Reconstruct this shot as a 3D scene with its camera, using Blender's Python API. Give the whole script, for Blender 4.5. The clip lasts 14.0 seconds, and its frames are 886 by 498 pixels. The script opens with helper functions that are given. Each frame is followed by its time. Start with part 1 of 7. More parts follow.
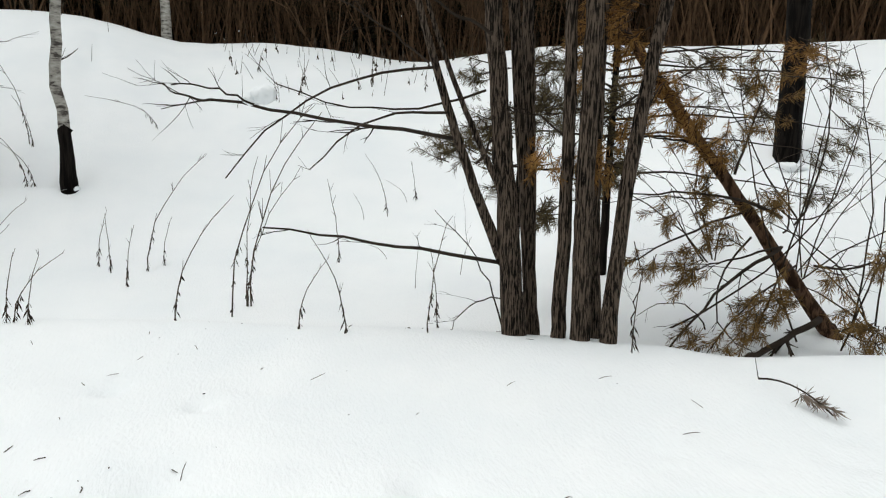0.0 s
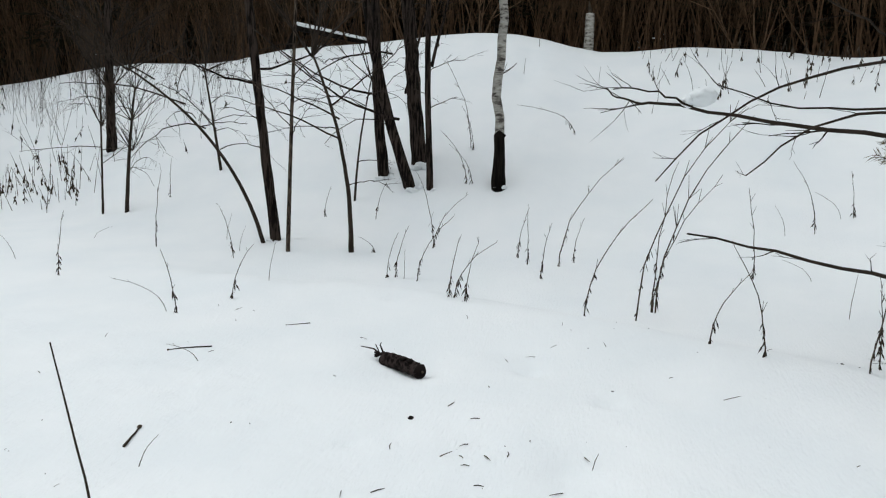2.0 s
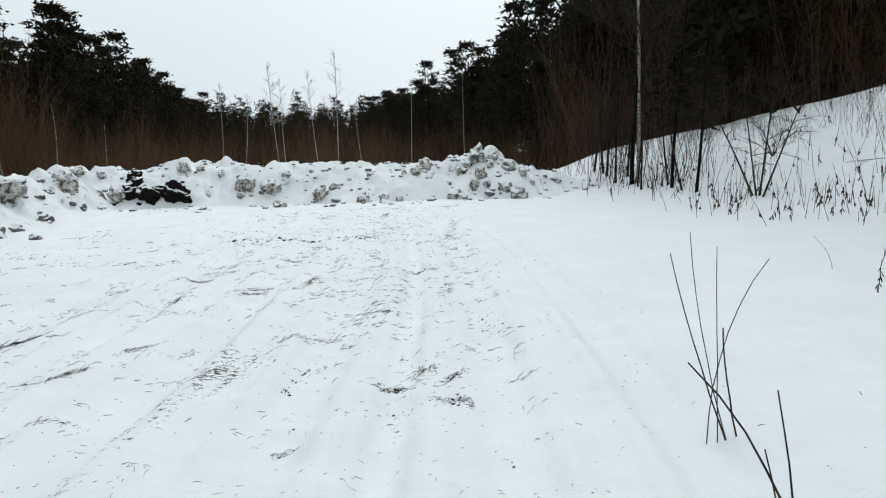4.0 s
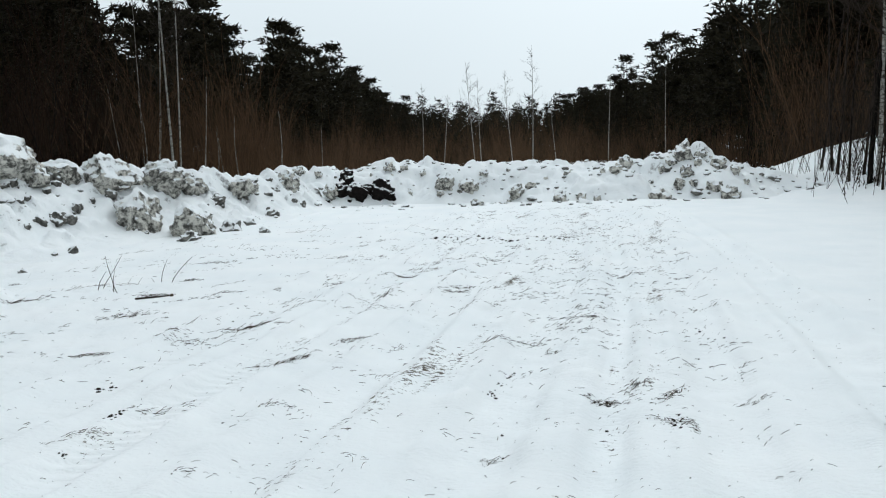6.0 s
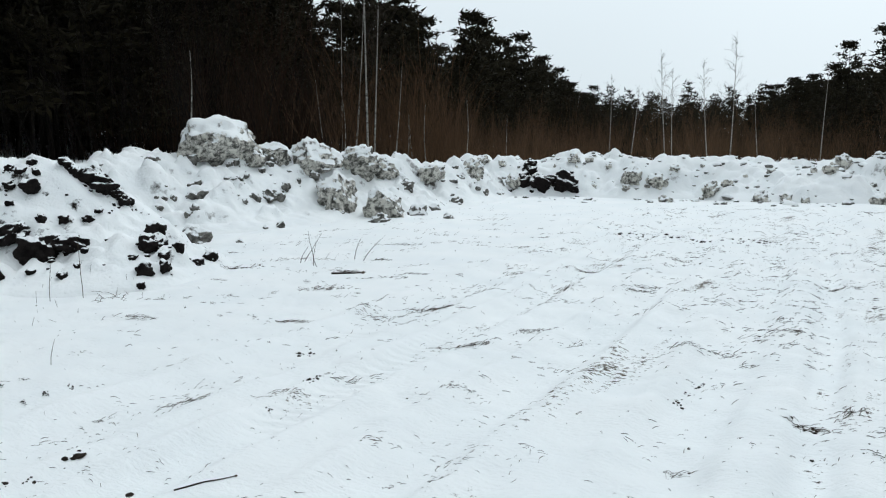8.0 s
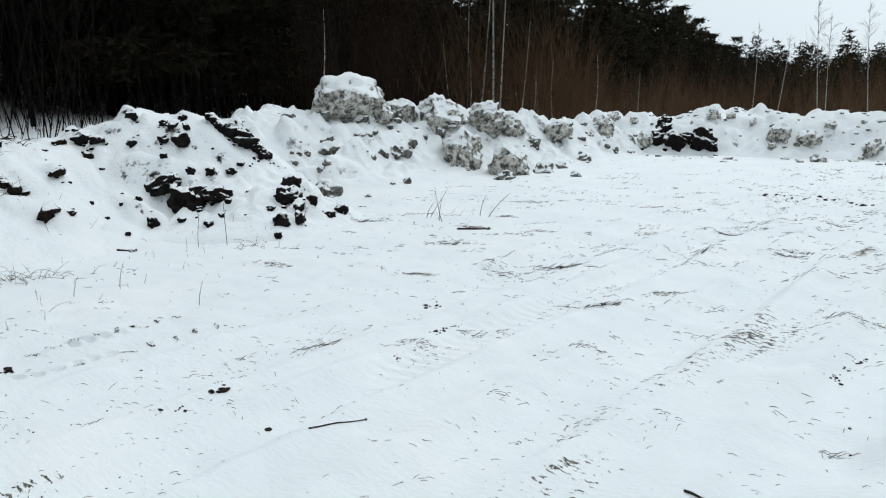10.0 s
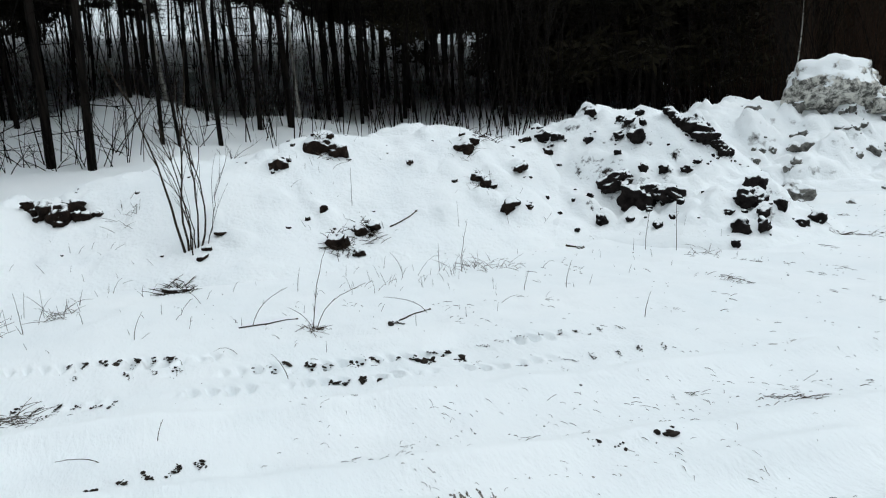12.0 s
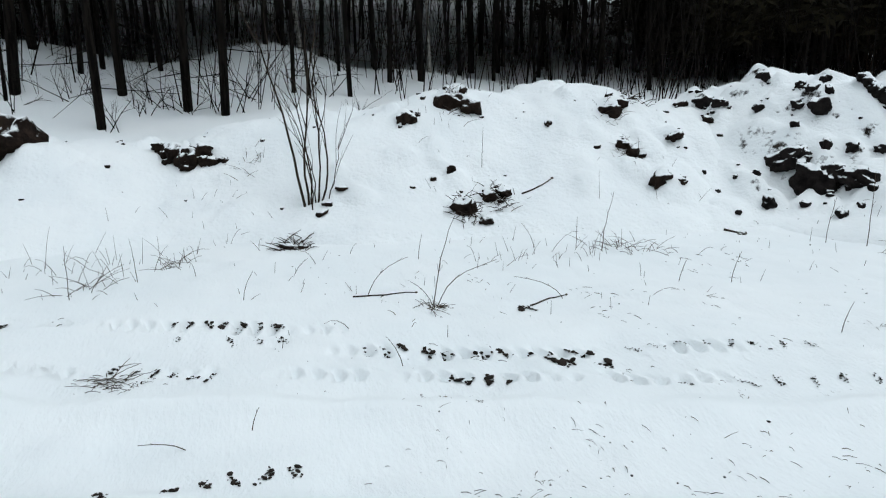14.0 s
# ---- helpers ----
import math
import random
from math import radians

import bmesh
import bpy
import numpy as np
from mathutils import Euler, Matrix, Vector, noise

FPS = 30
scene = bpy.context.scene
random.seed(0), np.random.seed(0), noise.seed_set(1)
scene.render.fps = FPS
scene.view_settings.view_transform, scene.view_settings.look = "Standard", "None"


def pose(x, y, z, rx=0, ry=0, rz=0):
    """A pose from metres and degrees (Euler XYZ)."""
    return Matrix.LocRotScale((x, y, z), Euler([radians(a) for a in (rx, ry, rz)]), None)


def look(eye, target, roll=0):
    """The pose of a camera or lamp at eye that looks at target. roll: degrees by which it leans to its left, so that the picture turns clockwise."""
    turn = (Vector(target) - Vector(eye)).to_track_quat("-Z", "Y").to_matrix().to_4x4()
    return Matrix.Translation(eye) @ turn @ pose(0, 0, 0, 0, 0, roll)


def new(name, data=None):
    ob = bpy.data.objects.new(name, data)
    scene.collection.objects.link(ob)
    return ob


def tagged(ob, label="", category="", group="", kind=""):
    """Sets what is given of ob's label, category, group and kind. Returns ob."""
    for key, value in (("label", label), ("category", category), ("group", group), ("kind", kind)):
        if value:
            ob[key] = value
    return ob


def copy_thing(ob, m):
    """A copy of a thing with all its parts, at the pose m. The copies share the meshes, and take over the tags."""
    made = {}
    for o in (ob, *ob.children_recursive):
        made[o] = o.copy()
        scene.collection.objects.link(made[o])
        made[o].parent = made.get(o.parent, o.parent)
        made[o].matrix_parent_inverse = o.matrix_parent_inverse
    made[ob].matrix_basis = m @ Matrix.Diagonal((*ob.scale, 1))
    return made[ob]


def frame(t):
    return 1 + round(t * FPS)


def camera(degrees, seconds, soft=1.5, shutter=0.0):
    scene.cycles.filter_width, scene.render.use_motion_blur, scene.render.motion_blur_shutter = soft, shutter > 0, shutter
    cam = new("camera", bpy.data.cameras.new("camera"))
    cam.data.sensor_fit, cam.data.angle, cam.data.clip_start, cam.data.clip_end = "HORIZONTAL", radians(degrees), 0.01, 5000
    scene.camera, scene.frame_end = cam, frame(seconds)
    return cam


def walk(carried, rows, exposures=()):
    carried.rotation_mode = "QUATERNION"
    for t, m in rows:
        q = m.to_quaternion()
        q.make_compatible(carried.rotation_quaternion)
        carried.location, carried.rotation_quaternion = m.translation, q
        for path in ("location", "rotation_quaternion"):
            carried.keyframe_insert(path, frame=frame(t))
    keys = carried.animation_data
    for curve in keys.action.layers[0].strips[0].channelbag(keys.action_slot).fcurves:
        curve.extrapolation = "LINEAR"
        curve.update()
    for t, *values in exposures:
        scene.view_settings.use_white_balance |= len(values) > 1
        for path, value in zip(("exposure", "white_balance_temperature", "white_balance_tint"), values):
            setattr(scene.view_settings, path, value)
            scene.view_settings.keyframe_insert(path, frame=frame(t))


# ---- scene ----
cam = camera(66.83, 14.0, 1.15)
PATH = [
    (0, look((0.313, -0.425, 1.581), (4.062, -1.654, 0.923), 0.69)),
    (0.5, look((0.265, -0.436, 1.575), (4.060, -1.491, 0.880), 0.98)),
    (1, look((0.288, -0.405, 1.566), (4.197, -0.792, 0.812), 0.83)),
    (1.5, look((0.312, -0.363, 1.565), (4.227, -0.157, 0.770), 0.73)),
    (2, look((0.345, -0.222, 1.551), (4.165, 0.769, 0.900), 1.09)),
    (2.5, look((0.361, -0.086, 1.523), (3.886, 1.703, 0.910), 1.85)),
    (3, look((0.299, 0.007, 1.543), (3.000, 2.889, 0.912), 2.21)),
    (3.5, look((0.327, 0.046, 1.536), (1.922, 3.660, 0.910), -1.10)),
    (4, look((0.335, 0.107, 1.526), (1.255, 3.958, 0.954), -1.33)),
    (4.2, look((0.293, 0.119, 1.548), (1.166, 3.983, 0.993), -0.57)),
    (6.3, look((0.201, 0.326, 1.525), (-0.210, 4.267, 0.975), -1.62)),
    (6.5, look((0.192, 0.336, 1.526), (-0.344, 4.259, 0.958), -1.06)),
    (7, look((0.190, 0.325, 1.530), (-0.500, 4.216, 0.914), -0.17)),
    (7.5, look((0.192, 0.314, 1.530), (-0.654, 4.174, 0.910), -0.38)),
    (7.7, look((0.171, 0.308, 1.535), (-0.852, 4.131, 0.951), -0.35)),
    (9.8, look((0.066, 0.365, 1.475), (-1.646, 3.905, 0.740), -0.54)),
    (10, look((0.045, 0.385, 1.472), (-1.822, 3.828, 0.660), -0.71)),
    (10.5, look((-0.122, 0.410, 1.467), (-2.285, 3.710, 0.810), 1.10)),
    (11, look((-0.323, 0.445, 1.446), (-3.012, 3.311, 0.701), 0.83)),
    (11.5, look((-0.422, 0.561, 1.431), (-3.697, 2.769, 0.795), -2.00)),
    (12, look((-0.500, 0.735, 1.426), (-4.066, 2.385, 0.676), -2.73)),
    (12.5, look((-0.623, 0.744, 1.417), (-4.059, 2.633, 0.625), -0.09)),
    (13, look((-0.830, 0.713, 1.433), (-4.065, 2.868, 0.487), 1.00)),
    (13.5, look((-0.984, 0.732, 1.397), (-4.520, 2.304, 0.382), 0.13)),
    (14, look((-1.170, 0.846, 1.375), (-4.928, 1.830, 0.420), -0.37)),
]
walk(cam, PATH, [(0, 0.23, 6550, 9), (0.5, 0.28, 6540, 9), (0.86, 0.23, 6450, 9), (1, -0.05, 6320, 9), (1.5, -0.05, 6260, 9), (2.5, 0.0, 6280, 8), (4, -0.11, 6120, 6), (10, -0.08, 6020, 6), (12.5, -0.04, 5980, 6), (13.5, -0.1, 5950, 6), (14, -0.07, 5950, 6)])


# ---- light ----
world = bpy.data.worlds.new("overcast_sky")
scene.world = world
world.use_nodes = True
wn, wl = world.node_tree.nodes, world.node_tree.links
wn.clear()
sky = wn.new("ShaderNodeTexSky")
sky.sky_type = "NISHITA"
sky.sun_disc = False
sky.sun_elevation = radians(40)
sky.sun_rotation = radians(20)
sky.air_density, sky.dust_density, sky.ozone_density = 1.0, 3.0, 1.0
veil = wn.new("ShaderNodeHueSaturation")          # the cloud cover takes the blue out
veil.inputs["Saturation"].default_value = 0.12
wl.new(sky.outputs[0], veil.inputs["Color"])
up = wn.new("ShaderNodeSeparateXYZ")              # an overcast sky is brighter overhead than at the horizon
wl.new(wn.new("ShaderNodeTexCoord").outputs["Generated"], up.inputs[0])
dome = wn.new("ShaderNodeValToRGB")
dome.color_ramp.elements[0].position, dome.color_ramp.elements[0].color = 0.0, (0.50, 0.535, 0.545, 1)
dome.color_ramp.elements[1].position, dome.color_ramp.elements[1].color = 1.0, (0.95, 0.975, 0.98, 1)
wl.new(up.outputs["Z"], dome.inputs["Fac"])
gain = wn.new("ShaderNodeMixRGB")
gain.blend_type = "MULTIPLY"
gain.inputs[0].default_value = 1.0
gain.inputs[2].default_value = (12, 12, 12, 1)
wl.new(dome.outputs[0], gain.inputs[1])
cloud = wn.new("ShaderNodeMixRGB")
cloud.inputs[0].default_value = 0.85
wl.new(veil.outputs[0], cloud.inputs[1])
wl.new(gain.outputs[0], cloud.inputs[2])
back = wn.new("ShaderNodeBackground")
back.inputs["Strength"].default_value = 0.12
wout = wn.new("ShaderNodeOutputWorld")
wl.new(cloud.outputs[0], back.inputs["Color"])
wl.new(back.outputs[0], wout.inputs["Surface"])

sun_data = bpy.data.lights.new("sun", "SUN")
sun_data.energy, sun_data.angle, sun_data.color = 0.8, radians(60), (1.0, 0.97, 0.93)
sun = new("sun", sun_data)
sun.matrix_world = look((15, 30, 45), (0, 0, 0))


# ---- materials ----
def material(name, rough=0.8, gloss=0.25):
    m = bpy.data.materials.new(name)
    m.use_nodes = True
    b = m.node_tree.nodes["Principled BSDF"]
    b.inputs["Roughness"].default_value = rough
    b.inputs["Specular IOR Level"].default_value = gloss
    return m, m.node_tree.nodes, m.node_tree.links, b


def noise_node(n, l, scale, detail=4.0, vector=None, rough=0.55):
    t = n.new("ShaderNodeTexNoise")
    t.inputs["Scale"].default_value = scale
    t.inputs["Detail"].default_value = detail
    t.inputs["Roughness"].default_value = rough
    if vector is not None:
        l.new(vector, t.inputs["Vector"])
    return t.outputs["Fac"]


def ramp(n, l, value, stops):
    r = n.new("ShaderNodeValToRGB")
    while len(r.color_ramp.elements) < len(stops):
        r.color_ramp.elements.new(0.5)
    for e, (p, c) in zip(r.color_ramp.elements, stops):
        e.position = p
        e.color = (*c, 1) if len(c) == 3 else c
    l.new(value, r.inputs["Fac"])
    return r.outputs["Color"]


def mixed(n, l, fac, a, b, mode="MIX"):
    m = n.new("ShaderNodeMixRGB")
    m.blend_type = mode
    for slot, v in ((0, fac), (1, a), (2, b)):
        if isinstance(v, (int, float)):
            m.inputs[slot].default_value = v
        elif isinstance(v, tuple):
            m.inputs[slot].default_value = (*v, 1)
        else:
            l.new(v, m.inputs[slot])
    return m.outputs[0]


def bumped(n, l, b, height, strength, distance, chain=None):
    u = n.new("ShaderNodeBump")
    u.inputs["Strength"].default_value = strength
    u.inputs["Distance"].default_value = distance
    l.new(height, u.inputs["Height"])
    if chain is not None:
        l.new(chain, u.inputs["Normal"])
    l.new(u.outputs[0], b.inputs["Normal"])
    return u.outputs[0]


def object_place(n):
    return n.new("ShaderNodeTexCoord").outputs["Object"]


def world_place(n):
    return n.new("ShaderNodeNewGeometry").outputs["Position"]


def stretched(n, l, vector, sx, sy, sz):
    m = n.new("ShaderNodeMapping")
    m.inputs["Scale"].default_value = (sx, sy, sz)
    l.new(vector, m.inputs["Vector"])
    return m.outputs[0]


def snow_material():
    """Fresh snow; where the attribute "worn" is high, grass and soil show through in small flecks."""
    m, n, l, b = material("snow", 0.75)
    p = world_place(n)
    soft = noise_node(n, l, 0.9, 5, p)
    fine = noise_node(n, l, 38, 3, p)
    tint = ramp(n, l, soft, [(0.3, (0.80, 0.835, 0.85)), (0.7, (0.86, 0.88, 0.885))])
    worn = n.new("ShaderNodeAttribute")
    worn.attribute_name = "worn"
    turn = n.new("ShaderNodeMapping")
    turn.inputs["Rotation"].default_value = (0, 0, radians(-72))
    l.new(p, turn.inputs["Vector"])
    flecks = noise_node(n, l, 1.0, 4, stretched(n, l, p, 20, 42, 20), 0.66)
    patch = noise_node(n, l, 1.0, 3, stretched(n, l, turn.outputs[0], 0.7, 2.6, 1), 0.65)
    level = n.new("ShaderNodeMath")
    level.operation = "MULTIPLY_ADD"
    l.new(patch, level.inputs[0])
    level.inputs[1].default_value = 1.25
    l.new(flecks, level.inputs[2])
    held = n.new("ShaderNodeMath")
    held.operation = "MULTIPLY_ADD"
    l.new(worn.outputs["Fac"], held.inputs[0])
    held.inputs[1].default_value = 0.35
    l.new(level.outputs[0], held.inputs[2])
    bare = n.new("ShaderNodeMapRange")
    l.new(held.outputs[0], bare.inputs["Value"])
    bare.inputs["From Min"].default_value, bare.inputs["From Max"].default_value = 1.655, 1.695
    earth = ramp(n, l, fine, [(0.35, (0.05, 0.042, 0.035)), (0.65, (0.17, 0.15, 0.12))])
    l.new(mixed(n, l, bare.outputs[0], tint, earth), b.inputs["Base Color"])
    c = bumped(n, l, b, soft, 0.4, 0.06)
    c = bumped(n, l, b, flecks, 0.5, 0.02, c)
    bumped(n, l, b, fine, 0.16, 0.008, c)
    return m


def crusted_material(name, dark, grain, level, spread=0.22, mottle=0.7, pits=(0.36, 0.3, 0.66, 1.9), patch=9.0):
    """Soil or old ice under fresh snow: snow lies wherever the surface looks up enough."""
    m, n, l, b = material(name, 0.85, 0.1)
    p = world_place(n)
    geo = n.new("ShaderNodeNewGeometry")
    sep = n.new("ShaderNodeSeparateXYZ")
    l.new(geo.outputs["Normal"], sep.inputs[0])
    rough = noise_node(n, l, grain, 5, p, 0.65)
    add = n.new("ShaderNodeMath")
    add.operation = "MULTIPLY_ADD"
    l.new(rough, add.inputs[0])
    add.inputs[1].default_value = mottle
    l.new(sep.outputs["Z"], add.inputs[2])
    cover = n.new("ShaderNodeMapRange")
    l.new(add.outputs[0], cover.inputs["Value"])
    cover.inputs["From Min"].default_value = level
    cover.inputs["From Max"].default_value = level + spread
    fine = noise_node(n, l, 25, 4, p)
    blotch = noise_node(n, l, patch, 6, p, 0.72)
    body = ramp(n, l, blotch, [(pits[0], tuple(c * pits[1] for c in dark)), (0.5, dark), (pits[2], tuple(min(1, c * pits[3]) for c in dark))])
    soft = noise_node(n, l, 1.3, 3, p)
    white = ramp(n, l, soft, [(0.3, (0.80, 0.83, 0.845)), (0.7, (0.86, 0.88, 0.885))])
    l.new(mixed(n, l, cover.outputs[0], body, white), b.inputs["Base Color"])
    c = bumped(n, l, b, rough, 0.5, 0.05)
    bumped(n, l, b, fine, 0.5, 0.02, c)
    return m


def bark_material(name, dark, light, up=2.0, across=22.0):
    m, n, l, b = material(name, 0.95, 0.08)
    p = object_place(n)
    ridges = noise_node(n, l, 1.0, 4, stretched(n, l, p, across, across, up), 0.6)
    patch = noise_node(n, l, 3.0, 3, p)
    col = ramp(n, l, ridges, [(0.45, dark), (0.56, light)])
    col = mixed(n, l, 0.15, col, ramp(n, l, patch, [(0.35, dark), (0.7, light)]))
    l.new(col, b.inputs["Base Color"])
    bumped(n, l, b, ridges, 1.0, 0.03)
    return m


def birch_material():
    m, n, l, b = material("birch_bark", 0.7)
    p = object_place(n)
    rings = noise_node(n, l, 1.0, 4, stretched(n, l, p, 5, 5, 16), 0.7)
    col = ramp(n, l, rings, [(0.38, (0.05, 0.042, 0.037)), (0.48, (0.27, 0.255, 0.225)), (0.7, (0.46, 0.45, 0.41))])
    l.new(col, b.inputs["Base Color"])
    bumped(n, l, b, rings, 0.4, 0.01)
    return m


def plain_material(name, low, high, scale=6.0, rough=0.85):
    m, n, l, b = material(name, rough, 0.08)
    p = world_place(n)
    v = noise_node(n, l, scale, 4, p)
    info = n.new("ShaderNodeNewGeometry")
    add = n.new("ShaderNodeMath")
    add.operation = "MULTIPLY_ADD"
    l.new(info.outputs["Random Per Island"], add.inputs[0])
    add.inputs[1].default_value = 0.35
    l.new(v, add.inputs[2])
    l.new(ramp(n, l, add.outputs[0], [(0.35, low), (0.85, high)]), b.inputs["Base Color"])
    return m


SNOW = snow_material()
SOIL = crusted_material("frosted_soil", (0.010, 0.008, 0.0075), 9.0, 0.9, 0.16, 0.6)
ICE = crusted_material("old_ice_block", (0.34, 0.33, 0.30), 6.0, 1.06, 0.16, 1.3, (0.42, 0.22, 0.58, 1.9), 7.0)
LUMP = crusted_material("snow_lump", (0.17, 0.165, 0.15), 5.0, 0.45, 0.3)
HEAP = crusted_material("snow_heap", (0.15, 0.14, 0.125), 7.0, 0.65, 0.2)
MOUND_SNOW = crusted_material("mound_snow", (0.02, 0.016, 0.013), 7.0, 0.98, 0.14, 1.2)
ROCK_SNOW = crusted_material("rock_bank_snow", (0.09, 0.085, 0.075), 7.0, 0.64, 0.2)
BANK_SNOW = crusted_material("bank_snow", (0.05, 0.035, 0.025), 9.0, 0.74, 0.14)
PEAT = crusted_material("peat", (0.014, 0.009, 0.0065), 9.0, 0.98, 0.16, 0.7)
BARK = bark_material("willow_bark", (0.006, 0.0048, 0.0037), (0.135, 0.102, 0.077), 8.0, 80)
# blacker than pine bark is: the dimness inside the wood is in this colour
DIMMED_PINE_BARK = bark_material("dimmed_pine_bark", (0.002, 0.0017, 0.0014), (0.013, 0.0105, 0.0085))
ALDER_BARK = bark_material("alder_bark", (0.004, 0.003, 0.0025), (0.05, 0.037, 0.03), 3.0, 30)
BIRCH = birch_material()
TWIG = plain_material("twig_bark", (0.010, 0.0075, 0.0055), (0.045, 0.034, 0.026))
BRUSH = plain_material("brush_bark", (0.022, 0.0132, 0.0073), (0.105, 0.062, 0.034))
# darker copy of the brown brush, with the gloom before the wood in its colour
SHADED_BRUSH = plain_material("shaded_brush_bark", (0.006, 0.0036, 0.0022), (0.028, 0.016, 0.0095))
STRAW = plain_material("dry_straw", (0.018, 0.014, 0.010), (0.085, 0.066, 0.048))
# green taken down far below living needles, to carry the crowns' inner shade
SHADED_NEEDLE = plain_material("shaded_green_needles", (0.005, 0.0048, 0.0028), (0.019, 0.016, 0.008), 2.0)
RUST = plain_material("rusty_needles", (0.10, 0.048, 0.014), (0.34, 0.185, 0.06), 5.0)
ROTTEN = plain_material("rotten_wood", (0.003, 0.0024, 0.0022), (0.016, 0.0115, 0.0105), 14.0)
CRUMB = plain_material("soil_crumbs", (0.006, 0.005, 0.004), (0.03, 0.024, 0.02), 9.0)


# ---- mesh building ----
class Mesh:
    """Gathers verts and faces of one part."""

    def __init__(self):
        self.v, self.f = [], []

    def tube(self, pts, radii, sides=6, cap=True):
        pts = [Vector(p) for p in pts]
        base = len(self.v)
        side = None
        for i, p in enumerate(pts):
            way = (pts[min(i + 1, len(pts) - 1)] - pts[max(i - 1, 0)]).normalized()
            ref = side if side is not None else (Vector((1, 0, 0)) if abs(way.x) < 0.8 else Vector((0, 1, 0)))
            a = (ref - way * ref.dot(way)).normalized()
            side = a
            c = way.cross(a)
            for k in range(sides):
                ang = 2 * math.pi * k / sides
                q = p + (a * math.cos(ang) + c * math.sin(ang)) * radii[i]
                self.v.append((q.x, q.y, q.z))
        for i in range(len(pts) - 1):
            for k in range(sides):
                k2 = (k + 1) % sides
                o = base + i * sides
                self.f.append((o + k, o + k2, o + sides + k2, o + sides + k))
        if cap:
            self.f.append(tuple(base + (len(pts) - 1) * sides + k for k in range(sides)))
            self.f.append(tuple(base + sides - 1 - k for k in range(sides)))
        return self

    def blade(self, a, b, width, rng):
        """A narrow needle tuft or grass leaf: a thin wedge of three sides."""
        a, b = Vector(a), Vector(b)
        way = (b - a)
        s = way.cross(Vector((rng.uniform(-1, 1), rng.uniform(-1, 1), rng.uniform(-1, 1))))
        if s.length < 1e-6:
            return
        s = s.normalized() * width
        m = a + way * 0.55
        o = len(self.v)
        for q in (a, m + s, b, m - s):
            self.v.append((q.x, q.y, q.z))
        self.f.append((o, o + 1, o + 2, o + 3))

    def sliver(self, a, b, width, rng):
        """A needle tuft seen from afar: one narrow triangle."""
        way = b - a
        s = way.cross(Vector((rng.uniform(-1, 1), rng.uniform(-1, 1), rng.uniform(-1, 1))))
        if s.length < 1e-6:
            return
        s = s.normalized() * width
        o = len(self.v)
        for q in (a + s, a - s, b):
            self.v.append((q.x, q.y, q.z))
        self.f.append((o, o + 1, o + 2))

    def lump(self, c, r, seed, squash=0.75, rough=0.35, level=2, freq=1.6):
        """An angular clod: an icosphere pushed about by noise, set level on its place."""
        vs, fs = ICO[level]
        o = len(self.v)
        rng = random.Random(seed)
        rx, ry, rz = (r * rng.uniform(0.75, 1.25) for _ in range(3))
        turn = Euler((rng.uniform(-0.4, 0.4), rng.uniform(-0.4, 0.4), rng.uniform(0, 6.3))).to_matrix()
        off = Vector((seed * 3.7 % 91, seed * 1.3 % 57, seed * 7.1 % 77))
        for p in vs:
            k = 1 + rough * (noise.noise(p * freq + off) + 0.5 * noise.noise(p * freq * 2.7 + off))
            q = turn @ Vector((p.x * rx * k, p.y * ry * k, p.z * rz * squash * k))
            self.v.append((c[0] + q.x, c[1] + q.y, c[2] + q.z))
        self.f += [tuple(o + i for i in f) for f in fs]
        return self

    def block(self, c, r, seed, squash=0.8, cuts=9, level=4, crag=0.14):
        """A broken block: a ball cut by planes, with a rough skin."""
        vs, fs = ICO[level]
        o = len(self.v)
        rng = random.Random(seed)
        planes = [(Vector((rng.gauss(0, 1), rng.gauss(0, 1), rng.gauss(0, 0.8))).normalized(), rng.uniform(0.5, 0.85)) for _ in range(cuts)]
        off = Vector((seed * 3.7 % 91, seed * 1.3 % 57, seed * 7.1 % 77))
        sx, sy = rng.uniform(0.85, 1.2), rng.uniform(0.85, 1.2)
        for p in vs:
            q = p.copy()
            for w, d in planes:
                k = q.dot(w) - d
                if k > 0:
                    q = q - w * k * 0.93
            q = q * (1 + crag * noise.noise(p * 2.2 + off) + crag * noise.noise(p * 4.6 + off) + crag * 0.6 * noise.noise(p * 10 + off))
            self.v.append((c[0] + q.x * r * sx, c[1] + q.y * r * sy, c[2] + q.z * r * squash))
        self.f += [tuple(o + i for i in f) for f in fs]
        return self

    def mesh(self, name, mat, smooth=True):
        d = bpy.data.meshes.new(name)
        d.from_pydata(self.v, [], self.f)
        d.materials.append(mat)
        if smooth:
            d.polygons.foreach_set("use_smooth", [True] * len(d.polygons))
        d.update()
        return d


def ico_table():
    table = {}
    for level in (1, 2, 3, 4):
        bm = bmesh.new()
        bmesh.ops.create_icosphere(bm, subdivisions=level, radius=1)
        bm.verts.ensure_lookup_table()
        table[level] = ([v.co.copy() for v in bm.verts], [tuple(v.index for v in f.verts) for f in bm.faces])
        bm.free()
    return table


ICO = ico_table()


def part(name, made, mat, parent, label="", smooth=True):
    ob = new(name, made.mesh(name, mat, smooth))
    ob.parent = parent
    if label:
        ob["label"] = label
    return ob


def empty(name, at=(0, 0, 0)):
    ob = new(name)
    ob.empty_display_size = 0.1
    ob.location = at
    return ob


# ---- the lie of the land ----
def smooth(a, b, v):
    t = np.clip((v - a) / (b - a), 0, 1)
    return t * t * (3 - 2 * t)


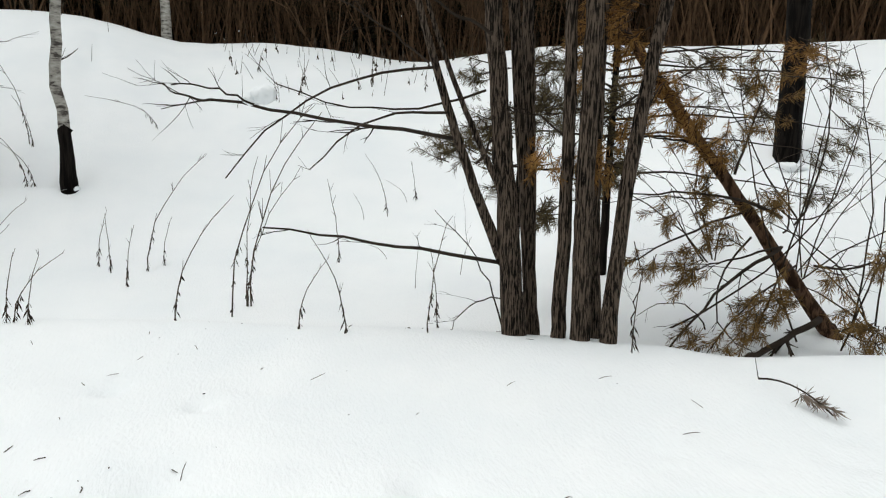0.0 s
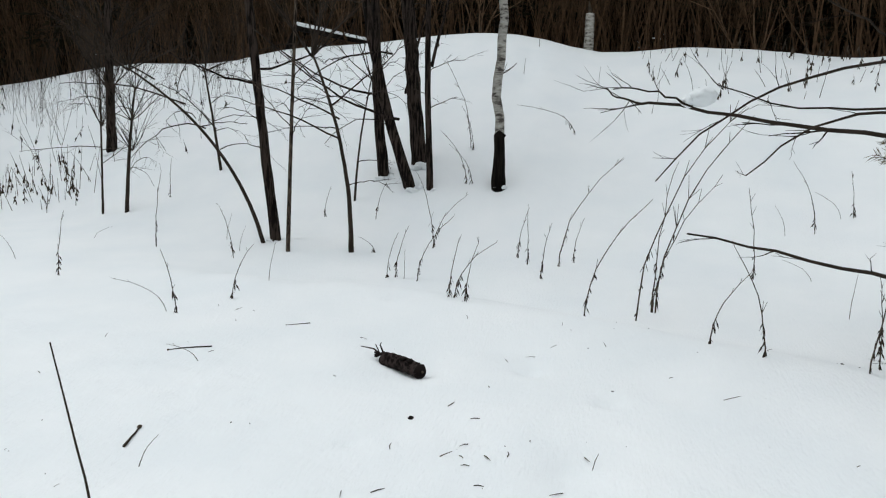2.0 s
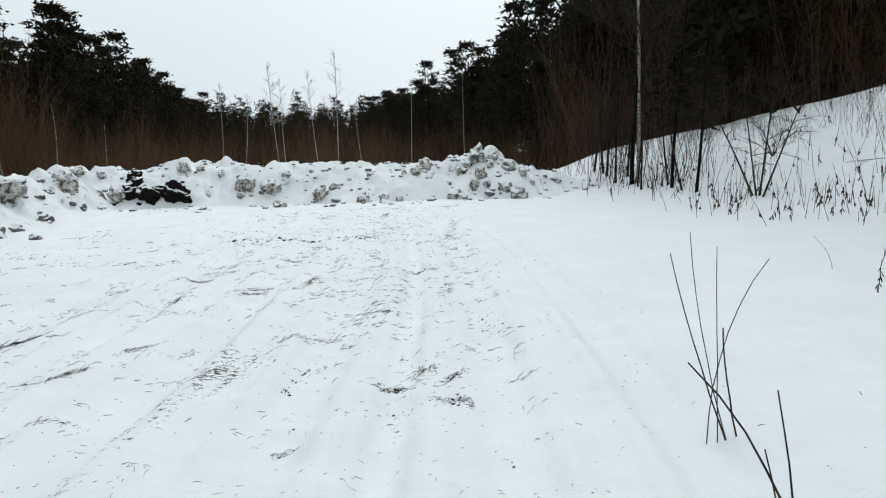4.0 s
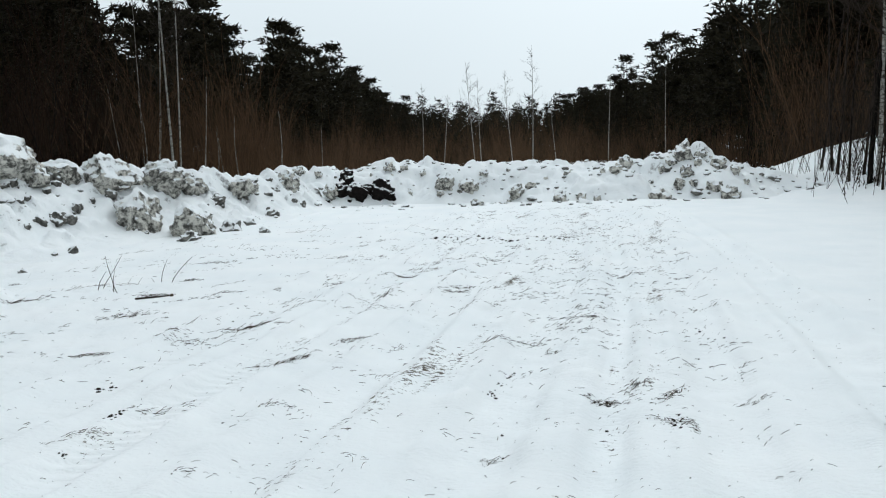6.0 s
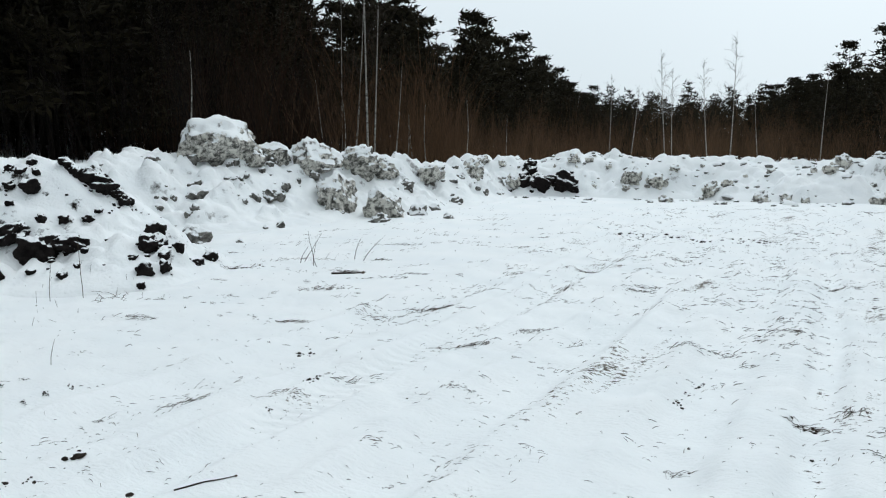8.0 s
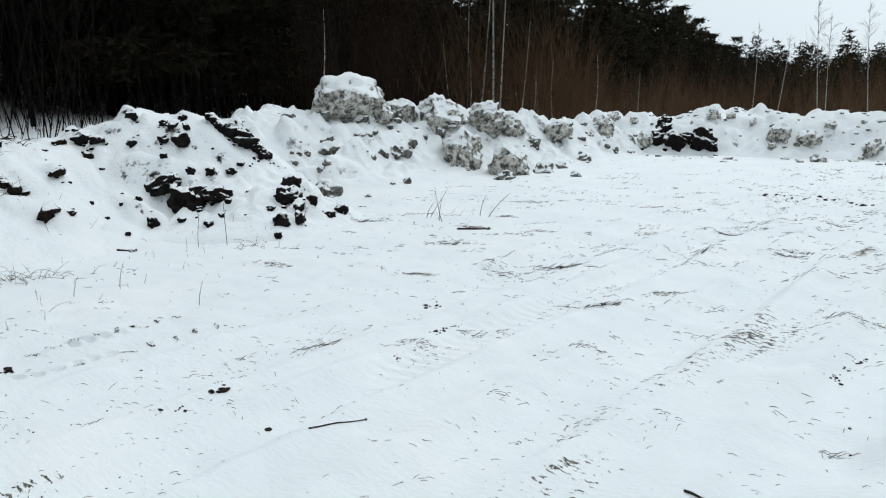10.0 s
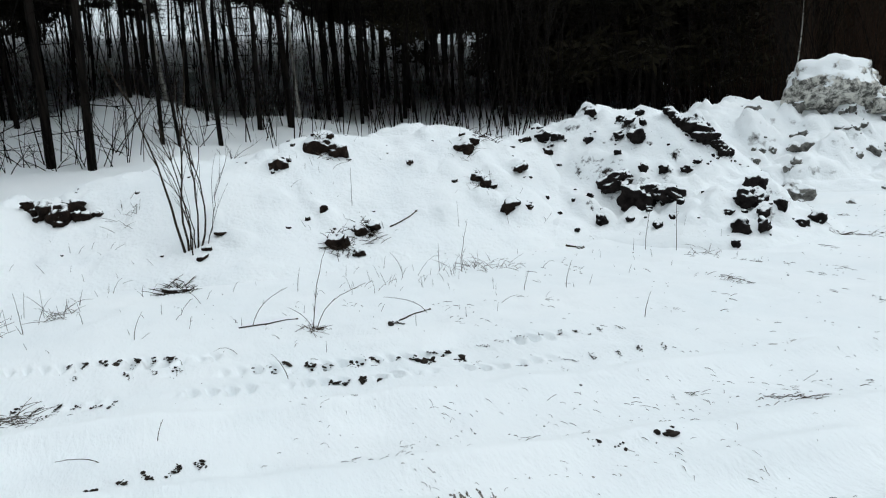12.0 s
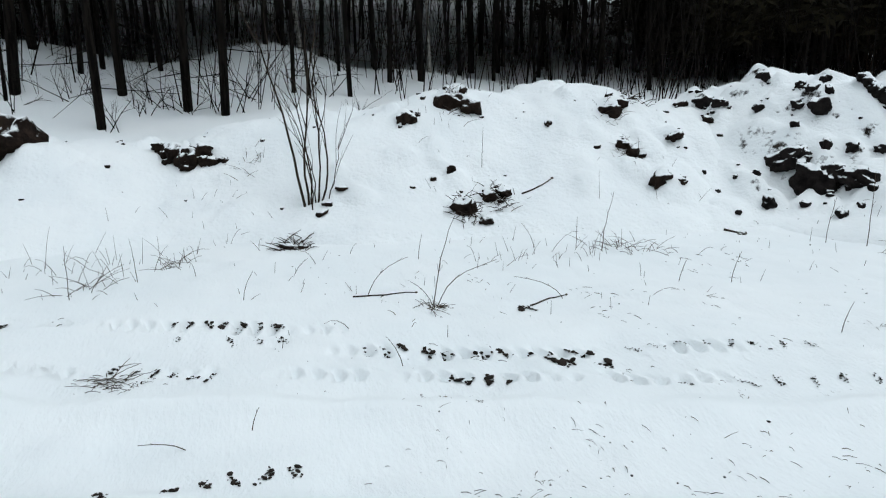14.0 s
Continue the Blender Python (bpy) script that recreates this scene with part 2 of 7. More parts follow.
def wave(x, y, s, seed):
    """Soft rolling swell made of a few crossed sines."""
    r = np.random.RandomState(seed)
    out = 0
    for k in range(7):
        a, q, ph = r.uniform(0, 6.28), r.uniform(0.6, 1.7) / s, r.uniform(0, 6.28)
        out = out + np.sin((x * np.cos(a) + y * np.sin(a)) * q * 6.28 + ph)
    return out / 7


def fuzz(x, y, s, seed):
    """Value noise on a lattice of spacing s, from -1 to 1."""
    u, v = x / s + seed * 13.7, y / s + seed * 5.3
    i, j = np.floor(u), np.floor(v)
    f, g = u - i, v - j
    f, g = f * f * (3 - 2 * f), g * g * (3 - 2 * g)

    def h(p, q):
        w = np.sin(p * 127.1 + q * 311.7 + seed * 74.7) * 43758.5453
        return (w - np.floor(w)) * 2 - 1
    return (h(i, j) * (1 - f) + h(i + 1, j) * f) * (1 - g) + (h(i, j + 1) * (1 - f) + h(i + 1, j + 1) * f) * g


def cobbles(x, y, s, seed, fill):
    """Round-topped lumps scattered over a lattice of spacing s; fill is the share of cells that hold one."""
    u, v = x / s + seed * 3.1, y / s + seed * 7.7
    i, j = np.floor(u), np.floor(v)
    out = np.zeros(np.shape(u))

    def h(p, q, k):
        w = np.sin(p * 127.1 + q * 311.7 + (seed + k) * 74.7) * 43758.5453
        return w - np.floor(w)
    for a in (-1, 0, 1):
        for c in (-1, 0, 1):
            p, q = i + a, j + c
            r = 0.25 + 0.45 * h(p, q, 3)
            d = np.hypot((u - p - h(p, q, 1)) * (0.8 + 0.5 * h(p, q, 5)), v - q - h(p, q, 2)) / r
            lump = np.sqrt(np.clip(1 - d ** 2.5, 0, 1)) * r * (h(p, q, 4) < fill)
            out = np.maximum(out, lump)
    return out


BEARING = [-180, -141, -128.6, -118.3, -111.4, -106, -100.7, -96, -91, -87.7, -84.8, -81, -76, -69, -62, -57, -54, -51.5, -49, -45, -41.7, -38.4, -33.8, -30, -27, -20, -12]
RIDGE_UP = [6.9, 6.97, 7.03, 7.25, 6.6, 5.8, 6.5, 7.1, 7.0, 6.8, 7.6, 8.35, 8.3, 7.45, 6.6, 5.1, 5.2, 5.3, 4.9, 3.5, 2.8, 2.2, 1.3, 0.5, 0.0, -2.6, -3.4]
RIDGE_FAR = [15, 15, 15, 16, 17, 18, 18, 18.5, 19, 19, 19, 19, 19, 20, 21, 22, 23, 23.5, 24, 26.5, 28.5, 30, 33, 36, 40, 42, 45]
CREST_AT = [-180, -143, -137.5, -133, -127, -117, -97, -83.5, -67, -60.7, -53, -45, -35, -25]
CREST_FAR = [6.5, 5.85, 5.3, 5.05, 5.15, 5.2, 5.45, 5.95, 7.0, 7.3, 8.0, 10.5, 14.0, 18.0]
DIMPLES = [(2.9, -0.75, 0.14, 0.05), (3.05, -1.25, 0.12, 0.06), (3.4, -0.1, 0.18, 0.04), (5.2, 0.5, 0.25, 0.05), (4.6, -0.6, 0.2, 0.04), (4.6, 1.08, 0.26, 0.06), (9.6, 2.6, 0.5, 0.12), (6.6, 3.0, 0.3, 0.06),
           (15.06, 1.88, 0.26, 0.16), (13.65, 1.81, 0.24, 0.16), (12.43, 1.72, 0.24, 0.16), (11.25, 1.65, 0.24, 0.16), (10.3, 1.62, 0.24, 0.14), (4.8, 0.3, 0.11, 0.05), (4.35, -0.25, 0.1, 0.05), (6.2, 1.72, 0.17, 0.06), (3.41, 1.05, 0.07, 0.03), (3.04, -2.55, 0.08, 0.03)]


def curved(v, xs, ys):
    """A smooth reading of a table, averaged over a few degrees."""
    return (np.interp(v - 2.2, xs, ys) + 2 * np.interp(v, xs, ys) + np.interp(v + 2.2, xs, ys)) / 4


def land(x, y):
    """Height of the snow cover without the heaps."""
    x, y = np.asarray(x, float), np.asarray(y, float)
    dx, dy = x - 0.3, y + 0.3
    d = np.hypot(dx, dy) + 1e-6
    az = np.degrees(np.arctan2(-dx, dy))
    right = np.where(az < 0, smooth(-13, -27, az), 0.0) * smooth(179, 165, np.abs(az))
    far = curved(az, BEARING, RIDGE_FAR)
    top = 1.56 + far * np.tan(np.radians(curved(az, BEARING, RIDGE_UP)))
    foot = curved(az, CREST_AT, CREST_FAR)
    s = (d - foot) / (far - foot)
    hill = smooth(0.12, 1.0, s) * top - np.where(d > far, (d - far) * 0.05, 0)
    hill = np.maximum(hill, -2.0)
    lip = 0.10 * np.exp(-((d - foot + 0.35) / 0.7) ** 2) - 0.14 * np.exp(-((d - foot - 0.8) / 0.6) ** 2)
    z = right * (np.where(d > foot * 0.8, hill, 0) + lip * smooth(-50, -60, az))
    west = smooth(-9.0, -16, x) * 1.1 + smooth(-15, -60, x) * 7.5
    z = z + west * (az > 0) * smooth(60, 20, y)
    z = z + 1.15 * np.exp(-((x + 17.5) / 2.5) ** 2 - ((y - 1.0) / 1.9) ** 2) + 1.0 * np.exp(-((x + 17) / 2.6) ** 2 - ((y + 3.5) / 2.6) ** 2) + 0.8 * np.exp(-((x + 16) / 2.5) ** 2 - ((y + 7.5) / 3) ** 2)
    z = z + 0.5 * np.exp(-((x + 19) / 3.0) ** 2 - ((y - 4.5) / 2) ** 2)
    z = z - 0.02 * np.clip(y - 27, 0, 60) * (1 - right * smooth(0.5, 1, s))
    z = z + 0.03 * wave(x, y, 4.0, 3) + 0.010 * wave(x, y, 1.1, 5) + 0.10 * wave(x, y, 9, 8) * smooth(-9.5, -13, x)
    z = z + 0.10 * wave(x, y, 6.0, 11) * right * smooth(0.1, 0.4, s)
    for px, py, r, h in DIMPLES:
        z = z - h * np.exp(-((x - px) ** 2 + (y - py) ** 2) / r ** 2)
    # wheel ruts that run along the earth bank and out over the clearing
    flat = smooth(-7.6, -6.9, x) * smooth(4.6, 3.2, x - 0.25 * y) * smooth(21, 17, y)
    u = x - 0.27 * (y - 2.5) + 0.006 * (y - 2.5) ** 2
    for off, wide in ((-3.1, 0.28), (-2.2, 0.18), (-1.2, 0.22), (-0.1, 0.22), (0.55, 0.14), (1.25, 0.2), (2.2, 0.2)):
        q = np.exp(-((u - off) / wide) ** 4)
        lug = smooth(-0.35, 0.35, np.sin((y + 0.3 * np.abs(u - off)) * 2 * np.pi / 0.1))
        z = z - flat * q * (0.034 + 0.012 * smooth(0.1, 0.7, fuzz(x, y, 1.1, 12)) * lug) + flat * 0.032 * np.exp(-((np.abs(u - off) - wide * 1.35) / 0.09) ** 2) * (1 + 0.8 * fuzz(x, y, 0.35, 15))
    # one tread pressed its lugs deep: two rows of notches and a shallow band between them
    for off, wide, low, high in ((-4.53, 0.075, -2.0, 1.1), (-4.24, 0.075, 1.15, 3.1), (-3.86, 0.07, -1.5, 2.8), (-2.35, 0.08, -1.5, 1.0)):
        q = np.exp(-((u - off) / wide) ** 4) * smooth(low - 0.2, low + 0.2, y) * smooth(high + 0.3, high - 0.2, y)
        lug = smooth(-0.2, 0.25, np.sin((y + 0.35 * np.abs(u - off)) * 2 * np.pi / 0.1)) * smooth(-0.75, 0.1, fuzz(x, y, 0.17, 31))
        z = z - q * (0.014 + 0.05 * lug) + q * 0.014 * (1 - lug)
    z = z - 0.022 * np.exp(-((u + 4.18) / 0.26) ** 4) * smooth(-2, -1.5, y) * smooth(4.5, 2.5, y)
    return z + flat * (0.006 * fuzz(x, y, 0.11, 2) + 0.015 * fuzz(x, y, 0.22, 4) + 0.016 * fuzz(x, y, 0.6, 6))


def ridge_heap(x, y, nodes):
    """Height over the land of a heap along a crooked line of (x, y, half width, height)."""
    best = np.full(np.shape(x), -0.1)
    for (ax, ay, aw, ah), (bx, by, bw, bh) in zip(nodes[:-1], nodes[1:]):
        lx, ly = bx - ax, by - ay
        t = np.clip(((x - ax) * lx + (y - ay) * ly) / (lx * lx + ly * ly), 0, 1)
        q = np.hypot(x - ax - t * lx, y - ay - t * ly) / (aw + t * (bw - aw))
        best = np.maximum(best, (ah + t * (bh - ah)) * (1 - smooth(0.0, 1.15, q)) - 0.1 * smooth(0.9, 1.1, q))
    return best


HEAPS = {
    "bank": ([(-9.8, -9.0, 2.4, 0.95), (-9.5, -3.0, 2.3, 0.95), (-9.4, -1.2, 2.2, 0.82), (-9.5, -0.2, 2.1, 0.66), (-9.5, 0.8, 2.3, 1.02), (-9.5, 2.0, 2.4, 1.1), (-9.4, 3.0, 2.4, 1.27),
              (-9.2, 3.8, 2.3, 1.32), (-9.0, 4.7, 2.3, 1.37), (-8.8, 5.5, 2.0, 1.18), (-9.2, 7.0, 2.0, 1.1)], 0.07, 2.0),
    "mound": ([(-8.5, 6.4, 2.1, 1.32), (-8.05, 7.05, 1.95, 1.5), (-7.6, 7.25, 1.7, 1.48), (-6.5, 7.2, 1.5, 0.66)], 0.10, 5.0),
    "rocks": ([(-10.9, 10.2, 1.9, 0.5), (-10.3, 11.5, 2.6, 1.4), (-9.6, 13.2, 2.9, 1.45), (-8.7, 15.6, 2.7, 1.55), (-7.6, 17.6, 2.5, 1.4), (-6.6, 19.4, 2.1, 1.15), (-6.4, 22.0, 2.0, 1.2)], 0.15, 8.0),
    "far_left": ([(-6.2, 24.6, 2.2, 1.25), (-4.6, 25.0, 2.4, 1.22), (-2.2, 24.6, 2.4, 1.25), (0.4, 24.2, 2.4, 1.22)], 0.15, 11.0),
    "far_mid": ([(0.6, 24.2, 1.9, 1.2), (2.0, 24.0, 2.2, 1.33), (3.4, 23.8, 2.2, 1.22), (5.2, 23.6, 2.1, 1.26), (6.2, 23.4, 1.8, 1.1)], 0.13, 14.0),
    "far_right": ([(6.0, 23.4, 1.8, 1.15), (7.4, 23.2, 2.3, 1.45), (8.7, 23.0, 2.0, 1.0), (9.9, 23.1, 1.6, 0.7), (11.0, 23.6, 1.5, 0.3)], 0.13, 17.0),
}


MOUND_CLODS = [
    (-6.88, 6.35, 0.199), (-6.63, 6.59, 0.151), (-7.19, 6.25, 0.154), (-7.02, 6.55, 0.065), (-6.86, 6.73, 0.065), (-8.5, 6.05, 0.116), (-8.21, 6.09, 0.079), (-7.84, 6.35, 0.069), (-8.12, 6.58, 0.063), (-7.57, 6.62, 0.077), (-7.39, 6.75, 0.102), (-7.7, 6.75, 0.061), (-7.55, 6.77, 0.069),
    (-7.64, 7.03, 0.062), (-7.45, 6.9, 0.061), (-6.85, 5.76, 0.076), (-6.64, 6.02, 0.05), (-6.25, 6.08, 0.059), (-6.22, 6.25, 0.037), (-6.82, 5.39, 0.033), (-7.14, 5.82, 0.039), (-7.21, 5.42, 0.027)]
MOUND_CLODS_FOOT = [
    (-7.28, 5.68, 0.028), (-7.43, 5.39, 0.023), (-6.74, 6.97, 0.05), (-6.73, 7.13, 0.05), (-6.16, 7.49, 0.099), (-5.86, 7.02, 0.132), (-5.75, 7.08, 0.085), (-5.55, 6.91, 0.075), (-5.55, 7.16, 0.077), (-5.49, 7.71, 0.089), (-5.39, 7.31, 0.062), (-5.48, 6.5, 0.086), (-5.33, 6.26, 0.049),
    (-5.38, 6.7, 0.073), (-5.81, 6.68, 0.053), (-7.36, 7.24, 0.062), (-7.22, 7.27, 0.07), (-7.12, 7.33, 0.079), (-7.02, 7.38, 0.104), (-6.93, 7.43, 0.104), (-6.87, 7.54, 0.087), (-6.79, 7.62, 0.07)]
MOUND_RIDGE = [
    (-7.29, 7.26, 0.07), (-7.17, 7.29, 0.079), (-7.07, 7.36, 0.096), (-6.98, 7.42, 0.113), (-6.91, 7.5, 0.096), (-6.84, 7.59, 0.087), (-6.8, 7.73, 0.062)]
BANK_CLODS = [
    (-7.24, 4.75, 0.096), (-7.19, 4.97, 0.045), (-8.5, 5.75, 0.07), (-8.18, 5.93, 0.065), (-7.84, 5.27, 0.08), (-8.3, 4.73, 0.114), (-8.38, 4.89, 0.066), (-7.79, 4.62, 0.069), (-7.7, 4.68, 0.077), (-7.63, 4.76, 0.046), (-8.52, 4.8, 0.042), (-8.78, 2.91, 0.119), (-8.65, 3.11, 0.103),
    (-8.85, 3.11, 0.056), (-8.55, 2.37, 0.092), (-8.6, 2.51, 0.039), (-8.29, 3.94, 0.039), (-7.25, 2.63, 0.099), (-7.23, 2.71, 0.069), (-7.06, 2.8, 0.058), (-7.85, 2.69, 0.043), (-7.81, 2.49, 0.035), (-7.46, 2.97, 0.072), (-7.47, 3.13, 0.072), (-7.66, 1.39, 0.04), (-8.75, 0.39, 0.039),
    (-7.05, 1, 0.07), (-7.02, 1.12, 0.05)]
BLACK = [
    (-4.34, 22.74, 0.465), (-3.66, 22.7, 0.402), (-2.91, 22.84, 0.503), (-4.14, 23.24, 0.247), (-2.59, 22.59, 0.238), (-4.62, 22.66, 0.162), (-3.35, 22.8, 0.26), (-4, 22.95, 0.2)]
LUMPS_LEFT = [
    (-5.32, 24.01, 0.135), (-4.31, 24.12, 0.115), (-2.71, 23.52, 0.149), (-1.55, 23.65, 0.093), (0, 22.62, 0.256), (-0.73, 22.75, 0.215), (0.54, 22.91, 0.108), (-0.9, 22.36, 0.088), (-1.96, 22.95, 0.072), (0.28, 20.97, 0.197), (-5.93, 23.98, 0.18), (-3.3, 23.9, 0.108), (-2.2, 23.8, 0.09)]
LUMPS_MID = [
    (1.6, 22.2, 0.251), (2.89, 21.44, 0.19), (4.88, 22.67, 0.145), (5.36, 23.39, 0.207), (3.55, 21.47, 0.103), (2.04, 22.32, 0.105), (1.37, 23.39, 0.074), (2.58, 22.7, 0.072), (4.02, 21.39, 0.103), (1.14, 21.41, 0.084), (4.4, 22.6, 0.09), (3.3, 22.8, 0.09)]
LUMPS_RIGHT = [
    (6.9, 21.95, 0.202), (7.5, 21.12, 0.176), (7.81, 20.71, 0.25), (6.61, 21.69, 0.142), (7.05, 22.86, 0.27), (8.02, 22.32, 0.223), (8.53, 21.34, 0.09), (5.91, 22.35, 0.091), (7.39, 22.35, 0.111), (5.98, 21.33, 0.25), (6.3, 22.5, 0.108), (8.4, 21.9, 0.135), (7, 21.5, 0.108),
    (7.6, 22.7, 0.18), (6.6, 22.6, 0.126)]
COBBLES = {"mound": ((0.42, 0.13, 0.45), (0.2, 0.08, 0.5)), "bank": ((0.5, 0.10, 0.16), (0.22, 0.07, 0.16)), "rocks": ((0.75, 0.22, 0.35), (0.36, 0.15, 0.4), (0.18, 0.08, 0.4)),
           "far_left": ((0.8, 0.16, 0.45), (0.38, 0.14, 0.5)), "far_mid": ((0.8, 0.15, 0.4), (0.36, 0.13, 0.45)), "far_right": ((0.7, 0.15, 0.45), (0.36, 0.15, 0.5))}
HUMPS = {"mound": MOUND_CLODS + MOUND_CLODS_FOOT + MOUND_RIDGE[::3], "bank": BANK_CLODS, "rocks": [], "far_left": BLACK + LUMPS_LEFT, "far_mid": LUMPS_MID, "far_right": LUMPS_RIGHT}


def heap_z(name, x, y):
    nodes, rough, seed = HEAPS[name]
    ragged = 0.6 * fuzz(x, y, 1.9, seed + 4) if name.startswith("far") else 0.0
    z = ridge_heap(x + 0.25 * fuzz(x, y, 1.3, seed), y + 0.25 * fuzz(x, y, 1.3, seed + 1) + ragged, nodes)
    lumps = fuzz(x, y, 0.9, seed) + 0.7 * np.abs(fuzz(x, y, 0.45, seed + 2)) + 0.3 * fuzz(x, y, 0.2, seed + 3)
    z = z + rough * lumps * smooth(0.03, 0.5, z)
    for s, amp, fill in COBBLES[name]:
        z = z + amp * 1.6 * (cobbles(x + 0.12 * fuzz(x, y, 0.3, seed), y + 0.12 * fuzz(x, y, 0.3, seed + 9), s, seed, fill) - 0.16) * smooth(0.02, 0.3, z) * smooth(10.6, 9.0, x)
    for cx, cy, r in HUMPS[name]:                   # snow drifted over and behind every clod
        far = math.hypot(cx + 0.3, cy - 0.6)
        ox, oy = (cx + 0.3) / far * 0.75 * r, (cy - 0.6) / far * 0.75 * r
        z = z + 0.7 * r * np.exp(-((x - cx - ox) ** 2 + (y - cy - oy) ** 2) / (1.1 * r) ** 2)
    return land(x, y) + z


def surface(x, y):
    """Height of whatever snow lies on top."""
    x, y = np.asarray(x, float), np.asarray(y, float)
    z = land(x, y)
    for name in HEAPS:
        z = np.maximum(z, heap_z(name, x, y))
    return z


GRID_X, GRID_Y, GRID_STEP = -20.0, -10.0, 0.05
GRID = surface(*np.meshgrid(np.arange(GRID_X, 22, GRID_STEP), np.arange(GRID_Y, 30, GRID_STEP)))


def top_z(x, y):
    """Height of the snow at one spot, from a table near the clearing."""
    u, v = (x - GRID_X) / GRID_STEP, (y - GRID_Y) / GRID_STEP
    i, j = int(u), int(v)
    if u < 0 or v < 0 or i > GRID.shape[1] - 2 or j > GRID.shape[0] - 2:
        return float(surface(x, y))
    f, g = u - i, v - j
    return float((GRID[j, i] * (1 - f) + GRID[j, i + 1] * f) * (1 - g) + (GRID[j + 1, i] * (1 - f) + GRID[j + 1, i + 1] * f) * g)


# end of land
def axis(low, high, step, reach):
    inner = np.arange(low, high + step / 2, step)
    outs, p, s = [], high, step
    while p < reach:
        s *= 1.12
        p += s
        outs.append(p)
    ins, p, s = [], low, step
    while p > -reach:
        s *= 1.12
        p -= s
        ins.append(p)
    return np.array(ins[::-1] + list(inner) + outs)


def sheet(name, xs, ys, gz, mat, keep=None):
    gx, gy = np.meshgrid(xs, ys)
    nx, ny = len(xs), len(ys)
    verts = np.stack([gx.ravel(), gy.ravel(), gz.ravel()], 1)
    i = (np.arange(ny - 1)[:, None] * nx + np.arange(nx - 1)[None]).ravel()
    faces = np.stack([i, i + 1, i + nx + 1, i + nx], 1)
    if keep is not None:
        faces = faces[keep.ravel()[faces].any(1)]
        used = np.unique(faces)
        remap = np.zeros(len(verts), int)
        remap[used] = np.arange(len(used))
        verts, faces = verts[used], remap[faces]
    d = bpy.data.meshes.new(name)
    d.from_pydata(verts.tolist(), [], faces.tolist())
    d.materials.append(mat)
    d.polygons.foreach_set("use_smooth", [True] * len(d.polygons))
    return new(name, d)


def build_ground():
    xs, ys = axis(-7.2, 6.5, 0.045, 2500), axis(-4, 10, 0.045, 2500)
    xs = np.union1d(xs[(xs < -5.3) | (xs > -3.2)], np.arange(-5.3, -3.2, 0.022))      # finer where the tyre printed its lugs
    ys = np.union1d(ys[(ys < -0.2) | (ys > 5.5)], np.arange(-0.2, 5.5, 0.016))
    gx, gy = np.meshgrid(xs, ys)
    ob = sheet("ground", xs, ys, land(gx, gy), SNOW)
    worn = smooth(-4.4, -3.4, gx - 0.27 * (gy - 2.5)) * smooth(2.4, 0.9, gx - 0.25 * gy) * smooth(21.5, 19, gy) * smooth(0.0, 1.2, gy + 0.4 * np.abs(gx))
    near = 0.25 + 0.75 * smooth(0.3, -0.2, np.abs(np.sin((gx - 0.27 * gy) * 2.1)) - 0.5)
    layer = ob.data.attributes.new("worn", "FLOAT", "POINT")
    layer.data.foreach_set("value", (worn * near).ravel())
    tagged(ob, "fresh snow with wheel ruts over a clearing and hillside", "ground", kind="structure")


build_ground()


def build_heap(key, name, label, mat, step):
    nodes = HEAPS[key][0]
    xs = np.arange(min(n[0] - n[2] for n in nodes) - 0.6, max(n[0] + n[2] for n in nodes) + 0.6, step)
    ys = np.arange(min(n[1] - n[2] for n in nodes) - 0.6, max(n[1] + n[2] for n in nodes) + 0.6, step)
    gx, gy = np.meshgrid(xs, ys)
    z = heap_z(key, gx, gy)
    ob = sheet(name, xs, ys, z, mat, z > land(gx, gy) - 0.05)
    return tagged(ob, label, "snow heap", group="heaps round the clearing")


BANK = build_heap("bank", "snow_bank", "long snow-covered earth bank with dark soil showing", BANK_SNOW, 0.05)
MOUND = build_heap("mound", "soil_mound", "mound of black soil clods under fresh snow", MOUND_SNOW, 0.045)
ROCKS = build_heap("rocks", "boulder_bank", "snow bank full of icy blocks and stones", ROCK_SNOW, 0.055)
FAR_LEFT = build_heap("far_left", "snow_mound", "ploughed snow heap with a black soil patch", HEAP, 0.07)
FAR_MID = build_heap("far_mid", "snow_mound", "long lumpy ploughed snow heap with grey clods", HEAP, 0.07)
FAR_RIGHT = build_heap("far_right", "snow_mound", "tall ploughed snow heap with grey clods", HEAP, 0.07)
# ---- trees ----
def bent(a, b, bow, n=7, wobble=0.0, rng=None):
    """Points along an arc from a to b that bows by the vector bow."""
    a, b, bow = Vector(a), Vector(b), Vector(bow)
    out = []
    for i in range(n):
        t = i / (n - 1)
        p = a.lerp(b, t) + bow * (4 * t * (1 - t))
        if wobble and 0 < i < n - 1:
            p += Vector((rng.uniform(-1, 1), rng.uniform(-1, 1), rng.uniform(-1, 1))) * wobble
        out.append(p)
    return out


def taper(r0, r1, n):
    return [r0 + (r1 - r0) * i / (n - 1) for i in range(n)]


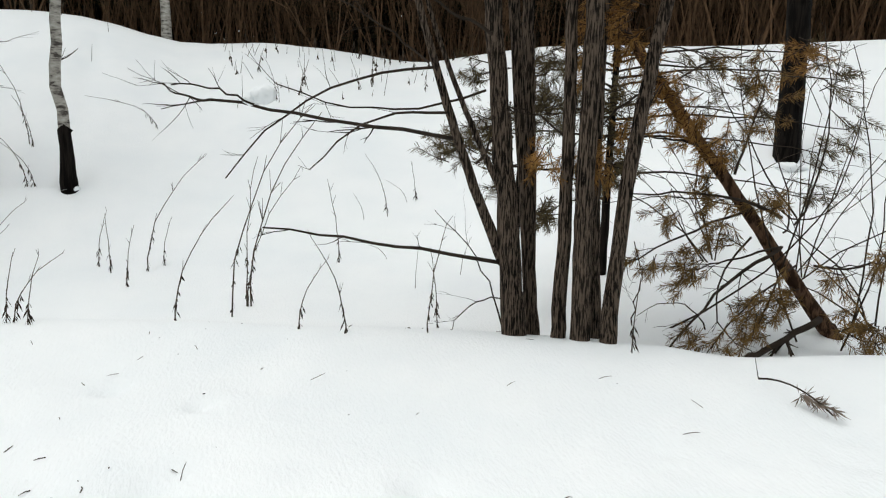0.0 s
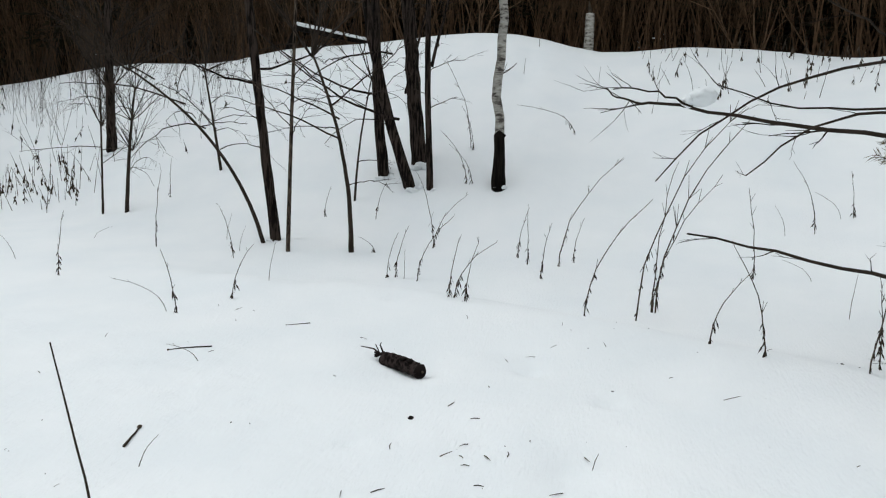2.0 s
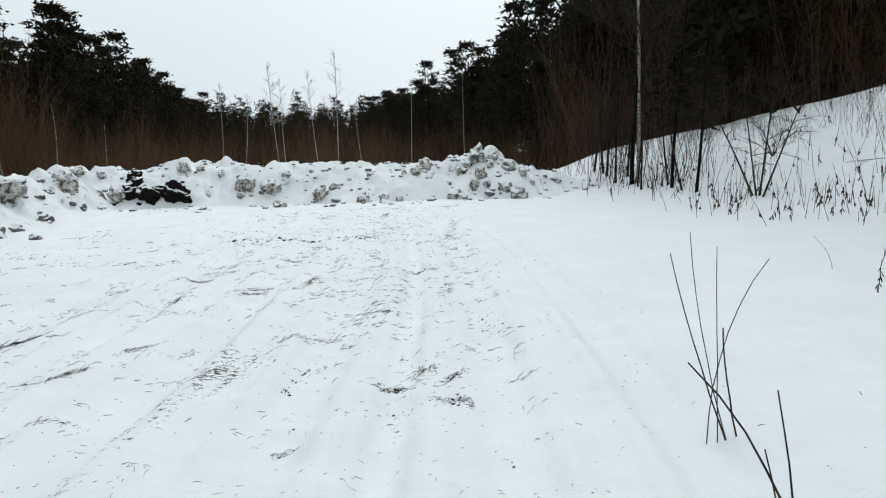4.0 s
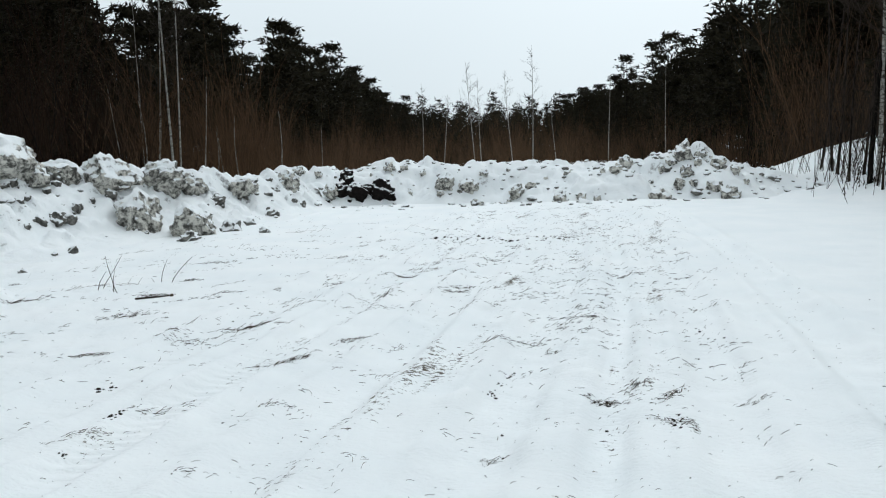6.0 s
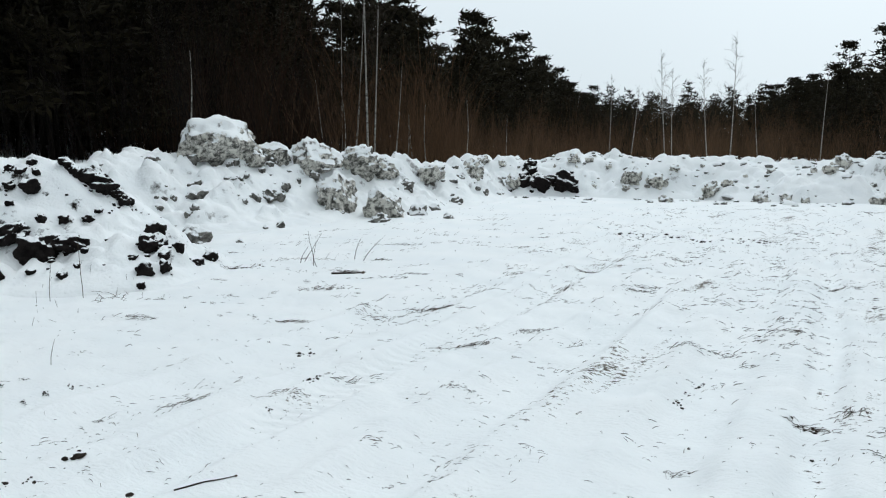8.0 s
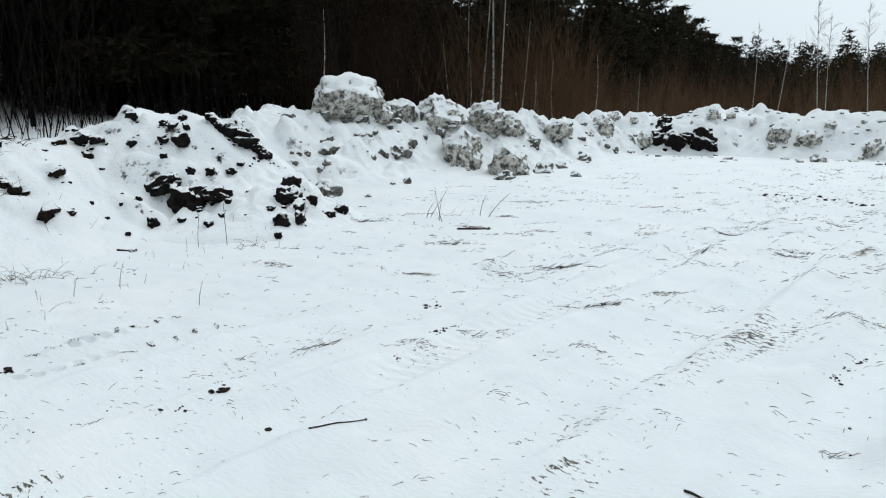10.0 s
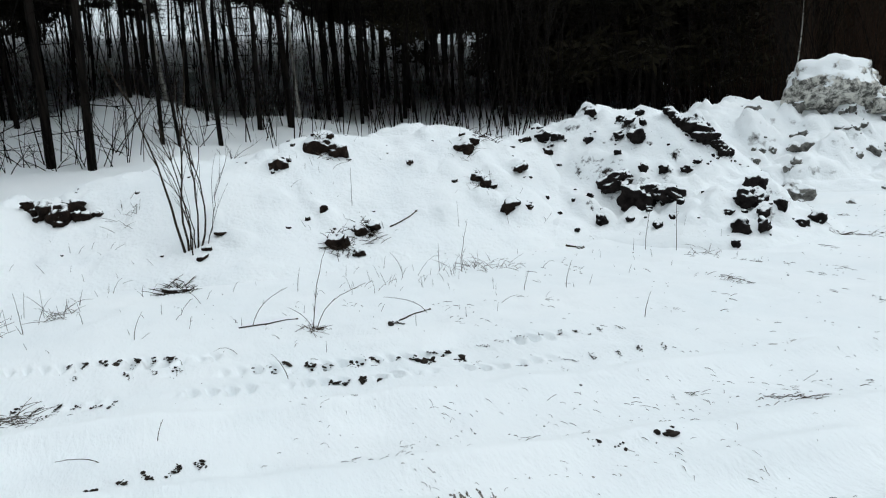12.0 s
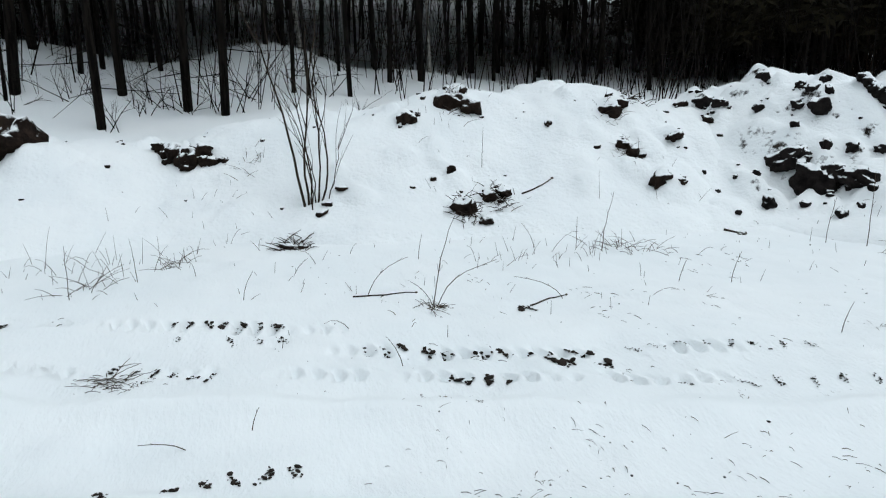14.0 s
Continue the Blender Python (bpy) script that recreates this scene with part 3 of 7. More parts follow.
def twiggy(m, start, way, length, radius, depth, rng, droop=0.0, spread=0.6, kids=3, sides=4, n=5):
    """A bare branch with side twigs."""
    w = Vector(way).normalized()
    pts, p = [Vector(start)], Vector(start)
    for _ in range(n - 1):
        w = (w + Vector((rng.uniform(-1, 1), rng.uniform(-1, 1), rng.uniform(-1, 1))) * 0.16 + Vector((0, 0, -droop))).normalized()
        p = p + w * (length / (n - 1))
        pts.append(p)
    m.tube(pts, taper(radius, radius * 0.35, n), sides, cap=False)
    if depth > 0:
        for _ in range(kids):
            k = rng.randint(1, n - 1)
            side = Vector((rng.uniform(-1, 1), rng.uniform(-1, 1), rng.uniform(-0.3, 0.9)))
            twiggy(m, pts[k], w + side * spread, length * rng.uniform(0.4, 0.7), radius * 0.5, depth - 1, rng, droop, spread, kids, max(3, sides - 1), n)


def gnarled(m, pts, radii, sides, seed, amount=0.08):
    """A trunk whose surface bulges and twists a little."""
    o = len(m.v)
    m.tube(pts, radii, sides)
    for i, p in enumerate(pts):
        for k in range(sides):
            v = Vector(m.v[o + i * sides + k])
            q = 1 + amount * noise.noise(v * 4.0 + Vector((seed, 0, 0))) + amount * 0.8 * noise.noise(Vector((k * 1.9 + seed, v.z * 1.3, seed)))
            v = Vector(p) + (v - Vector(p)) * q
            m.v[o + i * sides + k] = (v.x, v.y, v.z)


def pine_shape(seed, height, crown_from, spread, clumps, blades, size, cone=False, far=False, slim=1.0):
    """Trunk and tiered needle crown of a conifer standing at the origin."""
    rng = random.Random(seed)
    trunk, crown = Mesh(), Mesh()
    lean = Vector((rng.uniform(-0.4, 0.4), rng.uniform(-0.4, 0.4), height))
    r0 = (0.0044 * height + 0.012) * slim
    pts = bent((0, 0, -0.5), lean, (rng.uniform(-0.2, 0.2), rng.uniform(-0.2, 0.2), 0), 5 if far else 8)
    trunk.tube(pts, [r0 * (1.15 - 0.95 * (i / (len(pts) - 1)) ** 0.9) for i in range(len(pts))], 4 if far else 8)
    for _ in range(0 if far else 40):                     # dead branches under the crown
        z = rng.uniform(0.03, max(0.3, crown_from + 0.1)) * height
        a = rng.uniform(0, 6.28)
        o = Vector((lean.x * z / height, lean.y * z / height, z))
        w = Vector((math.cos(a), math.sin(a), rng.uniform(-0.35, 0.25)))
        q = o + w * rng.uniform(0.3, 1.5)
        trunk.tube([o, q], [0.011, 0.004], 3, False)
        trunk.tube([o.lerp(q, 0.6), q + Vector((rng.uniform(-0.4, 0.4), rng.uniform(-0.4, 0.4), rng.uniform(-0.3, 0.2)))], [0.006, 0.003], 3, False)
    tiers = []
    for k in range(20 if cone else 13):                   # whorls of boughs
        t = (k + rng.uniform(0.1, 0.9)) / (20 if cone else 13)
        tiers.append((t, [rng.uniform(0, 6.28) for _ in range(6 if cone else 4)], rng.uniform(0.55, 1.1)))
    for _ in range(clumps):
        t, ways, long = rng.choice(tiers)
        if cone and rng.random() < t * 0.6:
            continue
        t = min(1.0, max(0.0, t + rng.gauss(0, 0.012)))
        z = (crown_from + (1 - crown_from) * t) * height
        if cone:
            reach = (spread * (1 - t) ** 0.9 + 0.12) * (0.7 + 0.3 * long)
        else:
            reach = spread * (math.sin(math.pi * min(1, 0.18 + 0.8 * t)) ** 0.7) * long
        a = rng.choice(ways) + rng.gauss(0, 0.22)
        rad = reach * rng.uniform(0.2, 1.0)
        o = Vector((lean.x * z / height, lean.y * z / height, z))
        c = o + Vector((math.cos(a) * rad, math.sin(a) * rad, -0.28 * rad if cone else rng.uniform(0.02, 0.22) * rad))
        if rad > 0.6 and not far and rng.random() < 0.3:
            crown.tube([o, c], [0.022, 0.008], 3, False)
        for _ in range(blades):
            w = Vector((rng.gauss(0, 1), rng.gauss(0, 1), rng.gauss(0, 0.45) + (-0.15 if cone else 0.35))).normalized()
            w = (w + Vector((math.cos(a), math.sin(a), 0)) * 0.6).normalized()
            q = c + Vector((rng.gauss(0, 0.6), rng.gauss(0, 0.6), rng.gauss(0, 0.22))) * size
            if far:
                crown.sliver(q, q + w * size * rng.uniform(0.6, 1.2), size * 0.2, rng)
            else:
                crown.blade(q, q + w * size * rng.uniform(0.6, 1.2), size * 0.13, rng)
    return trunk, crown


USED = set()


def place_tree(proto, x, y, turn, scale, tilt=(0, 0), rise=0.0):
    m = Matrix.LocRotScale((x, y, top_z(x, y) + rise), Euler((tilt[0], tilt[1], turn)), (scale, scale, scale))
    made = proto if proto.name not in USED else copy_thing(proto, Matrix())
    USED.add(proto.name)
    made.matrix_basis = m
    return made


def conifer_proto(name, label, seed, *shape, cone=False, slim=1.0):
    ob = tagged(empty(name), label, "tree", group="forest trees")
    t, c = pine_shape(seed, *shape, cone=cone, slim=slim)
    part("trunk", t, DIMMED_PINE_BARK, ob)
    part("crown", c, SHADED_NEEDLE, ob, "green needle crown with shade in its colour")
    return ob


def birch_shape(seed, height, r0, twigs=26):
    rng = random.Random(seed)
    trunk, crown = Mesh(), Mesh()
    top = Vector((rng.uniform(-0.5, 0.5), rng.uniform(-0.5, 0.5), height))
    pts = bent((0, 0, -0.3), top, (rng.uniform(-0.2, 0.2), rng.uniform(-0.2, 0.2), 0), 10)
    trunk.tube(pts, taper(r0, r0 * 0.15, 10), 7)
    for _ in range(twigs):
        t = rng.uniform(0.35, 0.98)
        k = min(8, int(t * 9))
        o = pts[k].lerp(pts[k + 1], t * 9 - k)
        a = rng.uniform(0, 6.28)
        twiggy(crown, o, (math.cos(a), math.sin(a), 1.3), height * 0.17 * (1.2 - t), r0 * 0.22, 2, rng, 0.03, 0.6, 3, 3)
    return trunk, crown


def birch_proto(seed, height, r0, label, twigs=26):
    ob = tagged(empty("birch"), label, "tree", group="birches")
    t, c = birch_shape(seed, height, r0, twigs)
    part("trunk", t, BIRCH, ob, "white peeling bark")
    part("crown", c, TWIG, ob, "bare fine twigs")
    return ob


def brush_shape(seed, stems, height, spread, depth=1, thick=1.0):
    rng = random.Random(seed)
    m = Mesh()
    for _ in range(stems):
        a = rng.uniform(0, 6.28)
        o = (rng.uniform(-0.5, 0.5) * spread, rng.uniform(-0.5, 0.5) * spread, -0.1)
        h = height * rng.uniform(0.5, 1.1)
        twiggy(m, o, (math.cos(a) * 0.25, math.sin(a) * 0.25, 1), h, (0.006 + 0.004 * h) * thick, depth, rng, 0.0, 0.45, 3, 3, 3)
    return m


PINES = [conifer_proto("pine", "tall dark pine with a bare lower trunk", 11 + k, 17 + k, 0.225, 3.4, 420, 20, 0.55) for k in range(3)]
SPRUCES = [conifer_proto("spruce", "dark dense spruce standing in snow", 31 + k, 14 + 2 * k, 0.1, 2.3, 460, 18, 0.5, cone=True) for k in range(3)]
SLIM = [conifer_proto("slender_pine", "slender dark pine with a long bare trunk", 61 + k, 16 + k, 0.36, 2.6, 330, 16, 0.55, slim=0.72) for k in range(3)]
BIRCHES = [birch_proto(51 + k, h, r, "slender white birch with bare branches", 8 + 2 * int(h)) for k, (h, r) in enumerate(((3.6, 0.036), (5.6, 0.042), (9.0, 0.05), (13.5, 0.06)))]


def scatter(rng, count, inside, gap, taken):
    out = []
    for _ in range(count * 30):
        if len(out) >= count:
            break
        p = inside(rng)
        if p is None or any((p[0] - q[0]) ** 2 + (p[1] - q[1]) ** 2 < gap * gap for q in taken):
            continue
        taken.append(p)
        out.append(p)
    return out


rng = random.Random(7)
taken = []

# trunks at the near edge of the western wood: place and thickness
WEST_TRUNKS = [(-14.12, -3.17, 0.091), (-12.95, -1.63, 0.071), (-14.42, -1.53, 0.091), (-13.62, -0.42, 0.084), (-13.4, 0.22, 0.076), (-15.19, -2.34, 0.061), (-15.58, -2.04, 0.056), (-15.91, -1.05, 0.05), (-14.42, 1.43, 0.045), (-14.32, 1.74, 0.036),
               (-14.45, 2.5, 0.048), (-16.06, 3.57, 0.064), (-16.56, 4.42, 0.086), (-16.1, 2.48, 0.036), (-23.68, 4.42, 0.058), (-13.84, -3.2, 0.034), (-16.01, -3.28, 0.091), (-16.85, 1.0, 0.066), (-17.1, 1.37, 0.054), (-22.84, 7.53, 0.11),
               (-23.0, 8.5, 0.10), (-24.5, 10.7, 0.10), (-17.8, 11.0, 0.07)]
for x, y, r in WEST_TRUNKS:
    taken.append((x, y))
    place_tree(SLIM[len(taken) % 3], x, y, rng.uniform(0, 6.28), r / 0.072, (rng.uniform(-0.04, 0.04), rng.uniform(-0.04, 0.04)))


def open_stand(r):
    """A thin stand of slender trunks on the rise."""
    x = -17.0 - 30 * r.random()
    return (x, r.uniform(-13, 11) + (x + 17) * (-0.1 if r.random() < 0.5 else 0.35))


for x, y in scatter(rng, 175, open_stand, 0.7, taken):
    place_tree(rng.choice(SLIM), x, y, rng.uniform(0, 6.28), rng.uniform(0.4, 1.15), (rng.uniform(-0.07, 0.07), rng.uniform(-0.07, 0.07)))


def dark_corner(r):
    return (r.uniform(-38, -22), r.uniform(-17, -6.5))


for x, y in scatter(rng, 24, dark_corner, 1.1, taken):
    place_tree(rng.choice(PINES + SPRUCES), x, y, rng.uniform(0, 6.28), rng.uniform(0.5, 0.85), rise=0.6)


def west_edge(y):
    return -21.0 if y < 14 else -17.0 - (y - 14) * 0.2 if y < 40 else -24


def west_near(r):
    y = r.uniform(9, 46) if r.random() < 0.85 else r.uniform(-22, -12)
    return (west_edge(y) - abs(r.gauss(0, 7)) - 0.3, y)


for x, y in scatter(rng, 215, west_near, 0.9, taken):
    proto = rng.choice(PINES) if y < 14 or rng.random() < 0.65 else rng.choice(SPRUCES)
    place_tree(proto, x, y, rng.uniform(0, 6.28), rng.uniform(0.55, 1.0) * (0.9 if y > 32 else 1), (rng.uniform(-0.04, 0.04), rng.uniform(-0.04, 0.04)))


def east_near(r):
    az = r.uniform(-160, -24)
    d = float(np.interp(az, BEARING, RIDGE_FAR)) + 3.5 + abs(r.gauss(0, 6))
    return (0.4 - d * math.sin(radians(az)), d * math.cos(radians(az)))


for x, y in scatter(rng, 150, east_near, 1.4, taken):
    proto = rng.choice(PINES) if rng.random() < 0.4 else rng.choice(SPRUCES)
    place_tree(proto, x, y, rng.uniform(0, 6.28), rng.uniform(0.65, 1.05))


def joined(name, label, shapes, spots, mat, category="woods"):
    """Growth that nobody could count, as one object."""
    vs, fs, off = [], [], 0
    packed = [(np.array(s.v), s.f) for s in shapes]
    heights = surface(np.array([s[0] for s in spots]), np.array([s[1] for s in spots]))
    for (x, y, turn, k, which), z in zip(spots, heights):
        v, f = packed[which]
        c, s = math.cos(turn) * k, math.sin(turn) * k
        vs.append(np.stack([v[:, 0] * c - v[:, 1] * s + x, v[:, 0] * s + v[:, 1] * c + y, v[:, 2] * k + z], 1))
        fs += [tuple(i + off for i in face) for face in f]
        off += len(v)
    d = bpy.data.meshes.new(name)
    d.from_pydata(np.concatenate(vs).tolist(), [], fs)
    d.materials.append(mat)
    return tagged(new(name, d), label, category, kind="stuff")


far_shapes = [pine_shape(71, 18, 0.28, 2.8, 90, 11, 0.85, far=True), pine_shape(72, 16, 0.06, 2.4, 130, 9, 0.8, True, far=True), pine_shape(73, 20, 0.3, 2.8, 95, 11, 0.85, far=True), pine_shape(74, 13, 0.05, 2.4, 125, 9, 0.75, True, far=True)]
spots = []
for _ in range(1500):
    k = rng.random()
    which = rng.randint(0, 3)
    if k < 0.34:
        y = 30 + 270 * rng.random() ** 1.3
        x = -24 - rng.random() ** 1.6 * 45
    elif k < 0.48:
        y = rng.uniform(-35, 32)
        x = -27 - rng.uniform(0, 30)
        which = rng.choice((0, 2))
        if -16 < y < 14:                                   # an open stand
            x -= 38
        if -0.06 < (y - 0.9) / (-1.2 - x) < 0.36:          # a bare snowy hillside shows behind it
            continue
    elif k < 0.72:
        y = 38 + 262 * rng.random() ** 1.3
        x = 26 + min(8, (y - 38) * 0.1) + rng.random() ** 1.6 * 40
    elif k < 0.9:
        az, d = rng.uniform(-165, -34), rng.uniform(30, 55)
        x, y = -d * math.sin(radians(az)), d * math.cos(radians(az))
    else:
        x, y = rng.uniform(-45, 55), rng.uniform(200, 300)
        which = rng.choice((1, 3))
    spots.append((x, y, rng.uniform(0, 6.28), rng.uniform(0.8, 1.15) * (0.86 if x < 0 and 26 < y < 85 else 1.0 if y < 45 else 1.04 if y < 200 else 1.15), which))
for _ in range(190):                                       # the closed wood at the far end
    spots.append((rng.uniform(-40, 50), rng.uniform(150, 300), rng.uniform(0, 6.28), rng.uniform(0.75, 1.15), rng.choice((1, 3))))
joined("far_woods", "conifer crowns of the far woods, coloured as in shade", [s[1] for s in far_shapes], spots, SHADED_NEEDLE)
joined("far_trunks", "trunks of the far woods, coloured as in shade", [s[0] for s in far_shapes], spots, DIMMED_PINE_BARK)

# bare thickets: in front of the western wood, on the eastern ridge and behind the far heaps
brush_shapes = [brush_shape(81 + k, 9, 3.2, 2.2, 2, 0.8) for k in range(3)] + [brush_shape(91 + k, 12, 5.5, 2.0, 1, 1.0) for k in range(2)]
spots = []
for _ in range(430):
    az = rng.uniform(-150, -22)
    d = float(np.interp(az, BEARING, RIDGE_FAR)) + rng.uniform(0.8, 6)
    spots.append((0.4 - d * math.sin(radians(az)), d * math.cos(radians(az)), rng.uniform(0, 6.3), rng.uniform(0.5, 1.2), rng.randint(0, 4)))
for _ in range(250):
    x = rng.uniform(-24, 26)
    y = rng.uniform(28, 75) if abs(x - 3) > 15 else rng.uniform(50, 80)
    spots.append((x, y, rng.uniform(0, 6.3), rng.uniform(0.6, 1.1) * (1.35 if abs(x - 3) > 17 and y < 45 else 1), rng.randint(0, 2)))
for _ in range(130):                                       # the far end of the clearing
    spots.append((rng.uniform(-38, 48), rng.uniform(95, 190), rng.uniform(0, 6.3), rng.uniform(1.2, 2.2), rng.randint(0, 2)))
joined("brown_thicket", "bare brown thicket along the edge of the wood", brush_shapes, spots, BRUSH, "thicket")

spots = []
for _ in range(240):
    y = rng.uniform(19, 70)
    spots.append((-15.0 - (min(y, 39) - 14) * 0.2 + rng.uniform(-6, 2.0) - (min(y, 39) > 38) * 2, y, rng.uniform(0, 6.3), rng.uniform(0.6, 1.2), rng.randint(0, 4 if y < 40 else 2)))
# same brush as the brown thicket, its shade given by the darker colour
joined("shaded_thicket", "bare reddish thicket before the wood, coloured as in shade", brush_shapes, spots, SHADED_BRUSH, "thicket")
spots = []
for _ in range(120):                                       # denser and taller between the wood and the boulder bank
    x = rng.uniform(-19.5, -6)
    spots.append((x, rng.uniform(36, 52), rng.uniform(0, 6.3), rng.uniform(0.7, 1.25) * (1 if x < -13 else 0.7), rng.randint(0, 4 if x < -13 else 2)))
joined("brown_thicket", "bare reddish-brown thicket before the wood", brush_shapes, spots, BRUSH, "thicket")

spots = []
for _ in range(46):
    y = rng.uniform(8.5, 23)
    spots.append((rng.uniform(12.3, 14.5) + 0.25 * rng.uniform(0, 16), y, rng.uniform(0, 6.3), rng.uniform(0.2, 0.5), rng.randint(0, 2)))
for _ in range(16):
    spots.append((rng.uniform(11.6, 13.4), rng.uniform(17.5, 27), rng.uniform(0, 6.3), rng.uniform(0.5, 0.95), rng.randint(0, 2)))
joined("slope_brush", "low bare brush scattered over the snowy slope", brush_shapes, spots, TWIG, "thicket")

# thin saplings between the western trunks, in the same dimmed bark colour
sapling_shapes = [brush_shape(101 + k, 3, 4.5, 1.2, 2, 0.55) for k in range(3)]
spots = []
for _ in range(560):
    y = rng.uniform(-14, 24)
    x = -13.5 - abs(rng.gauss(0, 10))
    spots.append((x, y, rng.uniform(0, 6.3), rng.uniform(0.3, 1.3), rng.randint(0, 2)))
joined("saplings", "thin saplings and dead twigs under the pines, coloured as in shade", sapling_shapes, spots, DIMMED_PINE_BARK, "undergrowth")

for x, y, k in ((-4.14, 58.2, 0.66), (-2.57, 58.3, 0.58), (0.5, 58.3, 0.8), (1.0, 59.5, 0.7), (3.72, 58.2, 0.74), (5.18, 58.1, 0.88), (7.4, 57.9, 0.45), (11.4, 57.2, 0.68), (17.5, 62, 0.8), (-18.4, 35.7, 0.4), (-16.25, 36.8, 1.3), (-16.0, 37.0, 1.0), (-14.9, 37.4, 0.48), (-13.8, 37.8, 0.27), (-13.0, 38.1, 0.32),
                (-11.1, 38.7, 0.36), (-16.9, 36.2, 0.85), (-17.6, 36.1, 0.36), (-14.3, 37.6, 0.25), (-13.7, 17.4, 0.3), (-9.0, 41, 0.3), (-22, 45, 1.0), (-17.5, 1.8, 0.8), (-20, 3.2, 0.8), (-19, 5.2, 0.7)):
    proto = BIRCHES[0 if k < 0.37 else 1 if k < 0.6 else 2 if k < 0.9 else 3]
    place_tree(proto, x, y, rng.uniform(0, 6), 12.5 * k / (3.6, 5.6, 9.0, 13.5)[BIRCHES.index(proto)], (rng.uniform(-0.04, 0.04), rng.uniform(-0.04, 0.04)))
# ---- the eastern slope ----
def limbs(thing, rows, mat, seed, twigs=0, sides=9, rise=None):
    """Stems and branches of a bare tree: (name, foot, tip, bow, foot radius, tip radius)."""
    r = random.Random(seed)
    for k, (name, a, b, bow, r0, r1) in enumerate(rows):
        m = Mesh()
        n = 22 if name in ("stem", "trunk") else 10
        a = Vector(a)
        if name in ("stem", "trunk"):
            if rise is not None and k == 0 or a.z < 0.3:
                a = Vector((a.x, a.y, top_z(a.x, a.y) - 0.2))
            pts = bent(a, b, bow, n, r0 * 0.10, r)
            rad = taper(r0, r1, n)
            for i in range(4):
                rad[i] *= 1 + 0.12 * (4 - i) / 4
            gnarled(m, pts, rad, sides, seed + k)
        else:
            pts = bent(a, b, bow, n, 0.016, r)
            m.tube(pts, taper(r0, r1, n), 5)
        for _ in range(twigs if name not in ("stem", "trunk") else 0):
            i = r.randint(3, n - 1)
            w = (pts[i] - pts[i - 1]).normalized() + Vector((r.uniform(-1, 1), r.uniform(-1, 1), r.uniform(-0.6, 0.8)))
            twiggy(m, pts[i], w, r.uniform(0.1, 0.35), r1 * 0.8, 1, r, 0.02, 0.7, 2, 3)
        part(name, m, mat, thing)


def upper_crown(thing, foot, seed, count, length, radius, mat, name="crown"):
    """Branches that fan out from the top of a stem."""
    r = random.Random(seed)
    m = Mesh()
    for _ in range(count):
        a = r.uniform(0, 6.28)
        twiggy(m, foot, (math.cos(a) * 0.7, math.sin(a) * 0.7, r.uniform(0.4, 1.4)), length * r.uniform(0.6, 1.1), radius, 2, r, 0.0, 0.6, 3, 4)
    part(name, m, mat, thing, "bare twigs")


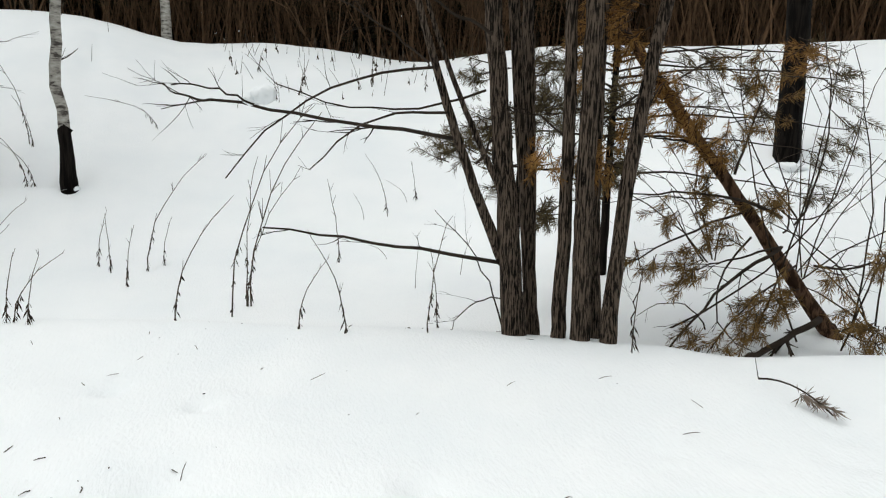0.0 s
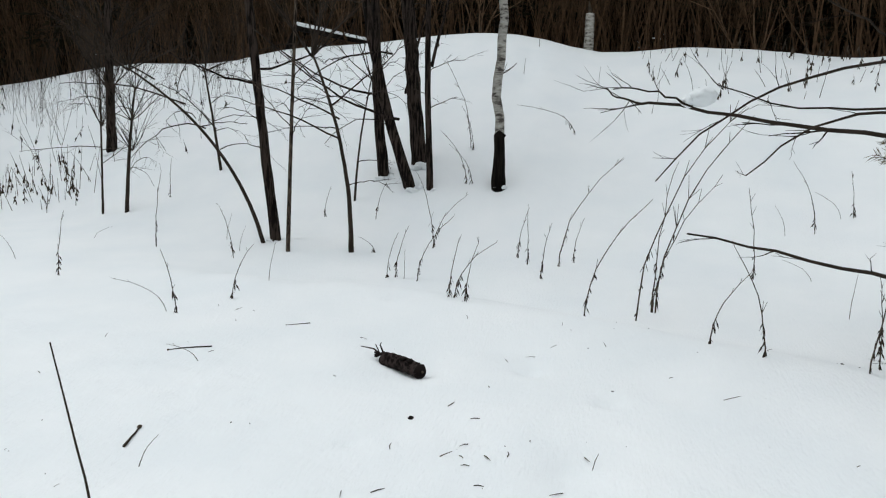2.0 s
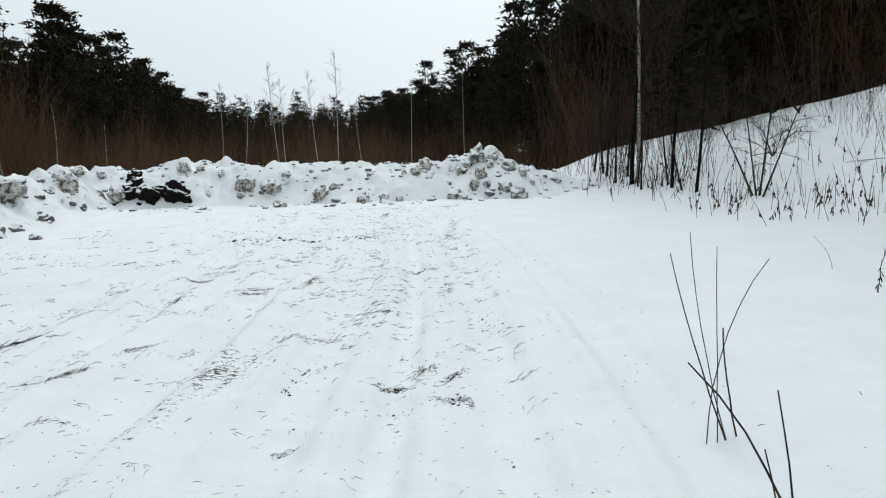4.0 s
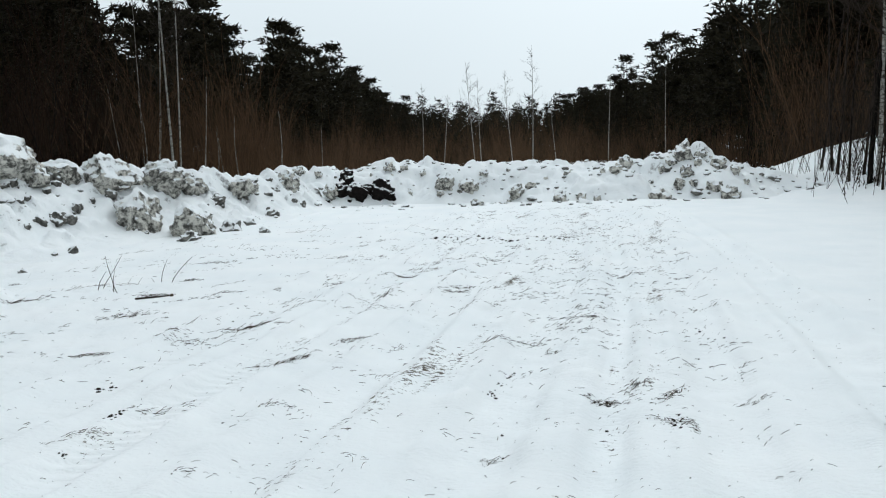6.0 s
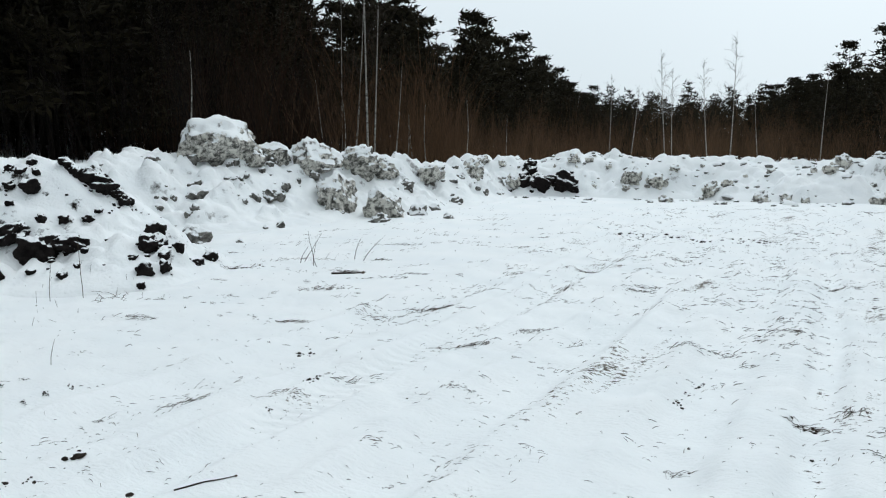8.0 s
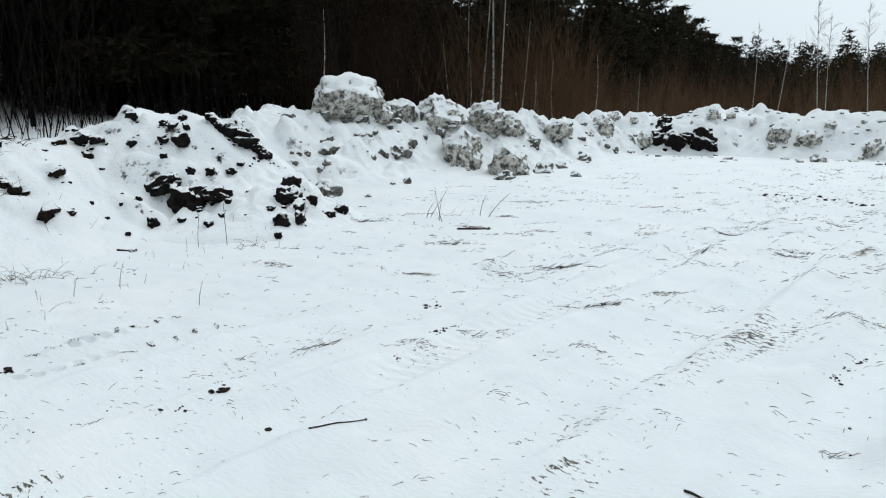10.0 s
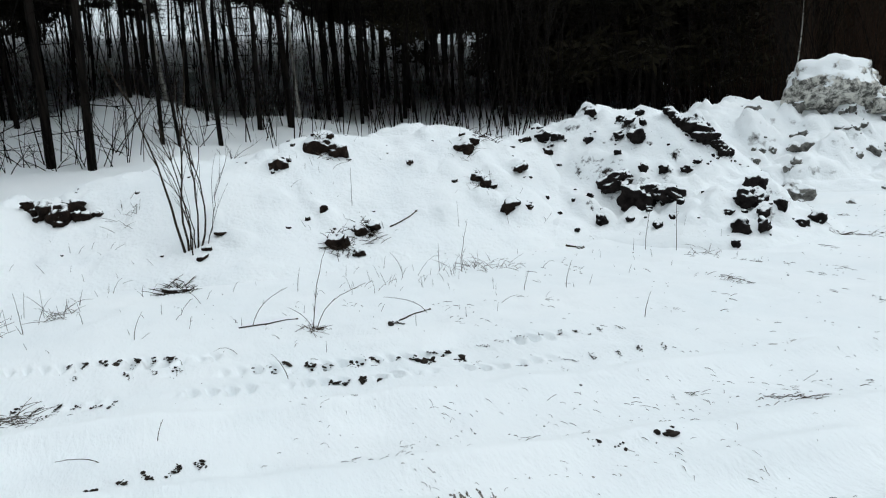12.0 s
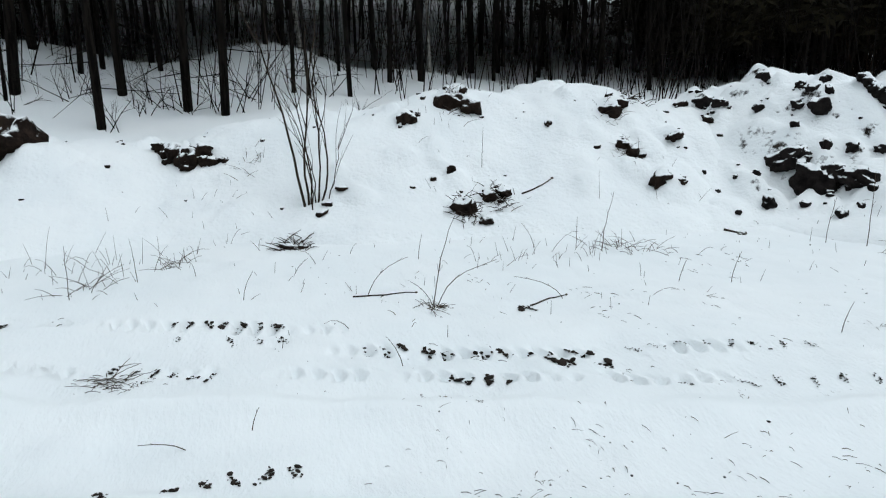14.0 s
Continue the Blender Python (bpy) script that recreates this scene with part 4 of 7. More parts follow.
def willow_clump():
    ob = tagged(empty("willow", (0, 0, 0)), "multi-stemmed bare willow with furrowed grey-brown bark", "tree")
    limbs(ob, [
        ("stem", (4.91, -2.54, -0.02), (5.11, -2.33, 2.81), (0, -0.01, 0), 0.092, 0.062),
        ("stem", (5.03, -2.75, -0.01), (5.19, -2.54, 2.85), (-0.01, 0, 0), 0.058, 0.043),
        ("stem", (5.18, -2.77, -0.01), (5.32, -2.72, 2.89), (-0.01, -0.02, 0), 0.052, 0.042),
        ("stem", (4.73, -2.79, 0.02), (4.73, -2.80, 2.77), (0, -0.03, 0), 0.055, 0.040),
        ("stem", (4.61, -2.92, 0.02), (4.65, -2.96, 2.77), (0, 0.02, 0), 0.072, 0.06),
        ("stem", (4.80, -3.16, 0.07), (4.87, -3.15, 2.83), (0.02, 0.03, 0), 0.060, 0.045),
        ("stem", (4.47, -3.07, 0.02), (4.53, -3.49, 2.71), (0.05, 0.05, 0.01), 0.060, 0.045),
        ("stem", (5.01, -2.46, 0.63), (4.97, -1.69, 2.73), (0.02, 0.04, -0.02), 0.042, 0.022),
        ("stem", (5.01, -2.45, 1.14), (5.04, -1.79, 2.67), (0.02, 0.03, -0.02), 0.026, 0.014)], BARK, 3, 0, 20)
    limbs(ob, [
        ("branch", (4.98, -2.40, 0.64), (4.84, -0.66, 0.98), (0.12, 0.01, 0), 0.017, 0.006),
        ("branch", (4.92, -2.00, 1.57), (4.75, -0.37, 1.79), (0.13, 0.01, 0.01), 0.016, 0.009),
        ("branch", (4.75, -0.37, 1.79), (4.64, -0.09, 1.87), (0, 0.01, -0.02), 0.009, 0.004),
        ("branch", (4.80, -0.63, 1.77), (4.74, -0.15, 1.87), (0.01, 0, 0.04), 0.008, 0.004),
        ("branch", (4.89, -1.94, 1.75), (4.81, -0.97, 1.36), (0.05, 0.05, 0.12), 0.011, 0.004),
        ("branch", (4.92, -1.86, 2.06), (4.75, -0.44, 1.31), (0.10, 0.10, 0.17), 0.011, 0.004),
        ("branch", (4.98, -2.27, 1.92), (4.93, -0.78, 1.91), (0.10, 0, -0.15), 0.010, 0.004),
        ("branch", (4.93, -1.82, 2.09), (4.69, -1.16, 2.42), (0, -0.01, 0.02), 0.009, 0.004)], TWIG, 4, 4)
    limbs(ob, [
        ("branch", (5.10, -2.50, 0.09), (5.47, -2.04, 1.00), (0, -0.09, 0.04), 0.008, 0.003),
        ("branch", (5.11, -2.48, 0.32), (5.25, -2.09, 0.01), (0.02, 0.04, 0.07), 0.006, 0.003),
        ("branch", (4.96, -2.30, 2.31), (4.99, -1.60, 2.65), (0, 0, 0), 0.014, 0.006),
        ("branch", (5.00, -2.21, 1.39), (5.08, -2.51, 1.85), (0.01, -0.02, -0.02), 0.012, 0.006),
        ("branch", (4.73, -2.80, 1.56), (4.73, -2.35, 1.79), (-0.01, -0.02, 0.05), 0.009, 0.004),
        ("branch", (4.51, -3.18, 1.00), (4.71, -3.56, 1.98), (0.01, 0.05, 0.02), 0.012, 0.005)], TWIG, 5, 3)
    clump = Mesh().lump((4.85, -0.69, 1.83), 0.085, 61, 0.6, 0.35, 3, 1.5)
    clump.lump((4.84, -0.61, 1.8), 0.055, 62, 0.6, 0.35, 3, 1.5)
    part("snow_clump", clump, SNOW, ob, "clump of snow caught on a bough")
    for k, tip in enumerate(((5.11, -2.33, 2.81), (5.19, -2.54, 2.85), (4.73, -2.80, 2.77), (4.65, -2.96, 2.77), (4.53, -3.49, 2.71), (4.97, -1.69, 2.73))):
        upper_crown(ob, tip, 20 + k, 4, 2.2, 0.03, TWIG)


willow_clump()


def needle_spray(m, twig, a, b, rng, needles=70, length=0.085, width=0.0028):
    """Needles set round a twig from a to b."""
    a, b = Vector(a), Vector(b)
    way = (b - a).normalized()
    twig.tube([a, a.lerp(b, 0.5) + Vector((0, 0, -0.01)), b], [0.005, 0.004, 0.002], 4)
    for _ in range(needles):
        p = a.lerp(b, rng.uniform(0.15, 1.0))
        out = Vector((rng.gauss(0, 1), rng.gauss(0, 1), rng.gauss(0, 1)))
        out = (out - way * out.dot(way)).normalized()
        w = (way * rng.uniform(0.6, 1.4) + out + Vector((0, 0, -0.3))).normalized()
        m.blade(p, p + w * length * rng.uniform(0.6, 1.2), width, rng)


def sprays(thing, spots, mat, seed, per=4, reach=0.24, toward=(-0.2, 0.6, -0.5), label=""):
    r = random.Random(seed)
    for x, y, z in spots:
        m, t = Mesh(), Mesh()
        for _ in range(per):
            w = (Vector(toward) + Vector((r.gauss(0, 0.6), r.gauss(0, 0.6), r.gauss(0, 0.5)))).normalized()
            o = Vector((x, y, z)) - w * reach * 0.4 + Vector((r.gauss(0, 0.07), r.gauss(0, 0.07), r.gauss(0, 0.07)))
            needle_spray(m, t, o, o + w * reach * r.uniform(0.7, 1.3), r)
        twig = part("twig", t, TWIG, thing)
        part("needles", m, mat, twig, label)


DRAB = plain_material("drab_needles", (0.05, 0.028, 0.010), (0.22, 0.135, 0.05), 5.0)


def fallen_pine():
    ob = tagged(empty("fallen_pine"), "fallen young pine with rusty dead needles leaning on a willow", "tree")
    limbs(ob, [("trunk", (4.57, -5.55, 0.06), (5.17, -3.38, 2.58), (0.09, -0.05, 0.03), 0.066, 0.042)], bark_material("dead_pine_bark", (0.025, 0.0135, 0.0085), (0.125, 0.072, 0.043), 4, 20), 31)
    limbs(ob, [
        ("branch", (4.75, -4.86, 0.95), (4.96, -3.55, 1.15), (-0.14, 0, 0.08), 0.016, 0.006),
        ("branch", (4.74, -4.87, 0.69), (4.61, -3.71, -0.06), (-0.01, 0.05, 0.07), 0.018, 0.007),
        ("branch", (4.55, -5.17, 0.10), (4.26, -4.11, -0.08), (0.02, 0, -0.02), 0.030, 0.022),
        ("branch", (4.73, -4.88, 0.70), (4.83, -4.04, 0.53), (0.02, 0, -0.01), 0.012, 0.005),
        ("branch", (4.84, -4.63, 1.02), (4.89, -3.48, 0.59), (0.02, 0, 0.02), 0.014, 0.005),
        ("branch", (5.00, -4.30, 1.53), (4.79, -3.45, 1.61), (0, 0, 0), 0.014, 0.005),
        ("branch", (5.02, -3.96, 1.89), (4.82, -3.04, 1.52), (-0.02, 0.06, 0.19), 0.014, 0.005),
        ("branch", (5.08, -3.71, 2.19), (4.99, -3.14, 2.41), (-0.01, -0.03, 0.09), 0.014, 0.005)], TWIG, 32, 6)
    limbs(ob, [
        ("branch", (4.94, -4.51, 1.30), (4.75, -4.59, 2.11), (-0.01, -0.01, 0), 0.012, 0.004),
        ("branch", (4.75, -5.26, 0.52), (4.12, -5.29, 0.72), (-0.03, -0.11, -0.05), 0.012, 0.005),
        ("branch", (4.61, -5.38, 0.03), (3.98, -5.15, 0.05), (0.01, 0.03, -0.01), 0.010, 0.004),
        ("branch", (4.83, -4.64, 0.78), (4.29, -4.23, -0.01), (0.25, 0.13, -0.16), 0.010, 0.004),
        ("branch", (4.71, -5.03, 0.54), (4.50, -3.99, -0.08), (0.01, 0.03, 0.04), 0.010, 0.004),
        ("branch", (5.02, -4.27, 1.57), (4.95, -4.21, 0.88), (0.05, 0.05, 0), 0.008, 0.003),
        ("branch", (5.08, -3.89, 2.02), (4.91, -4.55, 2.30), (0, 0.01, 0.03), 0.010, 0.004)], TWIG, 33, 6)
    sprays(ob, [(4.81, -4.08, 1.12), (4.71, -3.89, 0.59), (4.44, -4.34, 0.28), (4.47, -4.18, 0.05), (4.86, -3.52, 0.59), (4.77, -4.27, 0.76), (4.73, -4.60, 1.08), (4.88, -3.82, 0.98), (4.59, -3.89, 0.05), (4.93, -4.22, 1.20),
                (4.58, -4.76, 0.34), (4.38, -4.41, 0.06), (4.75, -3.98, 0.50), (4.78, -4.22, 0.90), (5.04, -4.11, 0.56), (4.67, -4.55, 0.26), (4.6, -4.62, 1.11), (4.49, -4.74, 0.37), (4.09, -5.09, 0.18), (4.26, -4.94, 0.59)], DRAB, 34, 6, label="rusty dead needles")
    sprays(ob, [(4.97, -3.17, 2.36), (4.94, -3.41, 2.29), (4.82, -3.04, 1.54), (4.89, -2.70, 1.43), (4.88, -3.50, 1.69), (4.91, -3.94, 1.79), (4.95, -4.21, 1.57), (4.98, -3.70, 2.09), (4.92, -3.06, 2.19), (4.76, -4.98, 2.26),
                (4.96, -3.84, 1.92), (4.96, -4.08, 1.68), (4.97, -4.32, 1.43), (4.85, -3.26, 2.45), (4.80, -3.07, 1.43)], RUST, 35, 10, label="rusty dead needles")
    sprays(ob, [(4.12, -5.25, 0.69), (4.02, -5.15, 0.08), (4.22, -5.19, 0.11), (4.76, -4.58, 2.06), (4.78, -4.57, 1.77), (4.91, -4.52, 2.25), (4.55, -4.71, 0.18)], DRAB, 36, 7, 0.24, label="rusty dead needles")


fallen_pine()


OLIVE = plain_material("dull_needles", (0.03, 0.025, 0.014), (0.13, 0.10, 0.05), 3.0)


def young_pine():
    """A small living pine whose boughs show between the willow stems."""
    ob = tagged(empty("young_pine"), "young pine with dark green boughs behind willow stems", "tree")
    z = top_z(6.1, -3.0)
    limbs(ob, [("trunk", (6.1, -3.0, z), (5.77, -3.01, 3.13), (0, 0, 0), 0.045, 0.02)], DIMMED_PINE_BARK, 41, rise=0)
    limbs(ob, [("branch", (6.08, -2.98, q[2] - 0.05), q, (0, 0, -0.03), 0.012, 0.005) for q in
               [(5.80, -2.29, 1.53), (5.69, -2.56, 1.64), (5.51, -2.98, 1.86), (5.47, -3.06, 2.15), (5.71, -2.78, 1.16), (5.36, -3.63, 1.37), (5.39, -3.59, 1.89), (5.49, -3.02, 0.96)]], TWIG, 42, 2)
    sprays(ob, [(5.80, -2.29, 1.53), (5.69, -2.56, 1.64), (5.51, -2.98, 1.86), (5.47, -3.06, 2.15), (5.71, -2.78, 1.16), (5.36, -3.63, 1.37), (5.39, -3.59, 1.89), (5.49, -3.02, 0.96), (5.59, -2.57, 1.41), (5.48, -3.24, 1.84),
                (5.76, -2.47, 1.59), (5.62, -2.86, 1.73), (5.39, -3.54, 1.63), (5.44, -3.44, 1.20), (5.63, -3.25, 2.26)], OLIVE, 43, 8, 0.32, (-0.2, 0.4, 0.1), "dull olive needles")


young_pine()


def pine_boughs():
    """Boughs of young pines that hang behind the willow and the fallen trunk."""
    ob = tagged(empty("young_pine"), "slender young pine with sparse drooping olive boughs", "tree")
    z = top_z(6.6, -4.3)
    limbs(ob, [("trunk", (6.6, -4.3, z), (6.4, -4.25, 3.4), (0, 0, 0), 0.05, 0.025)], DIMMED_PINE_BARK, 46, rise=0)
    near = [(6.31, -3.41, 2.23), (6.29, -3.45, 1.97), (6.24, -3.54, 1.75), (6.34, -3.36, 1.83), (6.53, -2.93, 1.7), (6.66, -2.57, 1.51), (5.97, -4.02, 1.22), (5.94, -4.06, 1.97), (6.14, -3.72, 2.01), (5.93, -4.08, 1.36), (6.56, -2.84, 2.18), (6.29, -3.45, 0.84)]
    right = [(5.54, -4.45, 2.22), (5.4, -4.63, 2.32), (5.22, -4.84, 2.15), (5.18, -4.89, 1.79), (4.86, -5.21, 2.29), (5.29, -4.76, 1.51), (4.74, -5.32, 2.09), (4.8, -5.26, 1.48), (4.66, -5.39, 1.68), (4.88, -5.19, 1.12), (5.43, -4.59, 2.0)]
    limbs(ob, [("branch", (6.55, -4.28, max(z + 0.2, q[2] + 0.1)), q, (0, 0, 0.08), 0.014, 0.004) for q in near + right], TWIG, 47, 1)
    sprays(ob, near, OLIVE, 48, 9, 0.34, (-0.3, 0.5, -0.3), "dull olive needles")
    sprays(ob, right, OLIVE, 49, 6, 0.32, (-0.4, -0.2, -0.3), "dull olive needles")


pine_boughs()


def hazel_shrub():
    ob = tagged(empty("bare_shrub"), "dark bare shrub arching round a fallen pine", "shrub")
    limbs(ob, [("branch", a, b, bow, r0 * 0.75, 0.003) for a, b, bow, r0 in (
        ((4.6, -5.0, -0.1), (4.98, -4.51, 2.36), (0.1, 0.1, 0.2), 0.012), ((4.62, -4.89, 0.96), (5.16, -4.29, 2.32), (0, -0.02, -0.12), 0.011), ((4.81, -4.7, -0.1), (4.48, -5.02, 2.31), (-0.07, -0.07, 0.05), 0.013), ((4.65, -4.86, 1.85), (4.91, -4.58, 2.37), (-0.04, -0.04, -0.04), 0.008),
        ((4.3, -5.2, 0), (4.42, -5.07, 2.32), (-0.1, -0.1, 0), 0.012), ((5.24, -4.19, -0.1), (4.34, -5.14, 1.85), (-0.22, -0.27, -0.05), 0.013), ((4.31, -5.16, -0.1), (4.19, -5.26, 1.43), (-0.07, -0.06, 0.02), 0.012), ((4.86, -4.64, 1.03), (5.6, -3.66, 1.0), (0.01, -0.03, 0.07), 0.01),
        ((4.44, -5.05, 0.58), (4.13, -5.31, 0.65), (0.01, 0.01, -0.01), 0.01))], TWIG, 661, 3)
    limbs(ob, [("branch", a, b, bow, r0, 0.003) for a, b, bow, r0 in (
        ((5.04, -4.43, -0.1), (5.41, -3.96, -0.01), (-0.04, -0.07, 0.2), 0.007), ((5.43, -3.93, -0.1), (5.38, -4.01, 0.43), (0.01, 0.01, 0.05), 0.007), ((4.63, -4.88, 0.9), (4.57, -4.93, 2.46), (-0.09, -0.09, -0.12), 0.01), ((4.75, -4.76, 1.1), (4.22, -5.24, 1.5), (0.03, 0.02, -0.33), 0.009), ((4.68, -4.82, 0.83), (4.89, -4.61, 1.97), (-0.11, -0.11, -0.26), 0.009))], TWIG, 662, 3)


hazel_shrub()


def snow_collar(thing, x, y, r, seed):
    """Snow piled unevenly against the foot of a trunk."""
    q = random.Random(seed)
    m = Mesh()
    for k in range(5):
        a = math.pi + q.uniform(-1.5, 1.5) + math.atan2(y, x) * 0.5
        px, py = x + math.cos(a) * r * 1.25, y + math.sin(a) * r * 1.25
        m.lump((px, py, top_z(px, py) - 0.1 * r), r * q.uniform(0.4, 0.95), seed + k, 0.55, 0.35, 3, 1.4)
    ob = part("snow_collar", m, SNOW, thing, "snow piled at the foot")
    ob.matrix_parent_inverse = thing.matrix_world.inverted()


def bare_tree(name, label, rows, mat, seed, tops, length, radius, category="tree", twigs=8):
    ob = tagged(empty(name), label, category, group="bare trees on the slope")
    fixed = []
    for row in rows:
        a = row[1]
        if row[0] == "stem":
            a = (a[0], a[1], top_z(a[0], a[1]) - 0.3)
        fixed.append((row[0], a) + tuple(row[2:]))
    limbs(ob, fixed, mat, seed, twigs, 8)
    for k, t in enumerate(tops):
        upper_crown(ob, t, seed * 7 + k, 9, length, radius, TWIG)
    r = random.Random(seed * 3)
    for row in rows:                                    # fine side branches that arch over
        if row[0] != "stem":
            continue
        a, b = Vector((row[1][0], row[1][1], top_z(row[1][0], row[1][1]))), Vector(row[2])
        for _ in range(5):
            p = a.lerp(b, r.uniform(0.3, 0.95)) + Vector(row[3]) * 0.9
            turn, long = r.uniform(0, 6.28), r.uniform(0.4, 1.3)
            q = p + Vector((math.cos(turn) * long, math.sin(turn) * long, r.uniform(-0.15, 0.5) * long))
            m = Mesh()
            pts = bent(p, q, (0, 0, r.uniform(0.02, 0.16) * long), 8, 0.015, r)
            m.tube(pts, taper(0.008, 0.003, 8), 4)
            for _ in range(4):
                i = r.randint(2, 7)
                twiggy(m, pts[i], (pts[i] - pts[i - 1]).normalized() + Vector((r.gauss(0, 0.5), r.gauss(0, 0.5), r.gauss(0, 0.4))), r.uniform(0.15, 0.45), 0.004, 1, r, 0.04, 0.5, 2, 3)
            part("side_branch", m, TWIG, ob)
    for k, row in enumerate(rows):
        if row[0] == "stem" and row[4] > 0.05:
            snow_collar(ob, row[1][0], row[1][1], row[4], seed * 5 + k)
    return ob


bare_tree("alder", "straight dark-barked young tree in snow", [("stem", (8.94, 4.46, 0.00), (8.77, 4.79, 4.37), (-0.01, 0.02, 0), 0.075, 0.05), ("branch", (8.86, 4.62, 2.24), (8.32, 5.87, 2.74), (0, 0, -0.1), 0.02, 0.006), ("branch", (8.86, 4.62, 2.44), (8.99, 3.35, 2.95), (0, 0, -0.1), 0.018, 0.006)], ALDER_BARK, 51, [(8.77, 4.79, 4.27)], 1.8, 0.03)
bare_tree("leaning_sapling", "thin bare sapling leaning over the snow", [("stem", (8.78, 4.54, 0.00), (7.86, 5.92, 2.35), (0.16, -0.19, 0.20), 0.03, 0.012), ("branch", (8.34, 5.15, 1.62), (7.71, 5.85, 1.21), (0, 0, 0.2), 0.01, 0.004), ("branch", (8.23, 5.36, 1.93), (7.39, 6.55, 2.13), (0, 0, 0.1), 0.012, 0.004), ("branch", (8.02, 5.66, 2.23), (7.69, 6.77, 2.94), (0, 0, 0), 0.011, 0.004), ("branch", (8.44, 5.06, 1.62), (8.72, 6.18, 2.24), (0, 0, 0.1), 0.01, 0.004)], TWIG, 52, [(7.86, 5.92, 2.33)], 0.8, 0.01)
bare_tree("sapling", "thin straight grey sapling", [("stem", (8.44, 4.04, 0.00), (8.54, 3.85, 4.07), (-0.01, 0.01, 0), 0.03, 0.018), ("branch", (8.47, 3.94, 1.62), (8.16, 4.45, 2.33), (0, 0, 0), 0.008, 0.003)], BARK, 53, [(8.54, 3.85, 3.96)], 1.2, 0.015)
bare_tree("crooked_sapling", "crooked bare sapling with a bent foot", [("stem", (8.64, 3.21, 0.00), (8.45, 3.65, 2.59), (0.06, -0.14, 0.04), 0.038, 0.015), ("branch", (8.59, 3.34, 1.52), (8.05, 4.65, 2.03), (0, 0, 0.05), 0.014, 0.004), ("branch", (8.59, 3.34, 1.77), (8.45, 4.86, 2.33), (0, 0, 0.05), 0.013, 0.004), ("branch", (8.54, 3.44, 1.93), (8.71, 2.43, 2.74), (0, 0, 0.0), 0.012, 0.004), ("branch", (8.48, 3.54, 2.23), (8.15, 4.55, 3.04), (0, 0, 0.0), 0.01, 0.004)], TWIG, 54, [(8.45, 3.65, 2.54)], 1.1, 0.014)
bare_tree("sapling", "thin dark sapling beside the trunks", [("stem", (10.59, 3.95, 0.00), (10.69, 3.68, 2.51), (-0.02, 0.05, 0.01), 0.022, 0.01)], TWIG, 55, [(10.69, 3.68, 2.45)], 0.9, 0.01)
bare_tree("alder_clump", "clump of dark-stemmed alders rooted in snow", [
    ("stem", (11.38, 3.69, 0.00), (11.32, 3.85, 4.98), (-0.02, 0.08, 0), 0.1, 0.07), ("stem", (11.01, 3.04, 0.00), (10.70, 3.95, 4.82), (-0.03, 0.14, -0.03), 0.1, 0.06),
    ("stem", (11.68, 3.15, 0.00), (11.58, 3.48, 5.27), (0, 0.02, 0), 0.14, 0.1), ("stem", (10.90, 2.74, 0.00), (10.89, 2.81, 4.75), (-0.01, 0.04, 0), 0.055, 0.04),
    ("branch", (10.90, 2.76, 2.66), (10.66, 2.27, 4.28), (0, 0, 0), 0.03, 0.012), ("branch", (10.89, 3.19, 2.25), (10.45, 2.57, 3.98), (0, 0, 0), 0.025, 0.01), ("branch", (10.89, 3.29, 1.84), (9.48, 4.89, 2.95), (0, 0, -0.2), 0.025, 0.006),
    ("branch", (11.23, 3.71, 2.25), (10.17, 5.41, 3.16), (0, 0, -0.2), 0.022, 0.006), ("branch", (10.83, 3.39, 2.86), (9.89, 4.59, 2.24), (0, 0, 0.2), 0.018, 0.005), ("branch", (11.34, 3.51, 1.64), (10.20, 4.29, 1.43), (0, 0, 0.3), 0.012, 0.004)], ALDER_BARK, 56,
    [(11.32, 3.85, 4.80), (10.70, 3.95, 4.70), (11.58, 3.48, 5.11), (10.89, 2.81, 4.59)], 2.2, 0.04)
bare_tree("alder", "dark young tree with a bushy bare crown", [("stem", (12.35, 10.10, 0.00), (12.42, 10.02, 5.02), (-0.01, 0.01, 0), 0.1, 0.06)], ALDER_BARK, 57, [(12.31, 10.04, 2.38), (12.36, 10.05, 3.29), (12.41, 10.05, 4.31)], 1.5, 0.018)
bare_tree("sapling", "small bare sapling with fine side twigs", [("stem", (10.04, 7.91, 0.00), (10.19, 7.71, 2.31), (-0.02, 0.02, 0), 0.035, 0.015)], TWIG, 58, [(10.12, 7.78, 1.24), (10.14, 7.78, 1.74), (10.19, 7.71, 2.25)], 0.8, 0.009)
bare_tree("sapling", "thin bare sapling on the slope", [("stem", (10.04, 8.39, 0.00), (10.10, 8.32, 2.61), (0, 0, 0), 0.02, 0.01)], TWIG, 59, [(10.09, 8.34, 1.64), (10.10, 8.32, 2.56)], 0.8, 0.008)
bare_tree("sapling", "thin bare sapling on the slope", [("stem", (11.61, 7.02, 0.00), (11.47, 7.24, 2.73), (0, -0.01, 0), 0.03, 0.015)], TWIG, 60, [(11.47, 7.24, 2.66)], 0.9, 0.01)
bare_tree("alder", "dark slender trunk at the foot of the slope", [("stem", (11.49, 16.55, 0.00), (11.65, 16.45, 5.62), (0.03, -0.05, 0), 0.045, 0.025)], DIMMED_PINE_BARK, 61, [(11.65, 16.45, 5.56)], 2.0, 0.03)
bare_tree("alder", "dark slender trunk at the foot of the slope", [("stem", (11.74, 18.14, 0.00), (12.02, 17.97, 5.83), (-0.04, 0.06, 0), 0.052, 0.03)], DIMMED_PINE_BARK, 62, [(12.02, 17.97, 5.70)], 2.0, 0.03)
